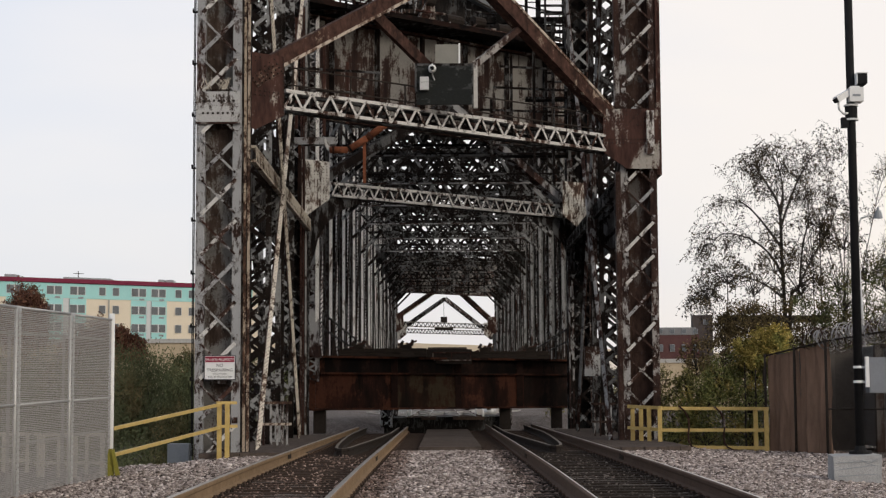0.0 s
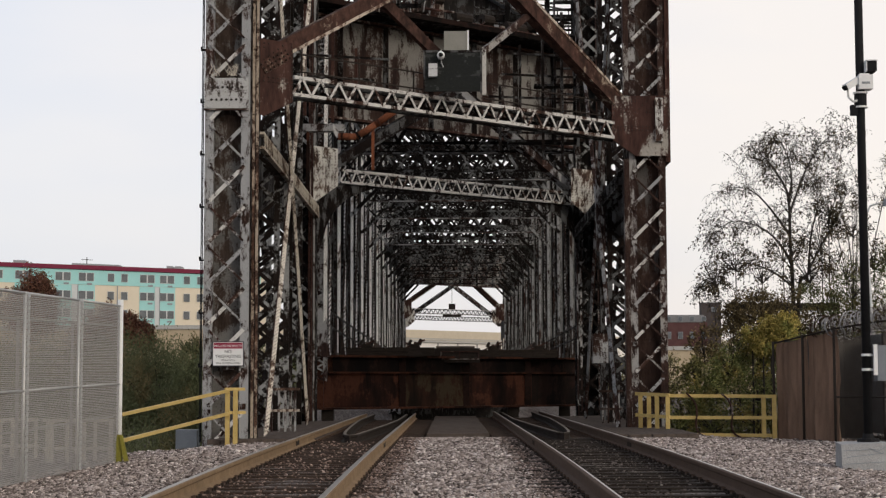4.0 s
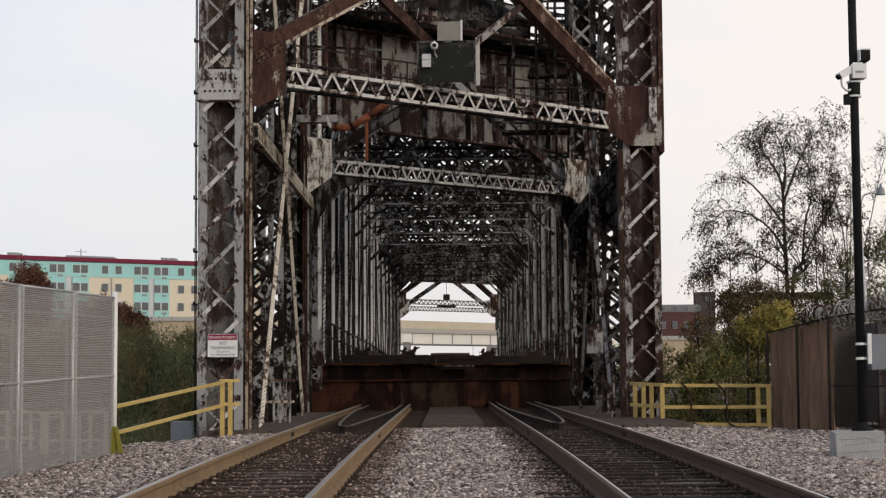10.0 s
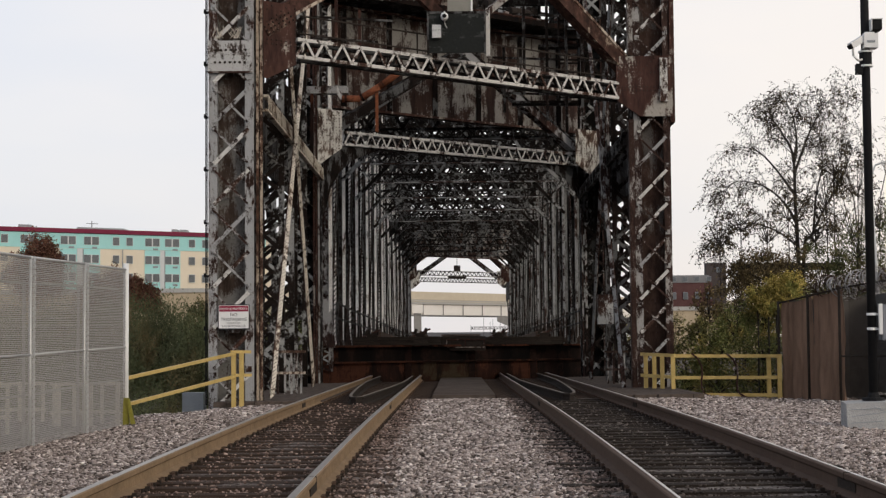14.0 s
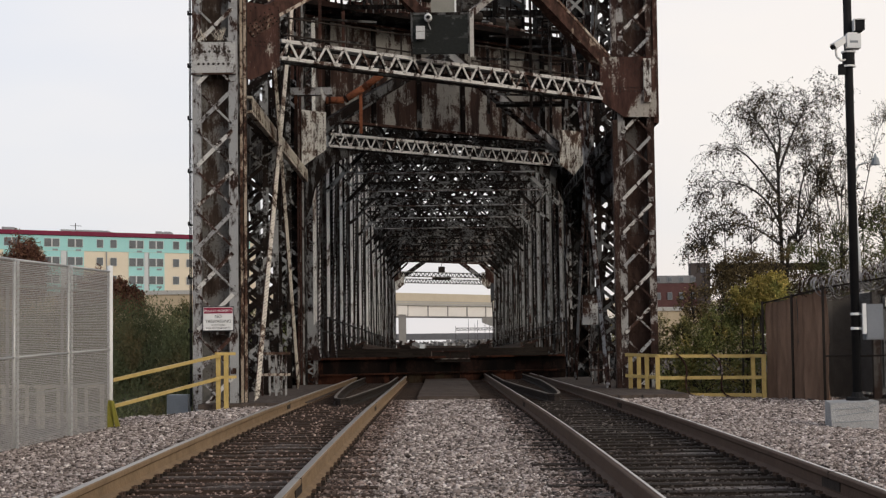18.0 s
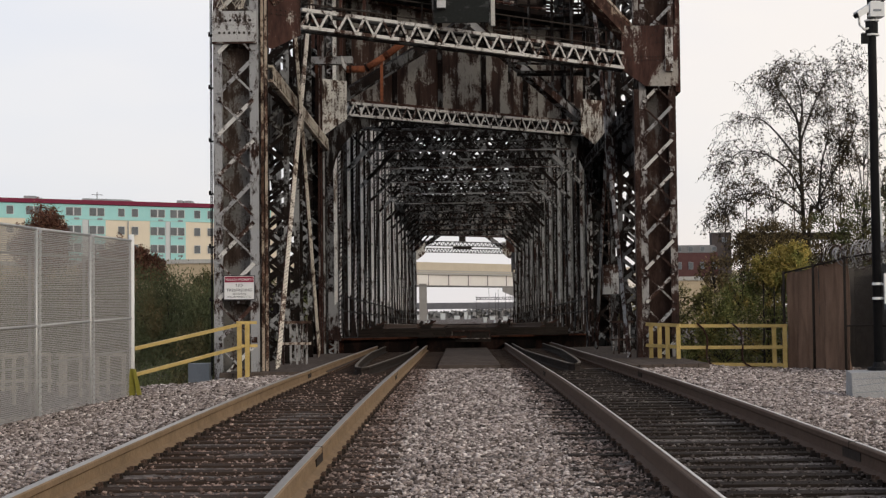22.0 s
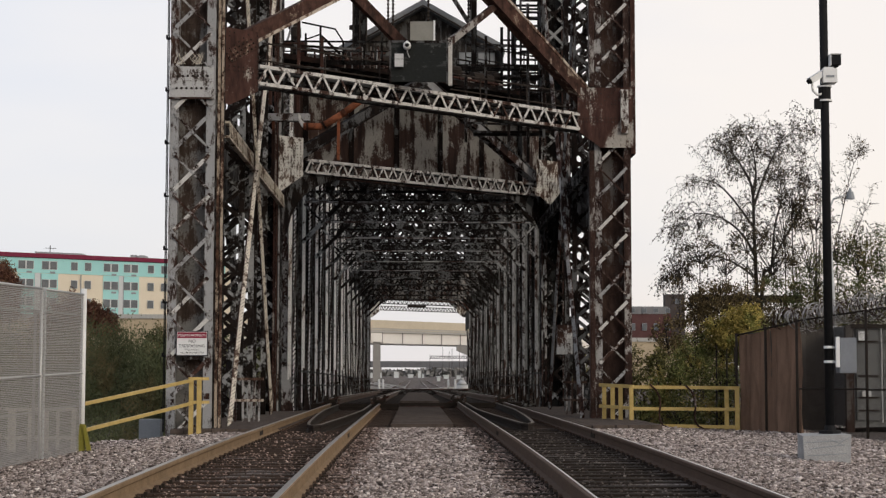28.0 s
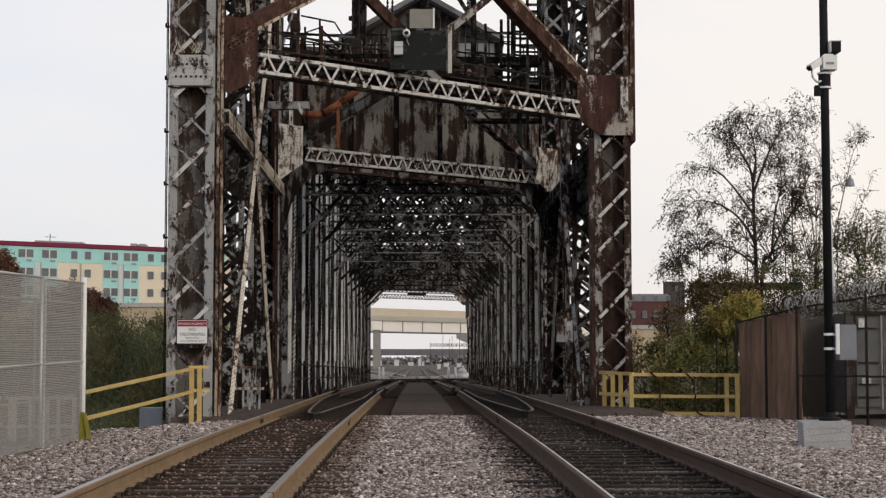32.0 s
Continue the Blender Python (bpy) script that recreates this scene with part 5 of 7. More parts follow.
for y, z, xs in ((26.6, 0.33, (-6.62, -6.55, -6.30, -6.03, -5.85, -5.6)), (24.2, 0.36, (-7.3, -7.0, -6.72)), (28.6, 0.30, (-8.1, -7.7, -7.3))):
    br = thing("timber_frame", (xs[0], y, -0.6), "thin pale timber frame standing behind the fence", "timber frame", "timber frames")
    for i, x in enumerate(xs):
        w = 0.03 if i % 2 else 0.022
        part("upright", Mesh().box(x - w, y - 0.03, -0.6, x + w, y + 0.03, z), TAN, br)
    for zz in (z, z - 0.45):
        part("crosspiece", Mesh().box(xs[0] - 0.06, y - 0.05, zz - 0.025, xs[-1] + 0.06, y - 0.03, zz + 0.025), TAN, br)
solo("utility_cabinet", Mesh().box(-5.62, 33.0, -0.75, -5.2, 33.4, 0.0), GREYBOX, "small grey utility cabinet below the tower", "cabinet")

BOX_GREY = mottled("slate_grey_box_paint", (0.15, 0.162, 0.185), (0.20, 0.215, 0.24), 4, 0.5)
# pole with cameras, electric box and concrete foot
PX, PY = 5.585, 22.9
pole = thing("camera_pole", (PX, PY, -0.3), "black steel pole carrying surveillance cameras on a concrete foot", "pole")
part("shaft", Mesh().tube((PX, PY, 0.08), (PX, PY, 9.0), 0.062, 0.055, 14), BLACK, pole, "", True)
ft_ = Mesh().hexa([(PX - 0.45, PY - 0.4, -0.42), (PX + 0.17, PY - 0.4, -0.42), (PX + 0.17, PY + 0.25, -0.42), (PX - 0.40, PY + 0.25, -0.42), (PX - 0.47, PY - 0.4, 0.065), (PX + 0.19, PY - 0.4, 0.085), (PX + 0.19, PY + 0.23, 0.10), (PX - 0.40, PY + 0.23, 0.08)])
foot_block = part("concrete_foot", ft_, mottled("grey_wrapped_concrete", (0.30, 0.30, 0.30), (0.46, 0.46, 0.46), 4, 0.7, relief=0.6, depth=0.03), pole, "grey sheet-wrapped concrete block foot")
for x0, z0, x1, z1 in ((-0.44, -0.02, 0.0, 0.0), (-0.40, -0.11, 0.1, -0.05), (-0.1, 0.02, 0.08, -0.06), (0.03, -0.02, 0.16, 0.05), (-0.42, -0.2, 0.12, -0.17)):
    part("wrap_crease", Mesh().beam((PX + x0, PY - 0.403, z0), (PX + x1, PY - 0.403, z1), 0.008, 0.012, (0, -1, 0)), GREYBOX, foot_block)
part("base_flange", Mesh().tube((PX, PY, 0.085), (PX, PY, 0.13), 0.16, 0.15, 12).tube((PX, PY, 0.13), (PX, PY, 0.2), 0.09, 0.07, 12), BLACK, pole)
for z in (1.06, 1.26):
    part("strap", Mesh().tube((PX, PY, z), (PX, PY, z + 0.035), 0.068, sides=14).box(PX, PY - 0.03, z, PX + 0.17, PY + 0.03, z + 0.03), WHITE, pole, "white mounting strap")
ebx = part("electric_box", Mesh().box(PX + 0.12, PY - 0.1, 0.92, PX + 0.36, PY + 0.1, 1.41), BOX_GREY, pole, "grey electric box")
part("mounting_plate", Mesh().box(PX + 0.075, PY - 0.115, 1.0, PX + 0.125, PY - 0.06, 1.42), WHITE, ebx, "white mounting plate")
part("box_door", Mesh().box(PX + 0.135, PY - 0.112, 0.935, PX + 0.345, PY - 0.1, 1.395), BOX_GREY, ebx)
head = part("camera_head", Mesh().box(PX - 0.05, PY - 0.15, 4.97, PX + 0.145, PY + 0.05, 5.17).box(PX - 0.03, PY - 0.13, 5.17, PX + 0.10, PY + 0.03, 5.19), WHITE, pole, "white pan-tilt camera head")
arm_c = part("side_camera", Mesh().beam((PX - 0.03, PY - 0.06, 5.12), (PX - 0.24, PY - 0.14, 4.99), 0.10, 0.085), WHITE, pole, "white side camera tilted down")
part("lens", Mesh().beam((PX - 0.235, PY - 0.14, 4.99), (PX - 0.255, PY - 0.148, 4.97), 0.08, 0.06), BLACK, arm_c)
part("lens_slot", Mesh().box(PX - 0.01, PY - 0.156, 5.04, PX + 0.10, PY - 0.15, 5.07), GREYBOX, head)
loop = [(PX - 0.20, PY - 0.1, 4.97), (PX - 0.19, PY - 0.1, 4.86), (PX - 0.12, PY - 0.08, 4.8), (PX - 0.06, PY - 0.05, 4.82)]
m = Mesh()
for a, b in zip(loop, loop[1:]):
    m.tube(a, b, 0.016, sides=8)
part("bracket", m, WHITE, pole, "curved white bracket", True)
part("mount_collar", Mesh().tube((PX, PY, 4.74), (PX, PY, 4.92), 0.085, sides=14).box(PX - 0.14, PY - 0.06, 4.62, PX - 0.05, PY + 0.05, 4.76), BLACK, pole, "black mounting collar")
for z in (4.72, 4.92):
    part("collar_ring", Mesh().tube((PX, PY, z), (PX, PY, z + 0.025), 0.10, sides=14), WHITE, pole, "white clamp ring")
part("camera_housing", Mesh().box(PX + 0.06, PY - 0.16, 5.22, PX + 0.20, PY + 0.12, 5.36).box(PX + 0.10, PY - 0.03, 5.11, PX + 0.13, PY, 5.23).box(PX + 0.085, PY - 0.165, 5.24, PX + 0.175, PY - 0.16, 5.34), BLACK, pole, "black boxed camera")
part("camera_hood", Mesh().box(PX + 0.055, PY - 0.18, 5.36, PX + 0.205, PY + 0.12, 5.375).box(PX + 0.05, PY - 0.17, 5.21, PX + 0.062, PY + 0.12, 5.365), WHITE, pole)

# oblique fence with brown screen cloth, razor wire on top
def cloth_material():
    m, nt, b = material("brown_screen_cloth", 0.9)
    v = coords(nt, (1, 1, 0.12))
    n1, n2 = noise_tex(nt, v, 5.0, 5), noise_tex(nt, coords(nt), 60, 2)
    nt.links.new(blend(nt, 0.3, ramp(nt, n1, [(0.3, (0.13, 0.084, 0.060)), (0.7, (0.34, 0.215, 0.15))]), ramp(nt, n2, [(0.3, (0.08, 0.05, 0.038)), (0.7, (0.25, 0.165, 0.12))])), b.inputs["Base Color"])
    bump(nt, b, n1, 0.5, 0.03)
    return m


CLOTH = cloth_material()
sf = thing("screened_fence", (8, 36, -0.5), "chain-link fence with sagging brown screen cloth and razor wire", "fence")
sp0, sp1 = Vector((7.42, 37.9, 0)), Vector((9.85, 30.4, 0))
def on_fence(u):
    return sp0 + (sp1 - sp0) * u
TOPZ = [1.82, 1.94, 2.07, 2.14, 2.20, 2.26, 2.32]
for i in range(7):
    p = on_fence(i / 6)
    part("post", Mesh().tube((p.x - 0.22, p.y - 0.1, -0.75), (p.x - 0.22, p.y - 0.1, TOPZ[i] + 0.02), 0.03, sides=8), IRON, sf, "", True)
    if i:
        q = on_fence((i - 1) / 6)
        for z0, z1 in ((TOPZ[i - 1] - 0.02, TOPZ[i] - 0.02), (0.6, 0.62)):
            part("rail", Mesh().tube((q.x - 0.2, q.y - 0.09, z0), (p.x - 0.2, p.y - 0.09, z1), 0.02, sides=6), IRON, sf, "", True) if z0 > 1 or i > 2 else None
        if i > 2:
            part("wire_mesh", chain_mesh(Mesh(), (q.x, q.y), (p.x, p.y), -0.6, TOPZ[i - 1], -0.6, TOPZ[i], 0.055, 0.006), IRON, sf, "dark chain-link mesh")
        else:
            m = Mesh()
            nu, nz = 30, 12
            for j in range(nz + 1):
                for k in range(nu + 1):
                    s = k / nu
                    b = q.lerp(p, s)
                    lo, hi = -0.55, TOPZ[i - 1] + (TOPZ[i] - TOPZ[i - 1]) * s - 0.05 * math.sin(math.pi * s)
                    fold = 0.07 * math.sin(s * 17 + i + 0.12 * j) * (0.35 + 0.65 * (1 - j / nz)) + 0.08 * noise.noise(Vector((s * 5 + 0.1 * j, j * 0.16, i))) + 0.05 * noise.noise(Vector((s * 14, j * 0.5, i + 4)))
                    m.v.append(Vector((b.x - 0.1 + fold * -0.9, b.y - 0.05 + fold * -0.4, lo + (hi - lo) * j / nz)))
            m.f = [(j * (nu + 1) + k, j * (nu + 1) + k + 1, (j + 1) * (nu + 1) + k + 1, (j + 1) * (nu + 1) + k) for j in range(nz) for k in range(nu)]
            part("screen_cloth", m, CLOTH, sf, "sagging brown screen cloth", True)
rz = Mesh()
pts = []
for i in range(900):
    u = 0.2 + 0.8 * i / 900
    b = on_fence(u)
    a = i * 0.42 + 0.5 * math.sin(i * 0.13)
    zt = TOPZ[0] + (TOPZ[-1] - TOPZ[0]) * u
    r = 0.20 + 0.06 * math.sin(i * 0.07)
    pts.append(Vector((b.x + r * math.cos(a), b.y + 0.5 * r * math.cos(a), zt + 0.16 + 0.05 * math.sin(i * 0.031) + r * math.sin(a))))
for a, b in zip(pts, pts[1:]):
    rz.beam(a, b, 0.018, 0.010)
part("razor_wire", rz, STEEL, sf, "coiled razor wire")
rz = Mesh()
for a, b in zip(pts[4:], pts[5:]):
    o = Vector((0.1, 0.2, -0.06 + 0.05 * math.sin(a.y * 3)))
    rz.beam(a + o, b + o, 0.014, 0.008)
part("razor_wire", rz, STEEL, sf, "coiled razor wire")

CONT = mottled("grey_container_paint", (0.11, 0.112, 0.112), (0.20, 0.202, 0.198), 3, 0.6)
ct = thing("shipping_container", (10.6, 38, -0.5), "weathered grey shipping container behind the fence", "shipping container")
part("body", Mesh().box(9.55, 36.6, -0.25, 11.9, 42.6, 2.0), CONT, ct)
for i in range(4):
    x = 9.62 + 0.6 * i
    door = part("door_panel", Mesh().box(x, 36.54, -0.1, x + 0.5, 36.6, 1.9), CONT, ct)
    for z in (1.62, 0.86, 0.38, 0.10):
        part("door_rib", Mesh().box(x + 0.03, 36.50, z, x + 0.47, 36.54, z + 0.035), IRON, door, "dark door rib")
    part("lock_rod", Mesh().tube((x + 0.55, 36.5, -0.15), (x + 0.55, 36.5, 1.95), 0.02, sides=6), GALV, ct)
part("top_rail", Mesh().box(9.5, 36.48, 1.93, 11.9, 36.6, 2.02), IRON, ct, "dark top edge")
part("door_placard", Mesh().box(9.66, 36.47, 1.66, 9.86, 36.5, 1.86), WHITE, ct, "white placard")
part("door_placard", Mesh().box(9.72, 36.47, 0.42, 9.92, 36.5, 0.54), GALV, ct)
part("corner_post", Mesh().box(9.38, 36.5, -0.5, 9.55, 36.66, 2.0), LEG_WEB, ct, "rust-brown corner post")
# Block added to fill the dark gap beside the container.
solo("dark_shed", Mesh().box(8.3, 38.2, -0.6, 9.45, 42.0, 1.95), mottled("dark_gap_fill", (0.06, 0.054, 0.048), (0.13, 0.115, 0.10), 4, 0.85), "dark block added to fill the gap behind the fence", "shed")

# street lamp and an elevated dark beam farther off
sl = thing("street_lamp", (12.6, 50, -1), "thin grey street lamp with a single arm", "street lamp")
part("mast", Mesh().tube((12.75, 50, -1.5), (12.45, 50, 5.9), 0.06, 0.035, 8), GALV, sl, "", True)
part("arm", Mesh().tube((12.45, 50, 5.9), (12.6, 50, 6.25), 0.03, sides=6).tube((12.6, 50, 6.25), (13.0, 50, 6.38), 0.03, sides=6), GALV, sl, "", True)
part("lamp_head", Mesh().tube((13.12, 50, 6.25), (13.12, 50, 6.48), 0.14, 0.09, 10).tube((13.12, 50, 6.48), (13.12, 50, 6.6), 0.05, 0.03, 8), GREYBOX, sl)
eb = thing("steel_trestle", (12.5, 66, -1), "dark steel trestle beam among the trees", "trestle")
part("beam", Mesh().box(10.9, 66, 3.80, 15.4, 66.4, 4.08), IRON, eb)
for x in (12.9, 14.6):
    part("leg", Mesh().box(x, 66.1, -5.8, x + 0.25, 66.35, 3.6), IRON, eb)

# dry weeds growing on the leg's batten plate
wd = Mesh()
rng = np.random.default_rng(77)
for i in range(16):
    p = Vector((-4.75 + rng.uniform(0, 0.5), 31.43, 6.82))
    for k in range(3):
        q = p + Vector((rng.uniform(-0.09, 0.09), rng.uniform(-0.02, 0.02), rng.uniform(0.04, 0.10)))
        wd.tube(p, q, 0.006, 0.004, 3)
        p = q
solo("dry_weed", wd, TAN, "dry weeds growing on the tower leg", "weed", "stuff")

# catwalks and pipes high inside the tower
for z, xa, xb in ((8.35, 1.2, 4.4), (8.75, 0.8, 4.4), (9.4, 1.0, 4.5), (10.1, 1.4, 4.5), (10.75, 1.6, 4.5), (8.5, -4.3, -2.6), (9.1, -4.3, -2.2), (9.7, -4.3, -1.8)):
    y = 47.6 + SKEW * 0.5 * (xa + xb) - 1.0
    part("catwalk_rail", Mesh().beam((xa, y - 0.4, z), (xb, y + 0.4, z), 0.05, 0.06), STEEL_DARK, near_tower)
for x, z0, z1 in ((1.3, 7.6, 9.5), (1.9, 8.2, 10.8), (2.6, 7.5, 11.5), (3.2, 7.2, 12.0), (3.7, 8.0, 12.0), (-4.0, 8.0, 11), (-3.3, 7.9, 10.5), (-2.7, 8.3, 10)):
    part("catwalk_post", Mesh().box(x - 0.04, 47.0 + SKEW * x * 0.9 - 0.6, z0, x + 0.04, 47.0 + SKEW * x * 0.9 - 0.5, z1), STEEL_DARK if x > 0 else RUST, near_tower)
for x0, x1, z, w in ((1.6, 3.9, 8.15, 0.7), (2.4, 4.3, 9.85, 0.5)):
    part("catwalk", Mesh().box(x0, 47.2 + SKEW * 2.5, z, x1, 47.2 + SKEW * 2.5 + w, z + 0.07), STEEL_DARK, near_tower, "dark steel catwalk")
lad = Mesh()
for i in range(22):
    lad.box(3.05, 49.4, 8.3 + 0.26 * i, 3.62, 49.5, 8.345 + 0.26 * i)
for x in (3.02, 3.62):
    lad.box(x - 0.03, 49.38, 8.1, x + 0.03, 49.5, 14.2)
part("ladder", lad, STEEL_DARK, near_tower, "steel ladder inside the tower")

# walkway with a handrail behind the front portal strut
wk = part("walkway_grating", Mesh().prism([(-3.2, 35.8 - SKEW * 3.2 + 0.6, 6.9), (3.6, 35.8 + SKEW * 3.6 + 0.6, 6.9), (3.6, 35.8 + SKEW * 3.6 + 1.4, 6.9), (-3.2, 35.8 - SKEW * 3.2 + 1.4, 6.9)], (0, 0, 0.05)), STEEL_DARK, near_tower)
for z in (7.30, 7.66):
    for xa, xb in ((-3.3, -0.72), (0.62, 3.6)):
        part("handrail", Mesh().tube((xa, 35.8 + SKEW * xa + 0.5, z), (xb, 35.8 + SKEW * xb + 0.5, z), 0.018, sides=6), IRON, wk)
for i in range(7):
    x = -3.2 + 1.13 * i
    if abs(x) > 0.7:
        part("handrail_post", Mesh().tube((x, 35.8 + SKEW * x + 0.5, 6.9), (x, 35.8 + SKEW * x + 0.5, 7.67), 0.02, sides=6), IRON, wk)

# ---- trees and bushes ----
def leaf_material(name, a, b_, c, d=None, patch=0.7):
    """Leaf tones that vary leaf by leaf and in larger patches; d is the tone of the odd patch."""
    m, nt, b = material(name, 0.75)
    g = nt.nodes.new("ShaderNodeNewGeometry")
    col = ramp(nt, g.outputs["Random Per Island"], [(0.1, a), (0.5, b_), (0.9, c)])
    n = noise_tex(nt, coords(nt), patch, 3, 0.55)
    col = blend(nt, 1.0, col, ramp(nt, n, [(0.35, (0.62, 0.62, 0.62)), (0.62, (1, 1, 1))]), "MULTIPLY")
    if d:
        n2 = noise_tex(nt, coords(nt, (1, 1, 0.7)), patch * 1.7, 4, 0.6)
        col = blend(nt, ramp(nt, n2, [(0.52, (0, 0, 0)), (0.64, (1, 1, 1))]), col, d)
    nt.links.new(col, b.inputs["Base Color"])
    return m


LEAF_GREEN = leaf_material("dark_green_leaves", (0.055, 0.07, 0.03), (0.10, 0.115, 0.048), (0.17, 0.175, 0.075), (0.16, 0.125, 0.05))
LEAF_OLIVE = leaf_material("olive_green_leaves", (0.08, 0.082, 0.035), (0.16, 0.155, 0.06), (0.28, 0.245, 0.095), (0.11, 0.08, 0.045))
LEAF_WILLOW = leaf_material("soft_green_willow_leaves", (0.135, 0.155, 0.078), (0.16, 0.18, 0.09), (0.19, 0.205, 0.108), (0.20, 0.16, 0.08))
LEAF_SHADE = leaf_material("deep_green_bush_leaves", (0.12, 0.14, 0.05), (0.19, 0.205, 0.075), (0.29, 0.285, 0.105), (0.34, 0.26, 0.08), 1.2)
LEAF_YELLOW = leaf_material("yellow_green_leaves", (0.20, 0.18, 0.05), (0.42, 0.34, 0.09), (0.66, 0.50, 0.16), (0.22, 0.225, 0.07), 1.2)
LEAF_RED = leaf_material("red_brown_leaves", (0.11, 0.05, 0.038), (0.23, 0.105, 0.072), (0.36, 0.18, 0.11), (0.15, 0.12, 0.06))
LEAF_DRY = leaf_material("dry_brown_leaves", (0.028, 0.024, 0.016), (0.07, 0.055, 0.034), (0.13, 0.10, 0.055))
LEAF_BROWN = leaf_material("olive_brown_leaves", (0.07, 0.052, 0.03), (0.14, 0.105, 0.056), (0.22, 0.17, 0.08))
BARK = mottled("grey_brown_bark", (0.025, 0.021, 0.019), (0.06, 0.052, 0.046), 9, 0.9, stretch=(1, 1, 0.3))


def leaves(m, centres, size, rng, flat=0.4, hang=0.0):
    """One small folded leaf at each point."""
    for p in centres:
        a = (Vector(rng.normal(size=3)) + Vector((0, 0, hang))).normalized()
        b = a.cross(Vector(rng.normal(size=3))).normalized()
        s = size * rng.uniform(0.6, 1.3)
        n = len(m.v)
        p = Vector(p)
        m.v += [p - a * s, p + b * s * flat, p + a * s, p - b * s * flat]
        m.f += [(n, n + 1, n + 2, n + 3)]


def bush(name, lobes, per_lobe, size, mat, label, seed, droop=0.0, flat=0.4, hang=0.0):
    """Leaf clumps on stems; lobes are (x, y, z, rx, ry, rz)."""
    rng = np.random.default_rng(seed)
    at = (float(np.mean([l[0] for l in lobes])), float(np.mean([l[1] for l in lobes])), -4.0)
    t = thing(name, at, label, "bush")
    stems, crown = Mesh(), Mesh()
    for x, y, z, rx, ry, rz in lobes:
        gz = ground_z(x, y)
        stems.tube((x, y, gz - 0.2), (x, y, z), 0.05, 0.015, 5)
        for _ in range(14):
            d = rng.normal(size=3)
            d /= np.linalg.norm(d)
            stems.tube((x, y, z - rz * 0.5), (x + d[0] * rx * 0.9, y + d[1] * ry * 0.9, z + abs(d[2]) * rz * 0.9), 0.015, 0.005, 4)
        clumps = rng.normal(size=(max(8, per_lobe // 40), 3))
        clumps /= np.linalg.norm(clumps, axis=1)[:, None]
        clumps *= rng.uniform(0.45, 1.0, size=(len(clumps), 1))
        pts = clumps[rng.integers(0, len(clumps), per_lobe)] + rng.normal(size=(per_lobe, 3)) * np.array([0.13, 0.13, 0.13 + droop])
        leaves(crown, [(x + p[0] * rx, y + p[1] * ry, z + p[2] * rz) for p in pts], size, rng, flat, hang)
    tagged(part("stem", stems, BARK, t), kind="stuff")
    part("crown", crown, mat, t)
    return t


def curve_points(pts, n):
    """Points along a smooth line through a few given ones."""
    pts = [Vector(p) for p in pts]
    pts = [pts[0] * 2 - pts[1]] + pts + [pts[-1] * 2 - pts[-2]]
    out = []
    for a, b, c, d in zip(pts, pts[1:], pts[2:], pts[3:]):
        for i in range(n):
            t = i / n
            out.append(0.5 * (2 * b + (c - a) * t + (2 * a - 5 * b + 4 * c - d) * t * t + (3 * b - a - 3 * c + d) * t ** 3))
    return out + [pts[-2]]


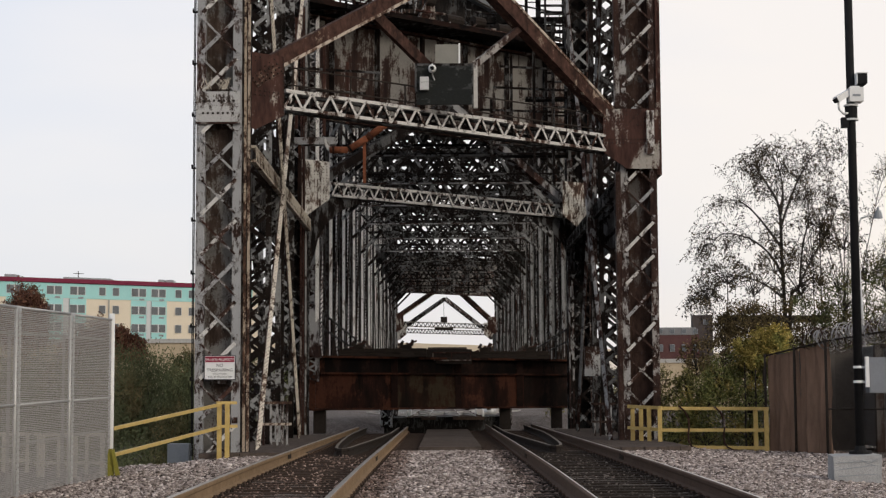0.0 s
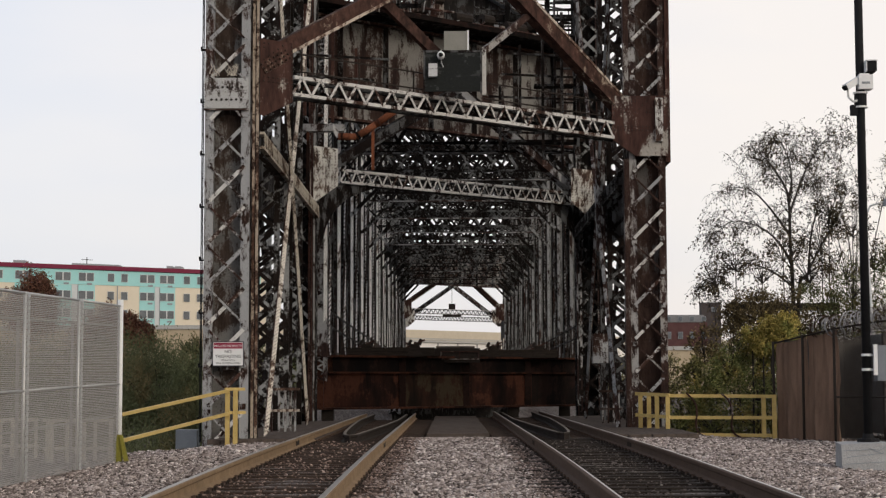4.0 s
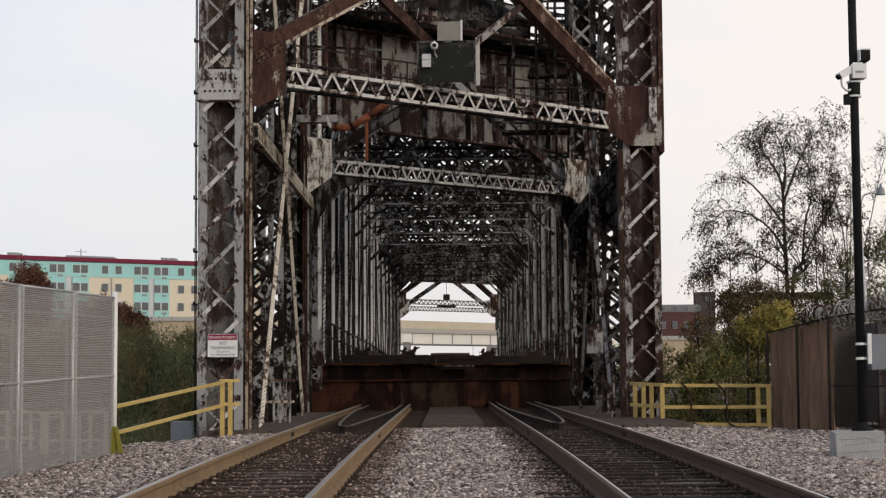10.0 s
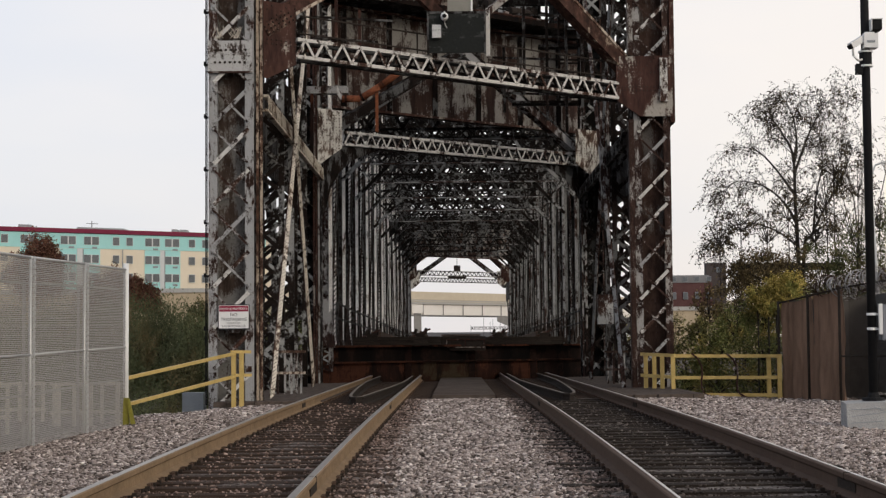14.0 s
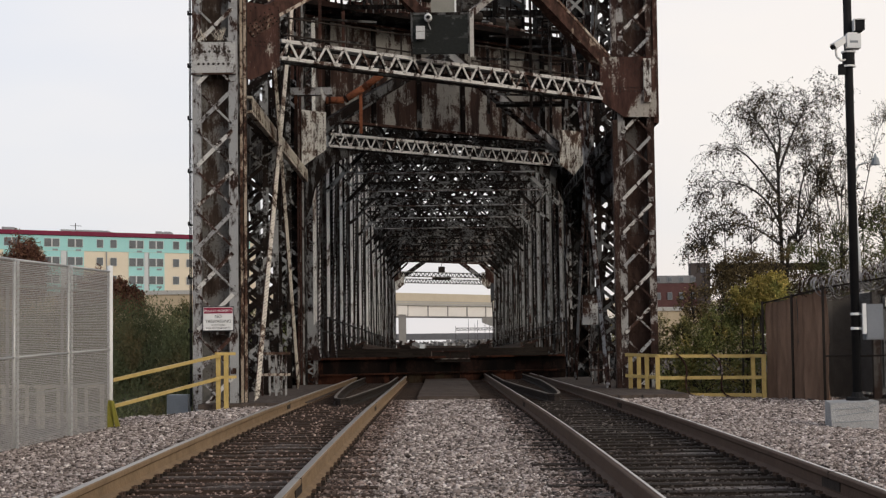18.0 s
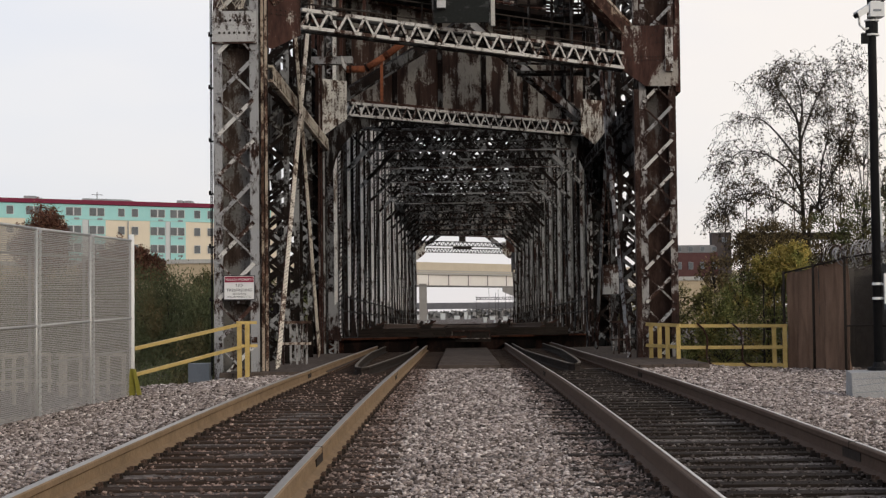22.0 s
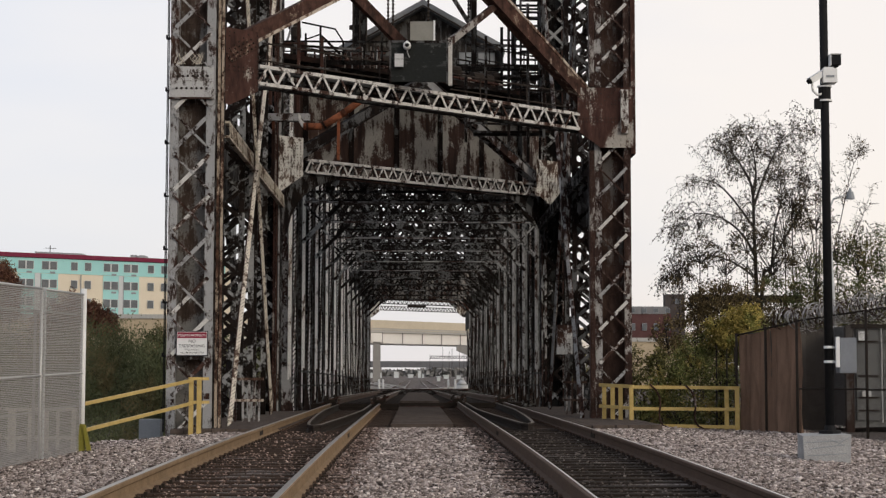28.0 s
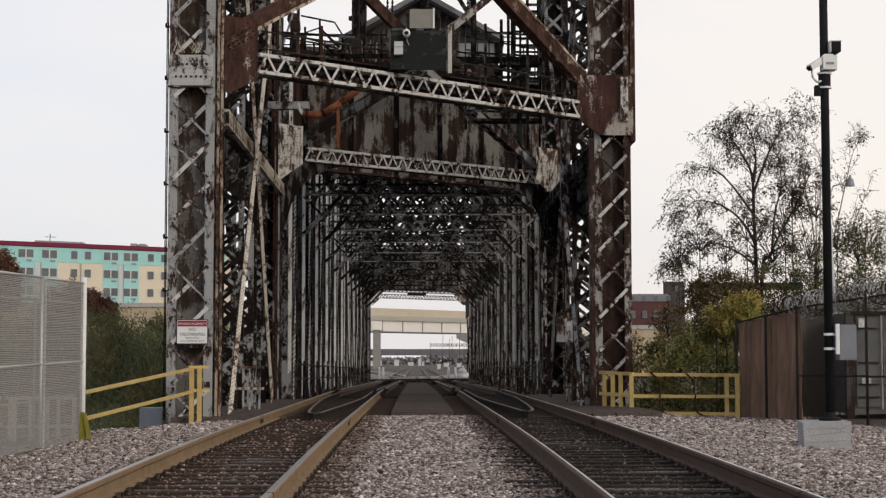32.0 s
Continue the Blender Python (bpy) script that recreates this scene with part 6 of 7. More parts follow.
def limb_tree(name, base, limbs, seed, bark, leaf_mat, label, reach=1.5, droop=0.5, leafy=0.5, side=1.0, start=0.25, up=0.5):
    """A tree of a few main limbs; each bears arching branches, and these bear hanging twigs with sparse leaves.
    limbs are (radius at the foot, points as x, y, z)."""
    rng = np.random.default_rng(seed)
    t = thing(name, base, label, "tree")
    trunk, branches, twigs, crown = Mesh(), Mesh(), Mesh(), Mesh()
    leaf_at = []

    def shoot(p, d, length, r, fall, steps, bend, m, sides):
        pts = [p]
        for i in range(steps):
            d = (d + Vector(rng.normal(size=3)) * bend + Vector((0, 0, -fall * (i + 1) / steps))).normalized()
            q = p + d * (length / steps)
            m.tube(p, q, r, r * 0.82, sides)
            r, p = r * 0.82, q
            pts.append(p)
        return pts, d

    for r0, pts in limbs:
        line = curve_points(pts, 6)
        n = len(line) - 1
        for i in range(n):
            a, b = r0 * (1 - 0.86 * i / n), r0 * (1 - 0.86 * (i + 1) / n)
            trunk.tube(line[i], line[i + 1], a, b, 7)
            if i / n < start:
                continue
            ahead = (line[i + 1] - line[i]).normalized()
            for _ in range(3 if i < n - 2 else 6):
                if rng.uniform() > side:
                    continue
                turn = Vector(rng.normal(size=3))
                turn = (turn - ahead * turn.dot(ahead)).normalized()
                length = reach * rng.uniform(0.5, 1.15) * (1.0 - 0.35 * i / n)
                br, d = shoot(line[i].lerp(line[i + 1], rng.uniform()), (ahead * 0.75 + turn * 0.8 + Vector((0, 0, up))).normalized(), length, max(0.010, b * 0.36), droop * 0.5, 7, 0.10, branches, 5)
                for j, p in enumerate(br[2:]):
                    for _ in range(2):
                        tw, d2 = shoot(p, (Vector(rng.normal(size=3)) + d * 0.7 + Vector((0, 0, 0.2 * up))).normalized(), reach * rng.uniform(0.14, 0.40), 0.007, droop, 4, 0.16, twigs, 3)
                        leaf_at += [q for q in tw[1:] if rng.uniform() < leafy]
                        if j > 1 and rng.uniform() < 0.35:
                            tw, d2 = shoot(tw[2], (Vector(rng.normal(size=3)) + d2).normalized(), reach * rng.uniform(0.1, 0.25), 0.006, droop, 3, 0.16, twigs, 3)
                            leaf_at += [q for q in tw[1:] if rng.uniform() < leafy]
    part("trunk", trunk, bark, t, "", True)
    tagged(part("branch", branches, bark, t, "thin arching branches"), kind="stuff")
    tagged(part("twig", twigs, bark, t, "fine bare twigs"), kind="stuff")
    leaves(crown, [p + Vector(rng.normal(size=3)) * 0.03 for p in leaf_at], 0.047, rng, 0.55, -0.4)
    part("crown", crown, leaf_mat, t)
    return t


BARK_PALE = mottled("pale_grey_bark", (0.10, 0.088, 0.078), (0.20, 0.18, 0.165), 9, 0.9, stretch=(1, 1, 0.3))
gz = ground_z(12.3, 60)
limb_tree("bare_tree", (12.3, 60, gz), [
    (0.10, [(12.3, 60, gz), (12.3, 60, 2.0), (12.28, 60, 4.2), (12.22, 60, 6.0), (12.17, 60, 7.7), (11.75, 59.8, 8.5), (11.45, 59.7, 8.9), (11.1, 59.6, 9.2)]),
    (0.06, [(12.18, 60, 7.5), (12.35, 60.2, 8.2), (12.3, 60.3, 9.0), (12.0, 60.2, 9.7)]),
    (0.05, [(12.2, 60, 7.0), (12.65, 60.3, 8.1), (13.05, 60.4, 8.95), (13.55, 60.5, 9.7), (14.3, 60.6, 10.25)]),
    (0.055, [(12.25, 60, 5.2), (11.9, 59.7, 5.75), (11.43, 59.5, 6.24), (10.8, 59.4, 6.6), (9.95, 59.3, 6.7), (9.45, 59.2, 6.2)]),
    (0.045, [(12.28, 60, 4.4), (11.6, 60.5, 5.0), (10.7, 60.8, 5.3), (9.9, 60.9, 5.1), (9.5, 61, 4.4)]),
    (0.05, [(12.2, 60, 6.3), (11.5, 60.4, 7.4), (10.9, 60.6, 8.0), (10.2, 60.6, 8.1)]),
    (0.08, [(12.45, 60.1, gz + 0.4), (12.5, 60.2, 3.6), (12.86, 60.3, 4.79), (13.29, 60.5, 5.62), (14.1, 60.6, 7.0), (14.5, 60.7, 8.0)]),
    (0.05, [(12.9, 60.2, 4.9), (12.95, 59.9, 6.2), (13.2, 59.8, 7.4), (13.1, 59.8, 8.3)]),
], 12, BARK, LEAF_DRY, "nearly bare autumn tree with arching limbs and few dry leaves", 1.7, 0.6, 0.62, 0.40)
gz = ground_z(15, 62)
limb_tree("bare_tree", (15.0, 62, gz), [
    (0.04, [(15.0, 62, gz), (14.95, 62, 4.5), (14.6, 62, 7.4), (14.3, 62, 9.6)]),
    (0.03, [(15.0, 62, 3.0), (15.2, 62.3, 6.0), (15.3, 62.4, 8.8)]),
    (0.03, [(15.05, 62, 3.0), (15.8, 61.8, 6.4), (16.3, 61.7, 8.6), (16.6, 61.7, 9.2)]),
    (0.025, [(14.95, 62, 3.6), (14.4, 61.8, 6.2), (13.7, 61.6, 8.0), (13.4, 61.6, 8.8)]),
    (0.025, [(15.05, 62, 2.6), (16.2, 62.1, 5.4), (17.0, 62.2, 7.4)]),
], 9, BARK_PALE, LEAF_BROWN, "slender pale bare tree with upright branches", 1.0, 0.08, 0.12, 0.42, 0.3, 1.0)
bush("leafy_shrub", [(14.9, 56, 2.9, 1.2, 1.3, 1.5), (16.3, 57, 3.7, 1.5, 1.3, 1.9), (13.2, 56, 2.0, 1.2, 1, 1.2), (17.6, 57, 2.9, 1.4, 1, 2.1), (15.2, 57, 4.9, 1.0, 0.8, 1.1), (16.4, 57, 5.2, 1.1, 0.9, 1.2), (13.7, 57, 4.3, 0.9, 0.8, 1.0), (17.6, 57, 4.8, 1.2, 0.9, 1.2), (12.6, 57, 3.7, 0.9, 0.8, 0.7)], 1900, 0.05, LEAF_GREEN, "tall thin green shrub behind the fence", 21)
bush("vine_bush", [(8.05, 45, 2.2, 0.4, 0.5, 0.24), (8.55, 45, 2.42, 0.42, 0.5, 0.26), (8.95, 45, 2.55, 0.4, 0.5, 0.28), (8.85, 44.7, 2.1, 0.4, 0.4, 0.3), (8.3, 44.8, 1.9, 0.35, 0.4, 0.25)], 2000, 0.040, LEAF_YELLOW, "yellow-green autumn vine over a bush", 22, 0.1)
bush("leafy_bush", [(7.5, 45.4, 1.35, 0.55, 0.5, 0.6), (8.3, 45.4, 1.6, 0.65, 0.5, 0.7), (9.0, 45.4, 1.6, 0.65, 0.5, 0.75), (8.2, 45.2, 0.7, 0.55, 0.5, 0.6), (9.2, 45.2, 0.7, 0.7, 0.5, 0.7), (9.6, 45.4, 1.2, 0.6, 0.5, 0.8), (7.1, 45.3, 0.85, 0.45, 0.4, 0.55), (6.6, 45.3, 0.5, 0.45, 0.4, 0.5), (7.0, 45.2, -0.2, 0.8, 0.4, 0.5), (8.3, 45.2, -0.1, 0.8, 0.4, 0.5), (5.9, 45.2, -0.3, 0.6, 0.4, 0.5)], 2600, 0.042, LEAF_SHADE, "green leafy bush under the autumn vine", 29, 0.12)
bush("dry_bush", [(8.4, 50, 2.7, 0.7, 0.6, 0.6), (9.0, 50, 3.1, 0.8, 0.6, 0.75), (9.9, 50, 3.1, 0.8, 0.6, 0.75), (7.5, 50, 2.0, 0.5, 0.5, 0.7)], 2200, 0.045, LEAF_BROWN, "sparse dry brown thicket behind the vine", 30)
bush("dark_bush", [(6.4, 47, 0.1, 0.6, 0.7, 0.6), (7.1, 47.5, -0.2, 0.8, 0.8, 1.0), (8.2, 48, 0.9, 1.2, 0.8, 1.2), (6.2, 47, -1.2, 1.0, 0.8, 1.0), (8.6, 47, -1.0, 1.4, 0.8, 1.3), (7.6, 46.5, -0.5, 1.2, 0.6, 0.7), (6.1, 48, 0.95, 0.75, 0.6, 0.6), (5.8, 48, 0.3, 0.6, 0.6, 0.9), (6.9, 48, 1.2, 0.4, 0.6, 0.45)], 1500, 0.05, LEAF_OLIVE, "dark green undergrowth by the bridge", 23)
bush("dry_bush", [(10.2, 56, 2.5, 1.0, 0.8, 0.9), (11.4, 57, 2.8, 1.1, 0.8, 0.9), (12.8, 57, 2.8, 1.1, 0.9, 0.9), (9.4, 56, 1.8, 0.8, 0.8, 0.9), (11.0, 56, 1.3, 1.5, 0.8, 1.2), (10.6, 57, 3.5, 0.9, 0.8, 0.6), (9.7, 57, 3.3, 0.8, 0.8, 0.6)], 1300, 0.055, LEAF_DRY, "dry brown thicket under the trees", 24)
# Leaf clumps on plain stems, added as the bare trees' lower crown.
bush("lower_crown_leaves", [(9.3, 59, 4.7, 0.7, 0.7, 0.8), (10.1, 59.3, 5.3, 0.9, 0.8, 0.8), (11.0, 59, 4.9, 0.9, 0.8, 0.9), (11.8, 59.2, 5.7, 0.9, 0.8, 0.9), (12.7, 59, 4.9, 0.9, 0.8, 0.9), (13.2, 59.3, 6.0, 0.9, 0.8, 1.0), (14.0, 59, 5.1, 0.9, 0.8, 1.0), (14.3, 59.2, 6.6, 0.8, 0.8, 1.0), (15.0, 59, 5.4, 0.9, 0.8, 1.0), (16.0, 59, 5.2, 0.9, 0.8, 1.0), (13.4, 59, 7.2, 0.7, 0.7, 0.7)], 520, 0.062, LEAF_DRY, "sparse dry leaves added as the bare trees' lower crown", 41)
bush("bank_bush", [(9.5, 143, 0.9, 1.4, 1.2, 1.8), (11.5, 144, 1.6, 1.5, 1.2, 2.2), (13.5, 144, 1.9, 1.5, 1.2, 2.3), (15.8, 145, 1.9, 1.6, 1.2, 2.4), (18.5, 146, 2.1, 1.8, 1.2, 2.4)], 1600, 0.13, LEAF_OLIVE, "olive bushes on the far river bank", 36)
bush("thicket", [(13.0, 58.5, 2.6, 1.1, 0.8, 1.1), (14.4, 58.5, 3.0, 1.1, 0.8, 1.3), (15.8, 58.5, 3.1, 1.1, 0.8, 1.4), (17.3, 58.5, 3.1, 1.2, 0.8, 1.5), (11.6, 58.5, 2.2, 1.1, 0.8, 0.9)], 3600, 0.05, LEAF_OLIVE, "dense olive thicket behind the screened fence", 34)
bush("willow_bush", [(-6.3, 40, 0.45, 0.9, 0.8, 1.15), (-7.4, 41, 0.75, 1.1, 0.9, 1.25), (-8.6, 42, 0.8, 1.1, 0.9, 1.3), (-10.0, 42, 0.8, 1.2, 0.9, 1.3), (-5.6, 41, -0.1, 0.8, 0.8, 1.2), (-7.0, 40, -1.2, 1.6, 0.9, 1.2), (-9.2, 40, -1.0, 1.6, 0.9, 1.2), (-11.5, 42, 0.6, 1.3, 1, 1.5)], 27000, 0.037, LEAF_WILLOW, "dense dark green willow bush beside the bridge", 25, 0.05, 0.30, 1.6)
bush("rounded_bush", [(-7.3, 46, 1.6, 0.55, 0.6, 0.65), (-6.7, 46, 1.2, 0.6, 0.6, 0.8), (-6.0, 46, 1.3, 0.9, 0.8, 1.0), (-5.2, 46, 1.0, 0.8, 0.7, 1.1)], 4500, 0.036, LEAF_GREEN, "dark green rounded bush behind the tower leg", 26)
bush("red_tree", [(-10.4, 55, 2.5, 0.45, 0.6, 0.55), (-10.9, 55, 2.75, 0.5, 0.6, 0.6), (-11.5, 55, 2.9, 0.6, 0.7, 0.75), (-12.2, 55, 2.4, 0.7, 0.7, 0.8)], 4200, 0.05, LEAF_RED, "red-brown autumn tree behind the willows", 27)
bush("red_tree", [(-15.3, 60, 4.4, 0.6, 0.8, 0.75), (-14.8, 60, 3.9, 0.5, 0.8, 0.8), (-15.9, 60, 3.7, 0.6, 0.8, 0.8), (-15.3, 60, 3.2, 0.9, 0.8, 0.9)], 4500, 0.05, LEAF_RED, "red-leaved autumn tree beyond the fence", 28)

# ---- apartment building across the river ----
TEAL = mottled("teal_panel", (0.33, 0.62, 0.61), (0.39, 0.69, 0.67), 0.6, 0.8, fine=4)
BEIGE = mottled("beige_panel", (0.68, 0.60, 0.47), (0.74, 0.66, 0.53), 0.6, 0.85, fine=4)
FASCIA = mottled("dark_red_fascia", (0.15, 0.02, 0.045), (0.21, 0.04, 0.07), 1, 0.7)
GLASS = mottled("dark_window_glass", (0.05, 0.058, 0.066), (0.17, 0.185, 0.20), 0.4, 0.3)
FRAME = mottled("pale_window_frame", (0.52, 0.54, 0.54), (0.62, 0.64, 0.64), 3, 0.6)
apt = thing("apartment_building", (-58, 278, -1), "long teal and beige apartment building with a dark red roof edge", "building")
AX0, AX1 = -88.0, -34.0


def fy(x):
    return 272.0 + (x + 68.64) * 0.65


def slab(m, x0, x1, z0, z1, out, thick=0.3):
    """An upright facade slab, standing out towards the approach."""
    return m.hexa([(x0, fy(x0) - out, z0), (x1, fy(x1) - out, z0), (x1, fy(x1) - out + thick, z0), (x0, fy(x0) - out + thick, z0), (x0, fy(x0) - out, z1), (x1, fy(x1) - out, z1), (x1, fy(x1) - out + thick, z1), (x0, fy(x0) - out + thick, z1)])


wall = part("wall", slab(Mesh(), AX0, AX1, -1.0, 20.2, 0, 14), BEIGE, apt, "beige facade")
part("roof_edge", slab(Mesh(), AX0 - 0.4, AX1 + 0.4, 20.25, 20.95, 0.5, 15), FASCIA, apt, "dark red roof edge")
for x, w, h in ((-63.6, 7.0, 0.35), (-49.3, 0.9, 0.5), (-48.0, 1.0, 0.5), (-72, 1.6, 0.5)):
    part("roof_unit", slab(Mesh(), x, x + w, 20.97, 20.97 + h, -1, 3), GREYBOX, apt)
part("aerial", slab(Mesh(), -61.65, -61.55, 21.3, 22.5, -2, 0.1), IRON, apt)
part("aerial", slab(Mesh(), -62.4, -60.7, 22.0, 22.08, -2, 0.1), IRON, apt)
COLUMNS = [(-79.8, "d"), (-76.2, "s"), (-73.65, "s"), (-70.3, "d"), (-64.6, "d"), (-61.2, "d"), (-57.55, "s"), (-55.52, "s"), (-52.05, "d"), (-49.0, "d"), (-45.9, "s"), (-43.8, "s"), (-40.3, "d"), (-37.2, "d")]
for xc, kind_ in COLUMNS:
    w = 2.24 if kind_ == "d" else 1.0
    x = xc - w / 2
    if kind_ == "d":
        part("bay", slab(Mesh(), x - 0.08, x + w + 0.12, -1, 17.65, 0.10), TEAL, apt, "teal window bay")
    for s in range(6):
        z0 = 18.3 - 3.04 * s
        win = part("window", slab(Mesh(), x, x + w, z0, z0 + 1.42, 0.20, 0.1), FRAME, apt)
        for i in range(2 if kind_ == "d" else 1):
            a = x + 0.05 + i * 1.17
            part("pane", slab(Mesh(), a, a + (0.97 if kind_ == "d" else 0.90), z0 + 0.06, z0 + 1.36, 0.235, 0.03), GLASS, win)
        if kind_ == "d" and s < 5:
            part("vent_grille", slab(Mesh(), x + 1.2, x + 1.95, z0 - 0.62, z0 - 0.30, 0.2, 0.06), GREYBOX, win)
for xa, xb in ((-63.3, -62.5), (-50.85, -50.2)):
    part("pale_pier", slab(Mesh(), xa, xb, -1, 17.65, 0.25), FRAME, apt, "pale wall pier")
    part("downpipe", slab(Mesh(), xb + 0.02, xb + 0.14, -1, 17.6, 0.3, 0.1), GREYBOX, apt, "grey downpipe")
part("downpipe", slab(Mesh(), -56.6, -56.48, -1, 17.6, 0.3, 0.1), GREYBOX, apt, "grey downpipe")
part("upper_wall", slab(Mesh(), AX0, AX1, 17.7, 20.2, 0.12), TEAL, apt, "teal top storey")

# brick building on the other side
BRICK = mottled("dark_brick_wall", (0.085, 0.042, 0.042), (0.125, 0.066, 0.062), 1.5, 0.9, fine=12)
bb = thing("brick_building", (33, 222, -1), "dark red-brick building with grey upper storey beyond the trees", "building")
part("wall", Mesh().box(26.5, 220, -1, 34.0, 232, 9.0), BRICK, bb)
part("upper_storey", Mesh().box(26.5, 219.9, 9.0, 33.6, 232, 10.0), mottled("grey_upper_wall", (0.17, 0.17, 0.175), (0.24, 0.24, 0.245), 1, 0.8), bb)
part("tower_block", Mesh().box(33.4, 221, -1, 36.0, 223, 11.7), mottled("grey_brown_wall", (0.06, 0.05, 0.048), (0.095, 0.08, 0.077), 1, 0.85), bb)
for i in range(6):
    for z in (4.2, 6.8, 9.15, 10.4):
        xx = 27.0 + 1.55 * i
        hi = 0.95 if z < 9 else 0.65
        if (z > 10) != (xx > 33.2) or xx > 35.6:
            continue
        y = 219.8 if z < 10 else 220.9
        wn = part("window", Mesh().box(xx, y, z, xx + 0.62, y + 0.15, z + hi), GREYBOX, bb)
        part("pane", Mesh().box(xx + 0.05, y - 0.03, z + 0.05, xx + 0.57, y, z + hi - 0.05), GLASS, wn)
WALL_TAN = mottled("tan_wall_concrete", (0.42, 0.34, 0.23), (0.50, 0.41, 0.29), 0.6, 0.9, fine=4)
rw = thing("retaining_wall", (-45, 200, -1), "tan concrete retaining wall in front of the apartments", "wall")
part("wall_face", Mesh().box(-80, 200, -1, -24, 202, 7.6), WALL_TAN, rw)
part("coping", Mesh().box(-80, 199.8, 7.6, -24, 202, 8.1), CONCRETE, rw)
rw2 = thing("retaining_wall", (30, 214, -1), "tan concrete retaining wall below the brick building", "wall")
part("wall_face", Mesh().box(25.5, 214, -1, 40, 216, 5.2), WALL_TAN, rw2)
part("coping", Mesh().box(25.5, 213.8, 5.2, 40, 216, 5.7), CONCRETE, rw2)

# ---- viaducts and the yard beyond the bridge ----
VIA_TAN = mottled("tan_concrete", (0.50, 0.43, 0.33), (0.60, 0.53, 0.42), 0.5, 0.9, fine=3)
VIA_GREY = mottled("grey_pier_concrete", (0.19, 0.185, 0.18), (0.27, 0.26, 0.25), 0.6, 0.9, fine=3)
VIA_WHITE = mottled("whitish_girder", (0.72, 0.69, 0.65), (0.80, 0.77, 0.73), 0.4, 0.8, fine=3)


def vy(x):
    return 420 + 1.13 * x


def via(m, x0, x1, z0, z1, out, th):
    return m.hexa([(x0, vy(x0) - out, z0), (x1, vy(x1) - out, z0), (x1, vy(x1) - out + th, z0), (x0, vy(x0) - out + th, z0), (x0, vy(x0) - out, z1), (x1, vy(x1) - out, z1), (x1, vy(x1) - out + th, z1), (x0, vy(x0) - out + th, z1)])


vd = thing("road_viaduct", (0, 420, -0.3), "long tan concrete road viaduct with whitish girders", "viaduct")
part("parapet", via(Mesh(), -130, 150, 12.4, 14.35, 0.5, 12), VIA_TAN, vd, "tan concrete parapet")
part("ledge", via(Mesh(), -130, 150, 11.3, 12.35, 0.9, 13), CONCRETE, vd, "pale concrete ledge")
part("ledge_rim", via(Mesh(), -130, 150, 11.9, 12.0, 1.1, 0.3), VIA_TAN, vd)
part("bottom_flange", via(Mesh(), -130, 150, 8.4, 8.6, 0.3, 11.5), VIA_GREY, vd)
part("girder", via(Mesh(), -130, 150, 8.65, 11.25, 0, 11), VIA_WHITE, vd, "whitish girder")
for i in range(55):
    x = -128.4 + 5.0 * i
    part("girder_rib", via(Mesh(), x, x + 0.28, 8.65, 11.2, 0.15, 0.2), VIA_GREY, vd)
for x in (-74, -40, -10.5, 45, 80, 115):
    col_ = part("pier", via(Mesh(), x, x + 1.8, -0.9, 9.0, 0.3, 2), VIA_GREY, vd, "grey pier")
    part("pier_cap", via(Mesh(), x - 0.4, x + 2.2, 9.0, 11.2, 0.6, 3), VIA_WHITE, col_)
col_ = part("pier", via(Mesh(), 14.2, 16.2, -0.9, 6.2, -1, 2), VIA_GREY, vd, "grey pier")
part("pier_cap", Mesh().prism([(x, vy(x) - 0.3, z) for x, z in ((10.7, 8.35), (10.7, 7.2), (14.0, 5.9), (17.5, 5.9), (19.5, 8.35))], (0, 3, 0)), VIA_GREY, col_)
v2 = thing("rail_viaduct", (0, 1400, -0.3), "dark low viaduct far beyond the yard", "viaduct")
part("deck", Mesh().box(-130, 1400, 7.0, 130, 1412, 12.3), mottled("grey_far_steel", (0.12, 0.12, 0.13), (0.17, 0.17, 0.18), 0.3, 0.8, fine=2), v2)
for x in (-100, -62, -30, 34, 62, 90):
    part("pier", Mesh().box(x, 1402, -0.9, x + 1.6, 1408, 7.0), VIA_GREY, v2)
gan = thing("signal_gantry", (8, 900, -0.3), "thin signal gantry and poles in the rail yard", "gantry")
m = Mesh()
laced(m, (8, 900, 10.4), (38, 900, 10.4), 1.5, 0.3, 1.5, 0.25, (0, -1, 0), "X", 0.2)
part("truss", m, IRON, gan)
for x in (8, 15, 18.5, 20, 24, 26.5, 28, 31, 34, 36):
    part("mast", Mesh().box(x - 0.09, 900, -0.9, x + 0.09, 900.2, 10 + (x * 7 % 9)), IRON, gan)
FAR_Z = -0.55
yard = thing("yard_track", (0, 155, -0.3), "yard tracks crossing and fanning out beyond the bridge", "railway track")
for cx in (-2.0, 2.0):
    rails(yard, cx, [Y0 + NP * PANEL + SKEW * cx + 0.25, 160, 420], lambda y: FAR_Z, True)
for x0, x1, y0, y1 in ((-2.0, 2.0, 146, 178), (2.0, -2.0, 146, 178), (-2.0, -7.5, 143, 178), (2.0, 8.0, 150, 190), (-2.0, -12, 165, 260), (2, 14, 170, 290), (-12, -34, 260, 420), (14, 36, 290, 480), (-2, -9, 200, 330)):
    for dx in (-0.752, 0.752):
        part("rail", Mesh().sweep([(x0 + dx, y0, FAR_Z), (x1 + dx, y1, FAR_Z)], RAIL), RAIL_TOP, yard)
tm = Mesh()
for i in range(90):
    y = 137 + i * 0.6
    for cx in (-2.0, 2.0):
        tm.box(cx - 1.3, y, FAR_Z - 0.4, cx + 1.3, y + 0.24, FAR_Z - 0.18)
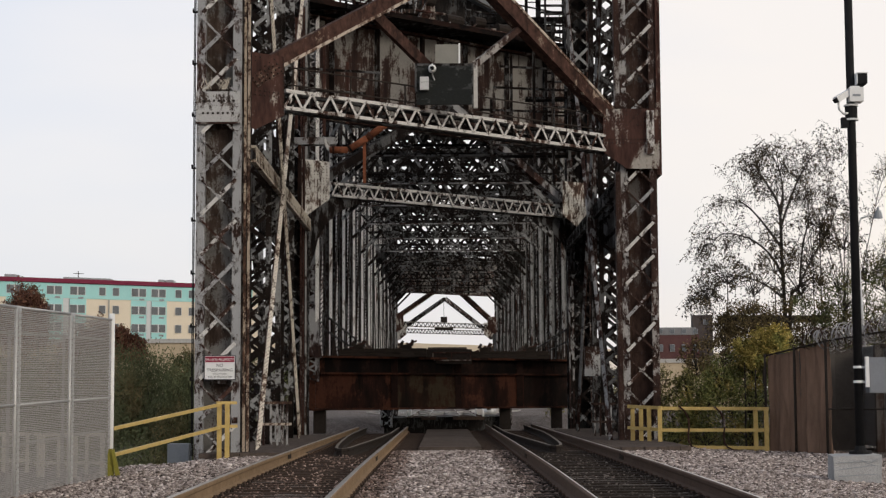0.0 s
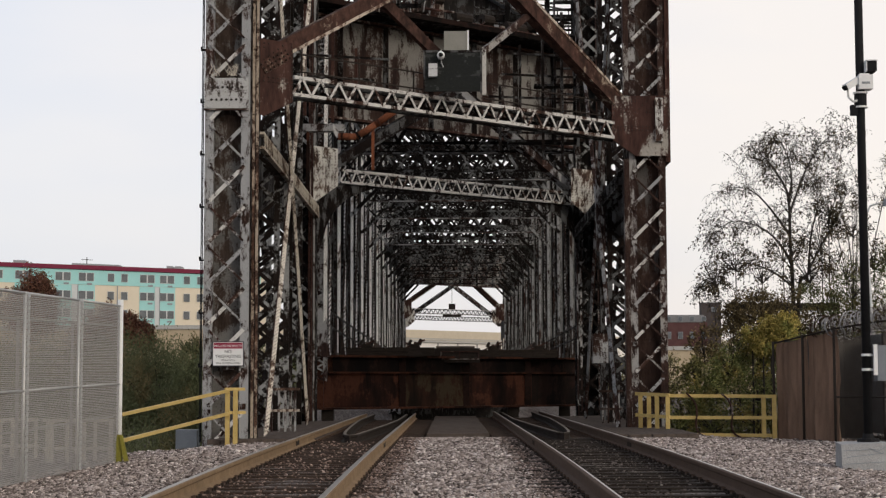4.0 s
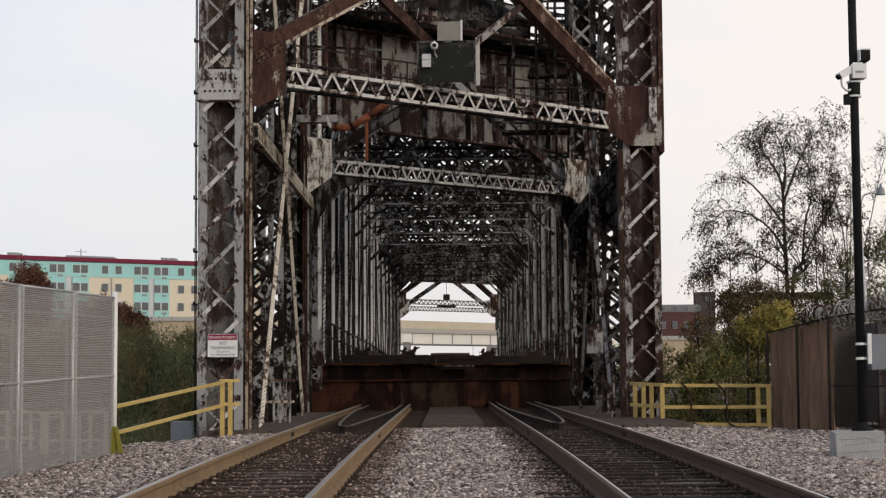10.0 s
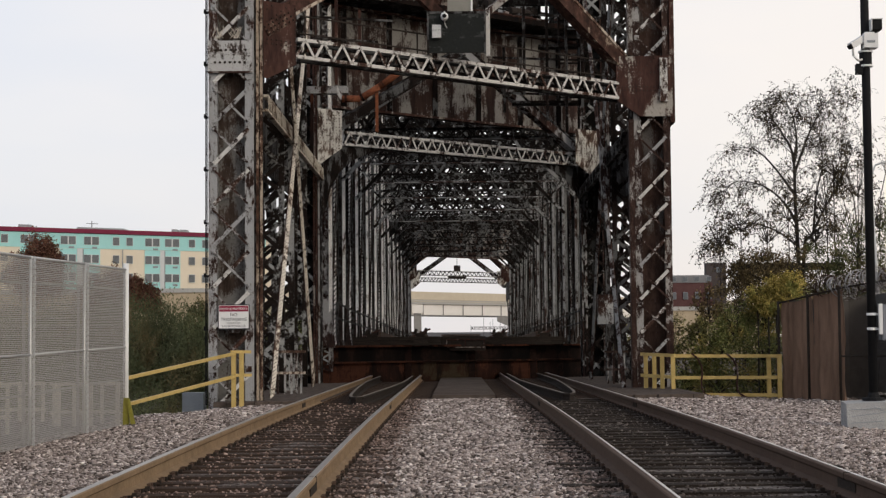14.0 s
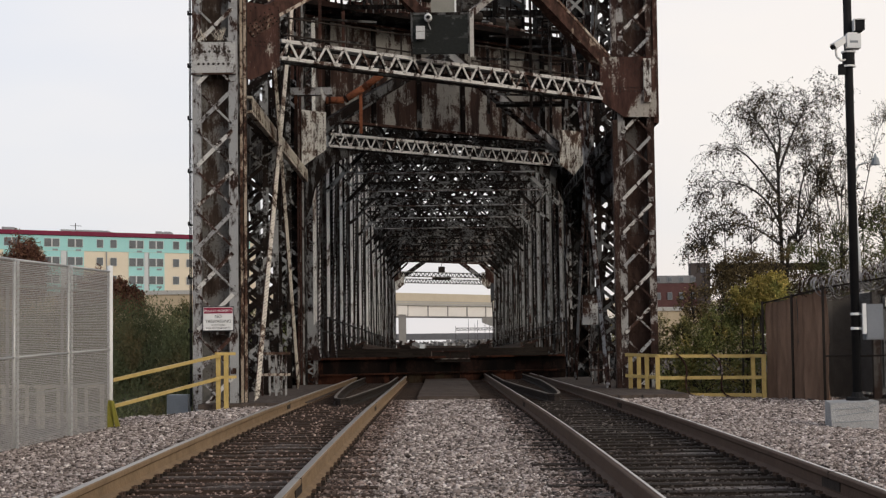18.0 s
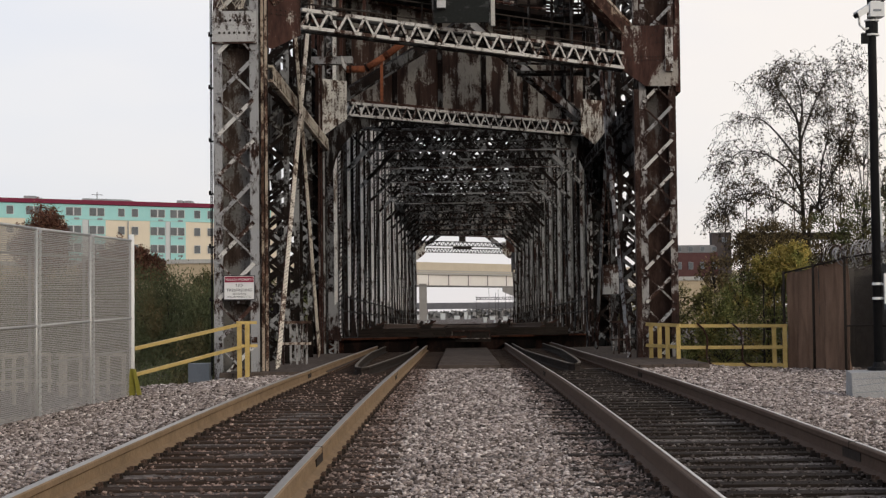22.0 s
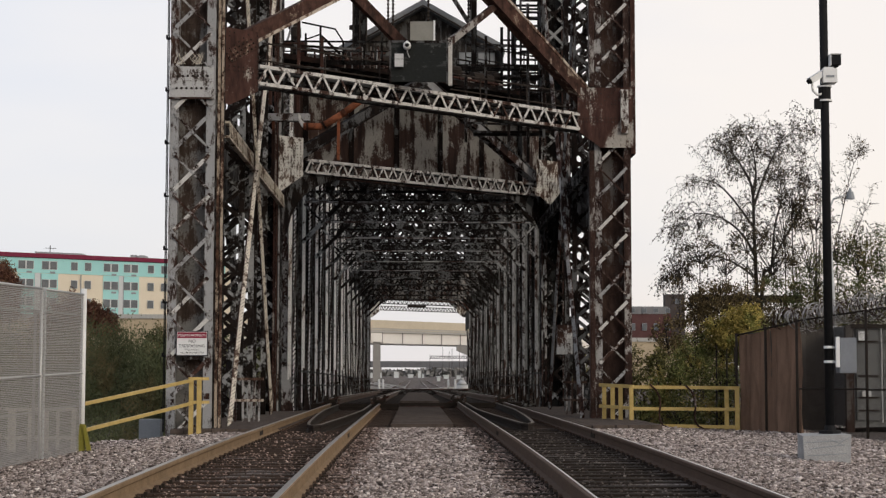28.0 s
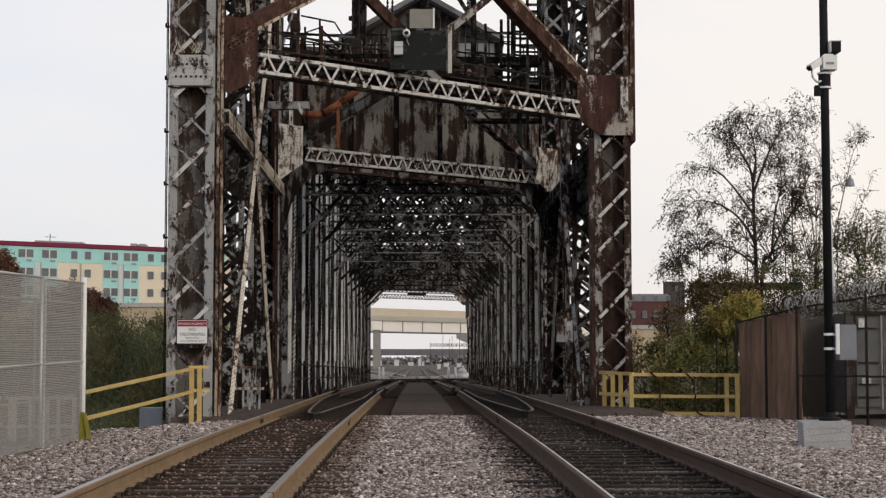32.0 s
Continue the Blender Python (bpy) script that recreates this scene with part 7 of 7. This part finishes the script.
tagged(part("far_tie", tm, TIE, yard), kind="stuff")
fd = Mesh().prism([(-4.9, 134.5, -2.9), (4.9, 142.8, -2.9), (4.9, 157, -2.9), (-4.9, 149, -2.9)], (0, 0, 2.15))
solo("far_deck", fd, BLACK_STEEL, "dark deck inside the far tower", "bridge deck", "structure")
for x, y in ((-3.2, 141), (-2.9, 143), (2.75, 144), (3.3, 142)):
    solo("white_marker_post", Mesh().tube((x, y, -1.0), (x, y, 0.5), 0.1, 0.09, 8), WHITE, "white marker post by the far bank", "marker post", group="marker posts", smooth=True)
tank = thing("storage_tank", (9.5, 210, -0.4), "small whitish tank in the yard", "tank")
part("shell", Mesh().tube((4.4, 160, -0.85), (4.4, 160, -0.1), 0.6, 0.62, 14).tube((4.4, 160, -0.1), (4.4, 160, 0.35), 0.62, 0.2, 14).tube((4.4, 160, 0.35), (4.4, 160, 0.6), 0.2, 0.15, 10), GALV, tank, "", True)
for x, y, w, h in ((5.5, 420, 0.8, 0.3), (12, 700, 2.2, 0.5), (-24, 840, 7, 1.6), (-11, 860, 2.5, 2.2), (-4, 900, 3, 0.9), (1.5, 880, 1.6, 2.8), (3.6, 880, 1.2, 1.2), (15, 600, 1.6, 0.4)):
    solo("yard_cabin", Mesh().box(x, y, -0.9, x + w, y + 3, h).box(x - 0.2, y - 0.2, h, x + w + 0.2, y + 3.2, h + 0.25), FRAME, "small pale grey cabin in the rail yard", "cabin", group="yard cabins")
rng = np.random.default_rng(5)
lm = Mesh()
for i in range(9000):
    x = rng.uniform(-420, 420)
    h = 4 + 7 * abs(noise.noise(Vector((x * 0.03, 0, 3)))) + (3 if 15 < x < 60 else 0)
    z = rng.uniform(0, h)
    leaves(lm, [(x, 1450 + rng.uniform(-10, 10), z)], 2.2, rng, 0.8)
# Pale grey leaf tones: the haze of distance is put into the colour.
tagged(solo("far_treeline", lm, leaf_material("haze_paled_leaves", (0.30, 0.29, 0.28), (0.34, 0.33, 0.32), (0.40, 0.39, 0.38), None, 0.02), "line of far trees beyond the yard, paled as by haze", "trees", "stuff"))
# hanging signal on the far portal
part("portal_signal", Mesh().box(-0.85, 150.8, 7.0, 0.85, 151.0, 7.3), IRON, far_tower)
part("signal_head", Mesh().box(-0.3, 150.6, 7.6, 0.3, 150.9, 8.2).box(-0.02, 150.7, 8.2, 0.02, 150.75, 10), IRON, far_tower)

# ---- lift platform clutter (moves with the span) ----
PLAT_Y = 48.9
plat = part("platform_railing", Mesh().beam((-4.5, PLAT_Y, 10.66), (-1.0, PLAT_Y, 10.66), 0.05, 0.05).beam((-4.5, PLAT_Y, 10.36), (-1.0, PLAT_Y, 10.36), 0.035, 0.035).beam((-4.5, PLAT_Y, 10.04), (-1.0, PLAT_Y, 10.02), 0.06, 0.13), BLACK_STEEL, span)
for x, zt in ((-4.4, 10.66), (-3.45, 10.9), (-3.01, 11.12), (-2.33, 10.66), (-1.7, 10.62), (-1.17, 10.95)):
    part("railing_post", Mesh().beam((x, PLAT_Y, 9.95), (x, PLAT_Y, zt), 0.06, 0.06, (0, 1, 0)), BLACK_STEEL, plat)
st = part("stair_rail", Mesh().beam((-3.57, PLAT_Y, 11.24), (-2.57, PLAT_Y, 11.04), 0.045, 0.045).beam((-2.57, PLAT_Y, 11.04), (-2.33, PLAT_Y, 10.66), 0.045, 0.045), BLACK_STEEL, plat)
part("stair_stringer", Mesh().beam((-3.0, PLAT_Y + 0.1, 10.86), (-2.42, PLAT_Y + 0.1, 10.30), 0.05, 0.07).beam((-3.0, PLAT_Y + 0.6, 10.56), (-2.55, PLAT_Y + 0.6, 10.12), 0.05, 0.07), STEEL_DARK, st)
part("fall_bar", Mesh().beam((-3.45, PLAT_Y, 10.72), (-3.01, PLAT_Y, 10.88), 0.035, 0.035).beam((-3.45, PLAT_Y, 10.55), (-3.01, PLAT_Y, 10.45), 0.03, 0.03), BLACK_STEEL, st)
part("cover_panel", Mesh().hexa([(-2.98, PLAT_Y + 0.9, 10.42), (-2.45, PLAT_Y + 0.9, 10.40), (-2.42, PLAT_Y + 1.5, 10.55), (-2.95, PLAT_Y + 1.5, 10.60), (-2.98, PLAT_Y + 0.9, 10.46), (-2.45, PLAT_Y + 0.9, 10.44), (-2.42, PLAT_Y + 1.5, 10.72), (-2.95, PLAT_Y + 1.5, 10.76)]), STEEL_PALE, plat, "pale grey cover panel")
rng = random.Random(77)
for i in range(22):
    x, z = -3.4 + 2.4 * i / 21 + rng.uniform(-0.05, 0.05), 10.0 + rng.uniform(0.25, 0.62)
    part("machinery_rod", Mesh().tube((x, PLAT_Y + 0.5, 9.95), (x + rng.uniform(-0.06, 0.06), PLAT_Y + 0.5, z), 0.022, sides=6), RUST if i % 3 else STEEL, plat, "rusted upright rod")
for i in range(9):
    x, z = -2.9 + 0.2 * i, 10.15 + rng.uniform(0, 0.35)
    part("machinery_link", Mesh().beam((x, PLAT_Y + 0.6, z), (x + rng.uniform(0.2, 0.5), PLAT_Y + 0.6, z + rng.uniform(-0.12, 0.22)), 0.05, 0.05), RUST, plat, "brown rusted link")
part("hooded_vent", Mesh().hexa([(-3.7, PLAT_Y + 0.3, 9.98), (-3.3, PLAT_Y + 0.3, 9.98), (-3.3, PLAT_Y + 0.7, 9.98), (-3.7, PLAT_Y + 0.7, 9.98), (-3.6, PLAT_Y + 0.3, 10.62), (-3.5, PLAT_Y + 0.3, 10.62), (-3.5, PLAT_Y + 0.7, 10.62), (-3.6, PLAT_Y + 0.7, 10.62)]), RUST, plat, "brown tapered hood")
part("platform_girder", Mesh().box(0.7, 55.9, 11.12, 4.3, 56.1, 11.32), BLACK_STEEL, span, "black platform girder")
part("girder_post", Mesh().box(1.74, 55.8, 9.95, 1.93, 56.0, 16.0), BLACK_STEEL, span, "black upright post")
rp = part("side_platform_railing", Mesh().beam((2.75, 56, 12.18), (3.3, 56, 12.18), 0.05, 0.05).beam((2.75, 56, 12.02), (3.3, 56, 12.02), 0.035, 0.035).beam((2.75, 56, 11.86), (3.3, 56, 11.86), 0.035, 0.035), BLACK_STEEL, span)
for x, w, zt in ((2.79, 0.10, 12.62), (3.20, 0.17, 16.0)):
    part("railing_post", Mesh().beam((x, 56, 9.95), (x, 56, zt), w, 0.12, (0, 1, 0)), BLACK_STEEL, rp)
UNITS = [(-4.05, 0.22, 1.4, 0), (-3.0, 0.5, 0.5, 0), (-2.4, 0.7, 0.6, 1), (-1.7, 0.9, 0.75, 0), (-0.8, 0.5, 1.1, 1), (-0.2, 0.9, 0.7, 0), (0.8, 0.6, 0.8, 0), (1.5, 1.1, 0.6, 1), (2.3, 0.5, 0.8, 0), (3.2, 0.7, 1.0, 0)]
for x, w, h, rusty_ in UNITS:
    y0, y1 = (0.06, 0.16) if rusty_ else (0.12, 0.25)
    eq = part("machinery_unit", Mesh().hexa([sp(x, y0, 10.06), sp(x + w, y0, 10.06), sp(x + w, y1, 10.06), sp(x, y1, 10.06), sp(x + 0.05, y0, 10.1 + h), sp(x + w - 0.05, y0, 10.1 + h), sp(x + w - 0.05, y1, 10.1 + h), sp(x + 0.05, y1, 10.1 + h)]), RUST if rusty_ else STEEL_DARK, span, "brown lifting machinery" if rusty_ else "dark lifting machinery")
    part("machinery_cover", Mesh().tube(sp(x + w * 0.2, y0, 10.1 + h), sp(x + w * 0.8, y0, 10.1 + h), 0.18, sides=10), IRON, eq)
    part("machinery_pipe", Mesh().tube(sp(x - 0.2, y0 - 0.03, 10.3 + h * 0.4), sp(x + w + 0.3, y0 - 0.03, 10.25 + h * 0.5), 0.04, sides=6), RUST, eq)
    part("machinery_brace", Mesh().beam(sp(x - 0.3, y0 - 0.02, 10.1), sp(x + w * 0.6, y0 - 0.02, 10.1 + h * 1.1), 0.05, 0.05), STEEL, eq)
for x0, x1, zr, kk in ((-4.4, -2.9, 11.1, 0.3), (-2.9, -1.2, 11.25, 0.3), (0.7, 2.7, 11.5, 0.25), (1.6, 4.2, 12.3, 0.4), (-1.1, 0.6, 11.3, 0.35)):
    rl = part("catwalk_railing", Mesh().beam(sp(x0, kk, zr), sp(x1, kk, zr), 0.05, 0.05).beam(sp(x0, kk, zr - 0.45), sp(x1, kk, zr - 0.45), 0.04, 0.04).beam(sp(x0, kk, zr - 0.95), sp(x1, kk, zr - 0.95), 0.10, 0.12), STEEL_DARK, span)
    n = int((x1 - x0) / 0.42)
    for i in range(n + 1):
        xx = x0 + (x1 - x0) * i / n
        part("railing_post", Mesh().beam(sp(xx, kk, 10.05), sp(xx, kk, zr), 0.045, 0.045, (0, 1, 0)), STEEL_DARK, rl)
dr = part("hoist_drum", Mesh().tube((-3.74, PLAT_Y, 10.72), (-3.74, PLAT_Y, 10.80), 0.12, 0.16, 14).tube((-3.74, PLAT_Y, 10.80), (-3.74, PLAT_Y, 11.06), 0.16, 0.15, 14).tube((-3.74, PLAT_Y, 11.06), (-3.74, PLAT_Y, 11.13), 0.15, 0.06, 14), IRON, span, "dark upright drum")
part("drum_stand", Mesh().beam((-3.88, PLAT_Y, 9.95), (-3.84, PLAT_Y, 10.75), 0.04, 0.04, (0, 1, 0)).beam((-3.62, PLAT_Y, 9.95), (-3.66, PLAT_Y, 10.75), 0.04, 0.04, (0, 1, 0)).beam((-3.9, PLAT_Y, 10.4), (-3.6, PLAT_Y, 10.5), 0.03, 0.03), IRON, dr)
ladder = part("ladder", Mesh().beam((4.05, 56, 10.1), (4.05, 56, 16), 0.07, 0.07, (0, 1, 0)), BLACK_STEEL, span)
for i in range(24):
    z = 10.33 + 0.235 * i
    part("rung", Mesh().beam((3.28, 56, z), (4.05, 56, z), 0.10, 0.06), BLACK_STEEL, ladder)

# ---- loose ballast stones ----
def stones(name, patches, seed, label, mat):
    """Many small crushed stones in one mesh; patches are (x0, x1, y0, y1, per square metre, radius, lift)."""
    rng = np.random.default_rng(seed)
    cs, rs = [], []
    for x0, x1, y0, y1, dens, r, up in patches:
        n = int((x1 - x0) * (y1 - y0) * dens)
        xy = np.column_stack([rng.uniform(x0, x1, n), rng.uniform(y0, y1, n)])
        z = np.array([ground_z(a, b) for a, b in xy]) + 0.006 + up
        cs.append(np.column_stack([xy, z + rng.uniform(-0.004, 0.012, len(xy))]))
        rs.append(rng.lognormal(np.log(r * 0.92), 0.30, len(xy)))
    c, r = np.vstack(cs), np.concatenate(rs)
    n = len(c)
    octa = np.array([[1, 0, 0], [0, 1, 0], [-1, 0, 0], [0, -1, 0], [0, 0, 1], [0, 0, -1]], float)
    q = rng.normal(size=(n, 3, 3))
    q, _ = np.linalg.qr(q)
    v = octa[None] * rng.uniform(0.6, 1.25, size=(n, 6, 1))
    v = np.einsum("nij,nkj->nki", q, v) * np.array([1.15, 1.0, 0.75]) * r[:, None, None] + c[:, None, :]
    tri = np.array([[0, 1, 4], [1, 2, 4], [2, 3, 4], [3, 0, 4], [1, 0, 5], [2, 1, 5], [3, 2, 5], [0, 3, 5]])
    f = (tri[None] + 6 * np.arange(n)[:, None, None]).reshape(-1)
    data = bpy.data.meshes.new(name)
    data.vertices.add(n * 6)
    data.vertices.foreach_set("co", v.reshape(-1))
    data.loops.add(len(f))
    data.loops.foreach_set("vertex_index", f.astype(np.int32))
    data.polygons.add(len(f) // 3)
    data.polygons.foreach_set("loop_start", np.arange(0, len(f), 3, dtype=np.int32))
    data.update(calc_edges=True)
    data.materials.append(mat)
    return tagged(new(name, data), label, "gravel", "", "stuff")


def stone_material(name, k, tint=(1, 1, 1)):
    m, nt, b = material(name, 0.9)
    g = nt.nodes.new("ShaderNodeNewGeometry")
    c = ramp(nt, g.outputs["Random Per Island"], [(p, tuple(v * k * w for v, w in zip(c, tint))) for p, c in ((0.0, (0.05, 0.042, 0.038)), (0.28, (0.19, 0.161, 0.148)), (0.66, (0.38, 0.333, 0.312)), (0.93, (0.58, 0.525, 0.50)), (1.0, (0.86, 0.81, 0.78)))])
    d = noise_tex(nt, coords(nt), 30, 3)
    nt.links.new(blend(nt, 0.5, c, ramp(nt, d, [(0.3, (0.55, 0.53, 0.52)), (0.7, (1, 1, 1))]), "MULTIPLY"), b.inputs["Base Color"])
    return m


STONE = stone_material("crushed_stone", 1.1, (1.03, 0.99, 0.965))
STONE_BROWN = stone_material("brownish_ballast_stone", 0.64, (1.11, 0.96, 0.89))
STONE_OILY = stone_material("oily_track_stone", 0.32, (1.03, 0.97, 0.93))
STONE_SOILED = stone_material("soiled_track_stone", 0.72, (1.17, 0.95, 0.85))
patches, shoulder, soiled = [], [], {-2.0: [], 2.0: []}
for y0, y1, dens, r, wide in ((6.5, 11, 1600, 0.0145, 1.4), (11, 16, 1060, 0.017, 2.6), (16, 23, 620, 0.0205, 4.4), (23, 34, 330, 0.0265, 5.8)):
    patches += [(-0.86, 0.86, y0, y1, dens, r, 0.0), (-2.86 - min(wide, 3.0), -2.86, y0, y1, dens, r, 0.0), (2.86, 2.86 + wide, y0, y1, dens, r, 0.0)]
    shoulder += [(-1.2, -0.72, y0, y1, dens * 0.8, r, 0.0), (0.72, 1.2, y0, y1, dens * 0.8, r, 0.0), (-3.15, -2.82, y0, y1, dens * 0.7, r, 0.0), (2.82, 3.15, y0, y1, dens * 0.7, r, 0.0)]
    for cx in (-2.0, 2.0):
        soiled[cx] += [(cx - 0.95, cx + 0.95, y0, min(y1, 31.5), dens * 0.46, r * 0.9, -0.014), (cx - 1.25, cx + 1.25, y0, min(y1, 31.5), dens * 0.06, r * 0.7, 0.022)]
patches += [(4.6, 8.6, 34, 38, 220, 0.030, 0.0)]
stones("ballast_stones", patches, 31, "loose grey crushed ballast stones between and beside the tracks", STONE)
stones("shoulder_stones", shoulder, 33, "brownish ballast stones along the tie ends", STONE_BROWN)
stones("soiled_stones", soiled[-2.0], 32, "brown soiled ballast stones between the ties", STONE_SOILED)
stones("soiled_stones", soiled[2.0], 35, "dark oily ballast stones between the ties", STONE_OILY)


def motions():
    rows = [(0.0, 2.58), (6.0, 2.02), (13.0, 1.44), (20.0, 0.86), (25.5, 0.39), (28.0, 0.165), (29.2, 0.06), (30.1, 0.0), (32.0, 0.0)]
    walk(span, [(t, pose(0, Y0, z)) for t, z in rows])


motions()
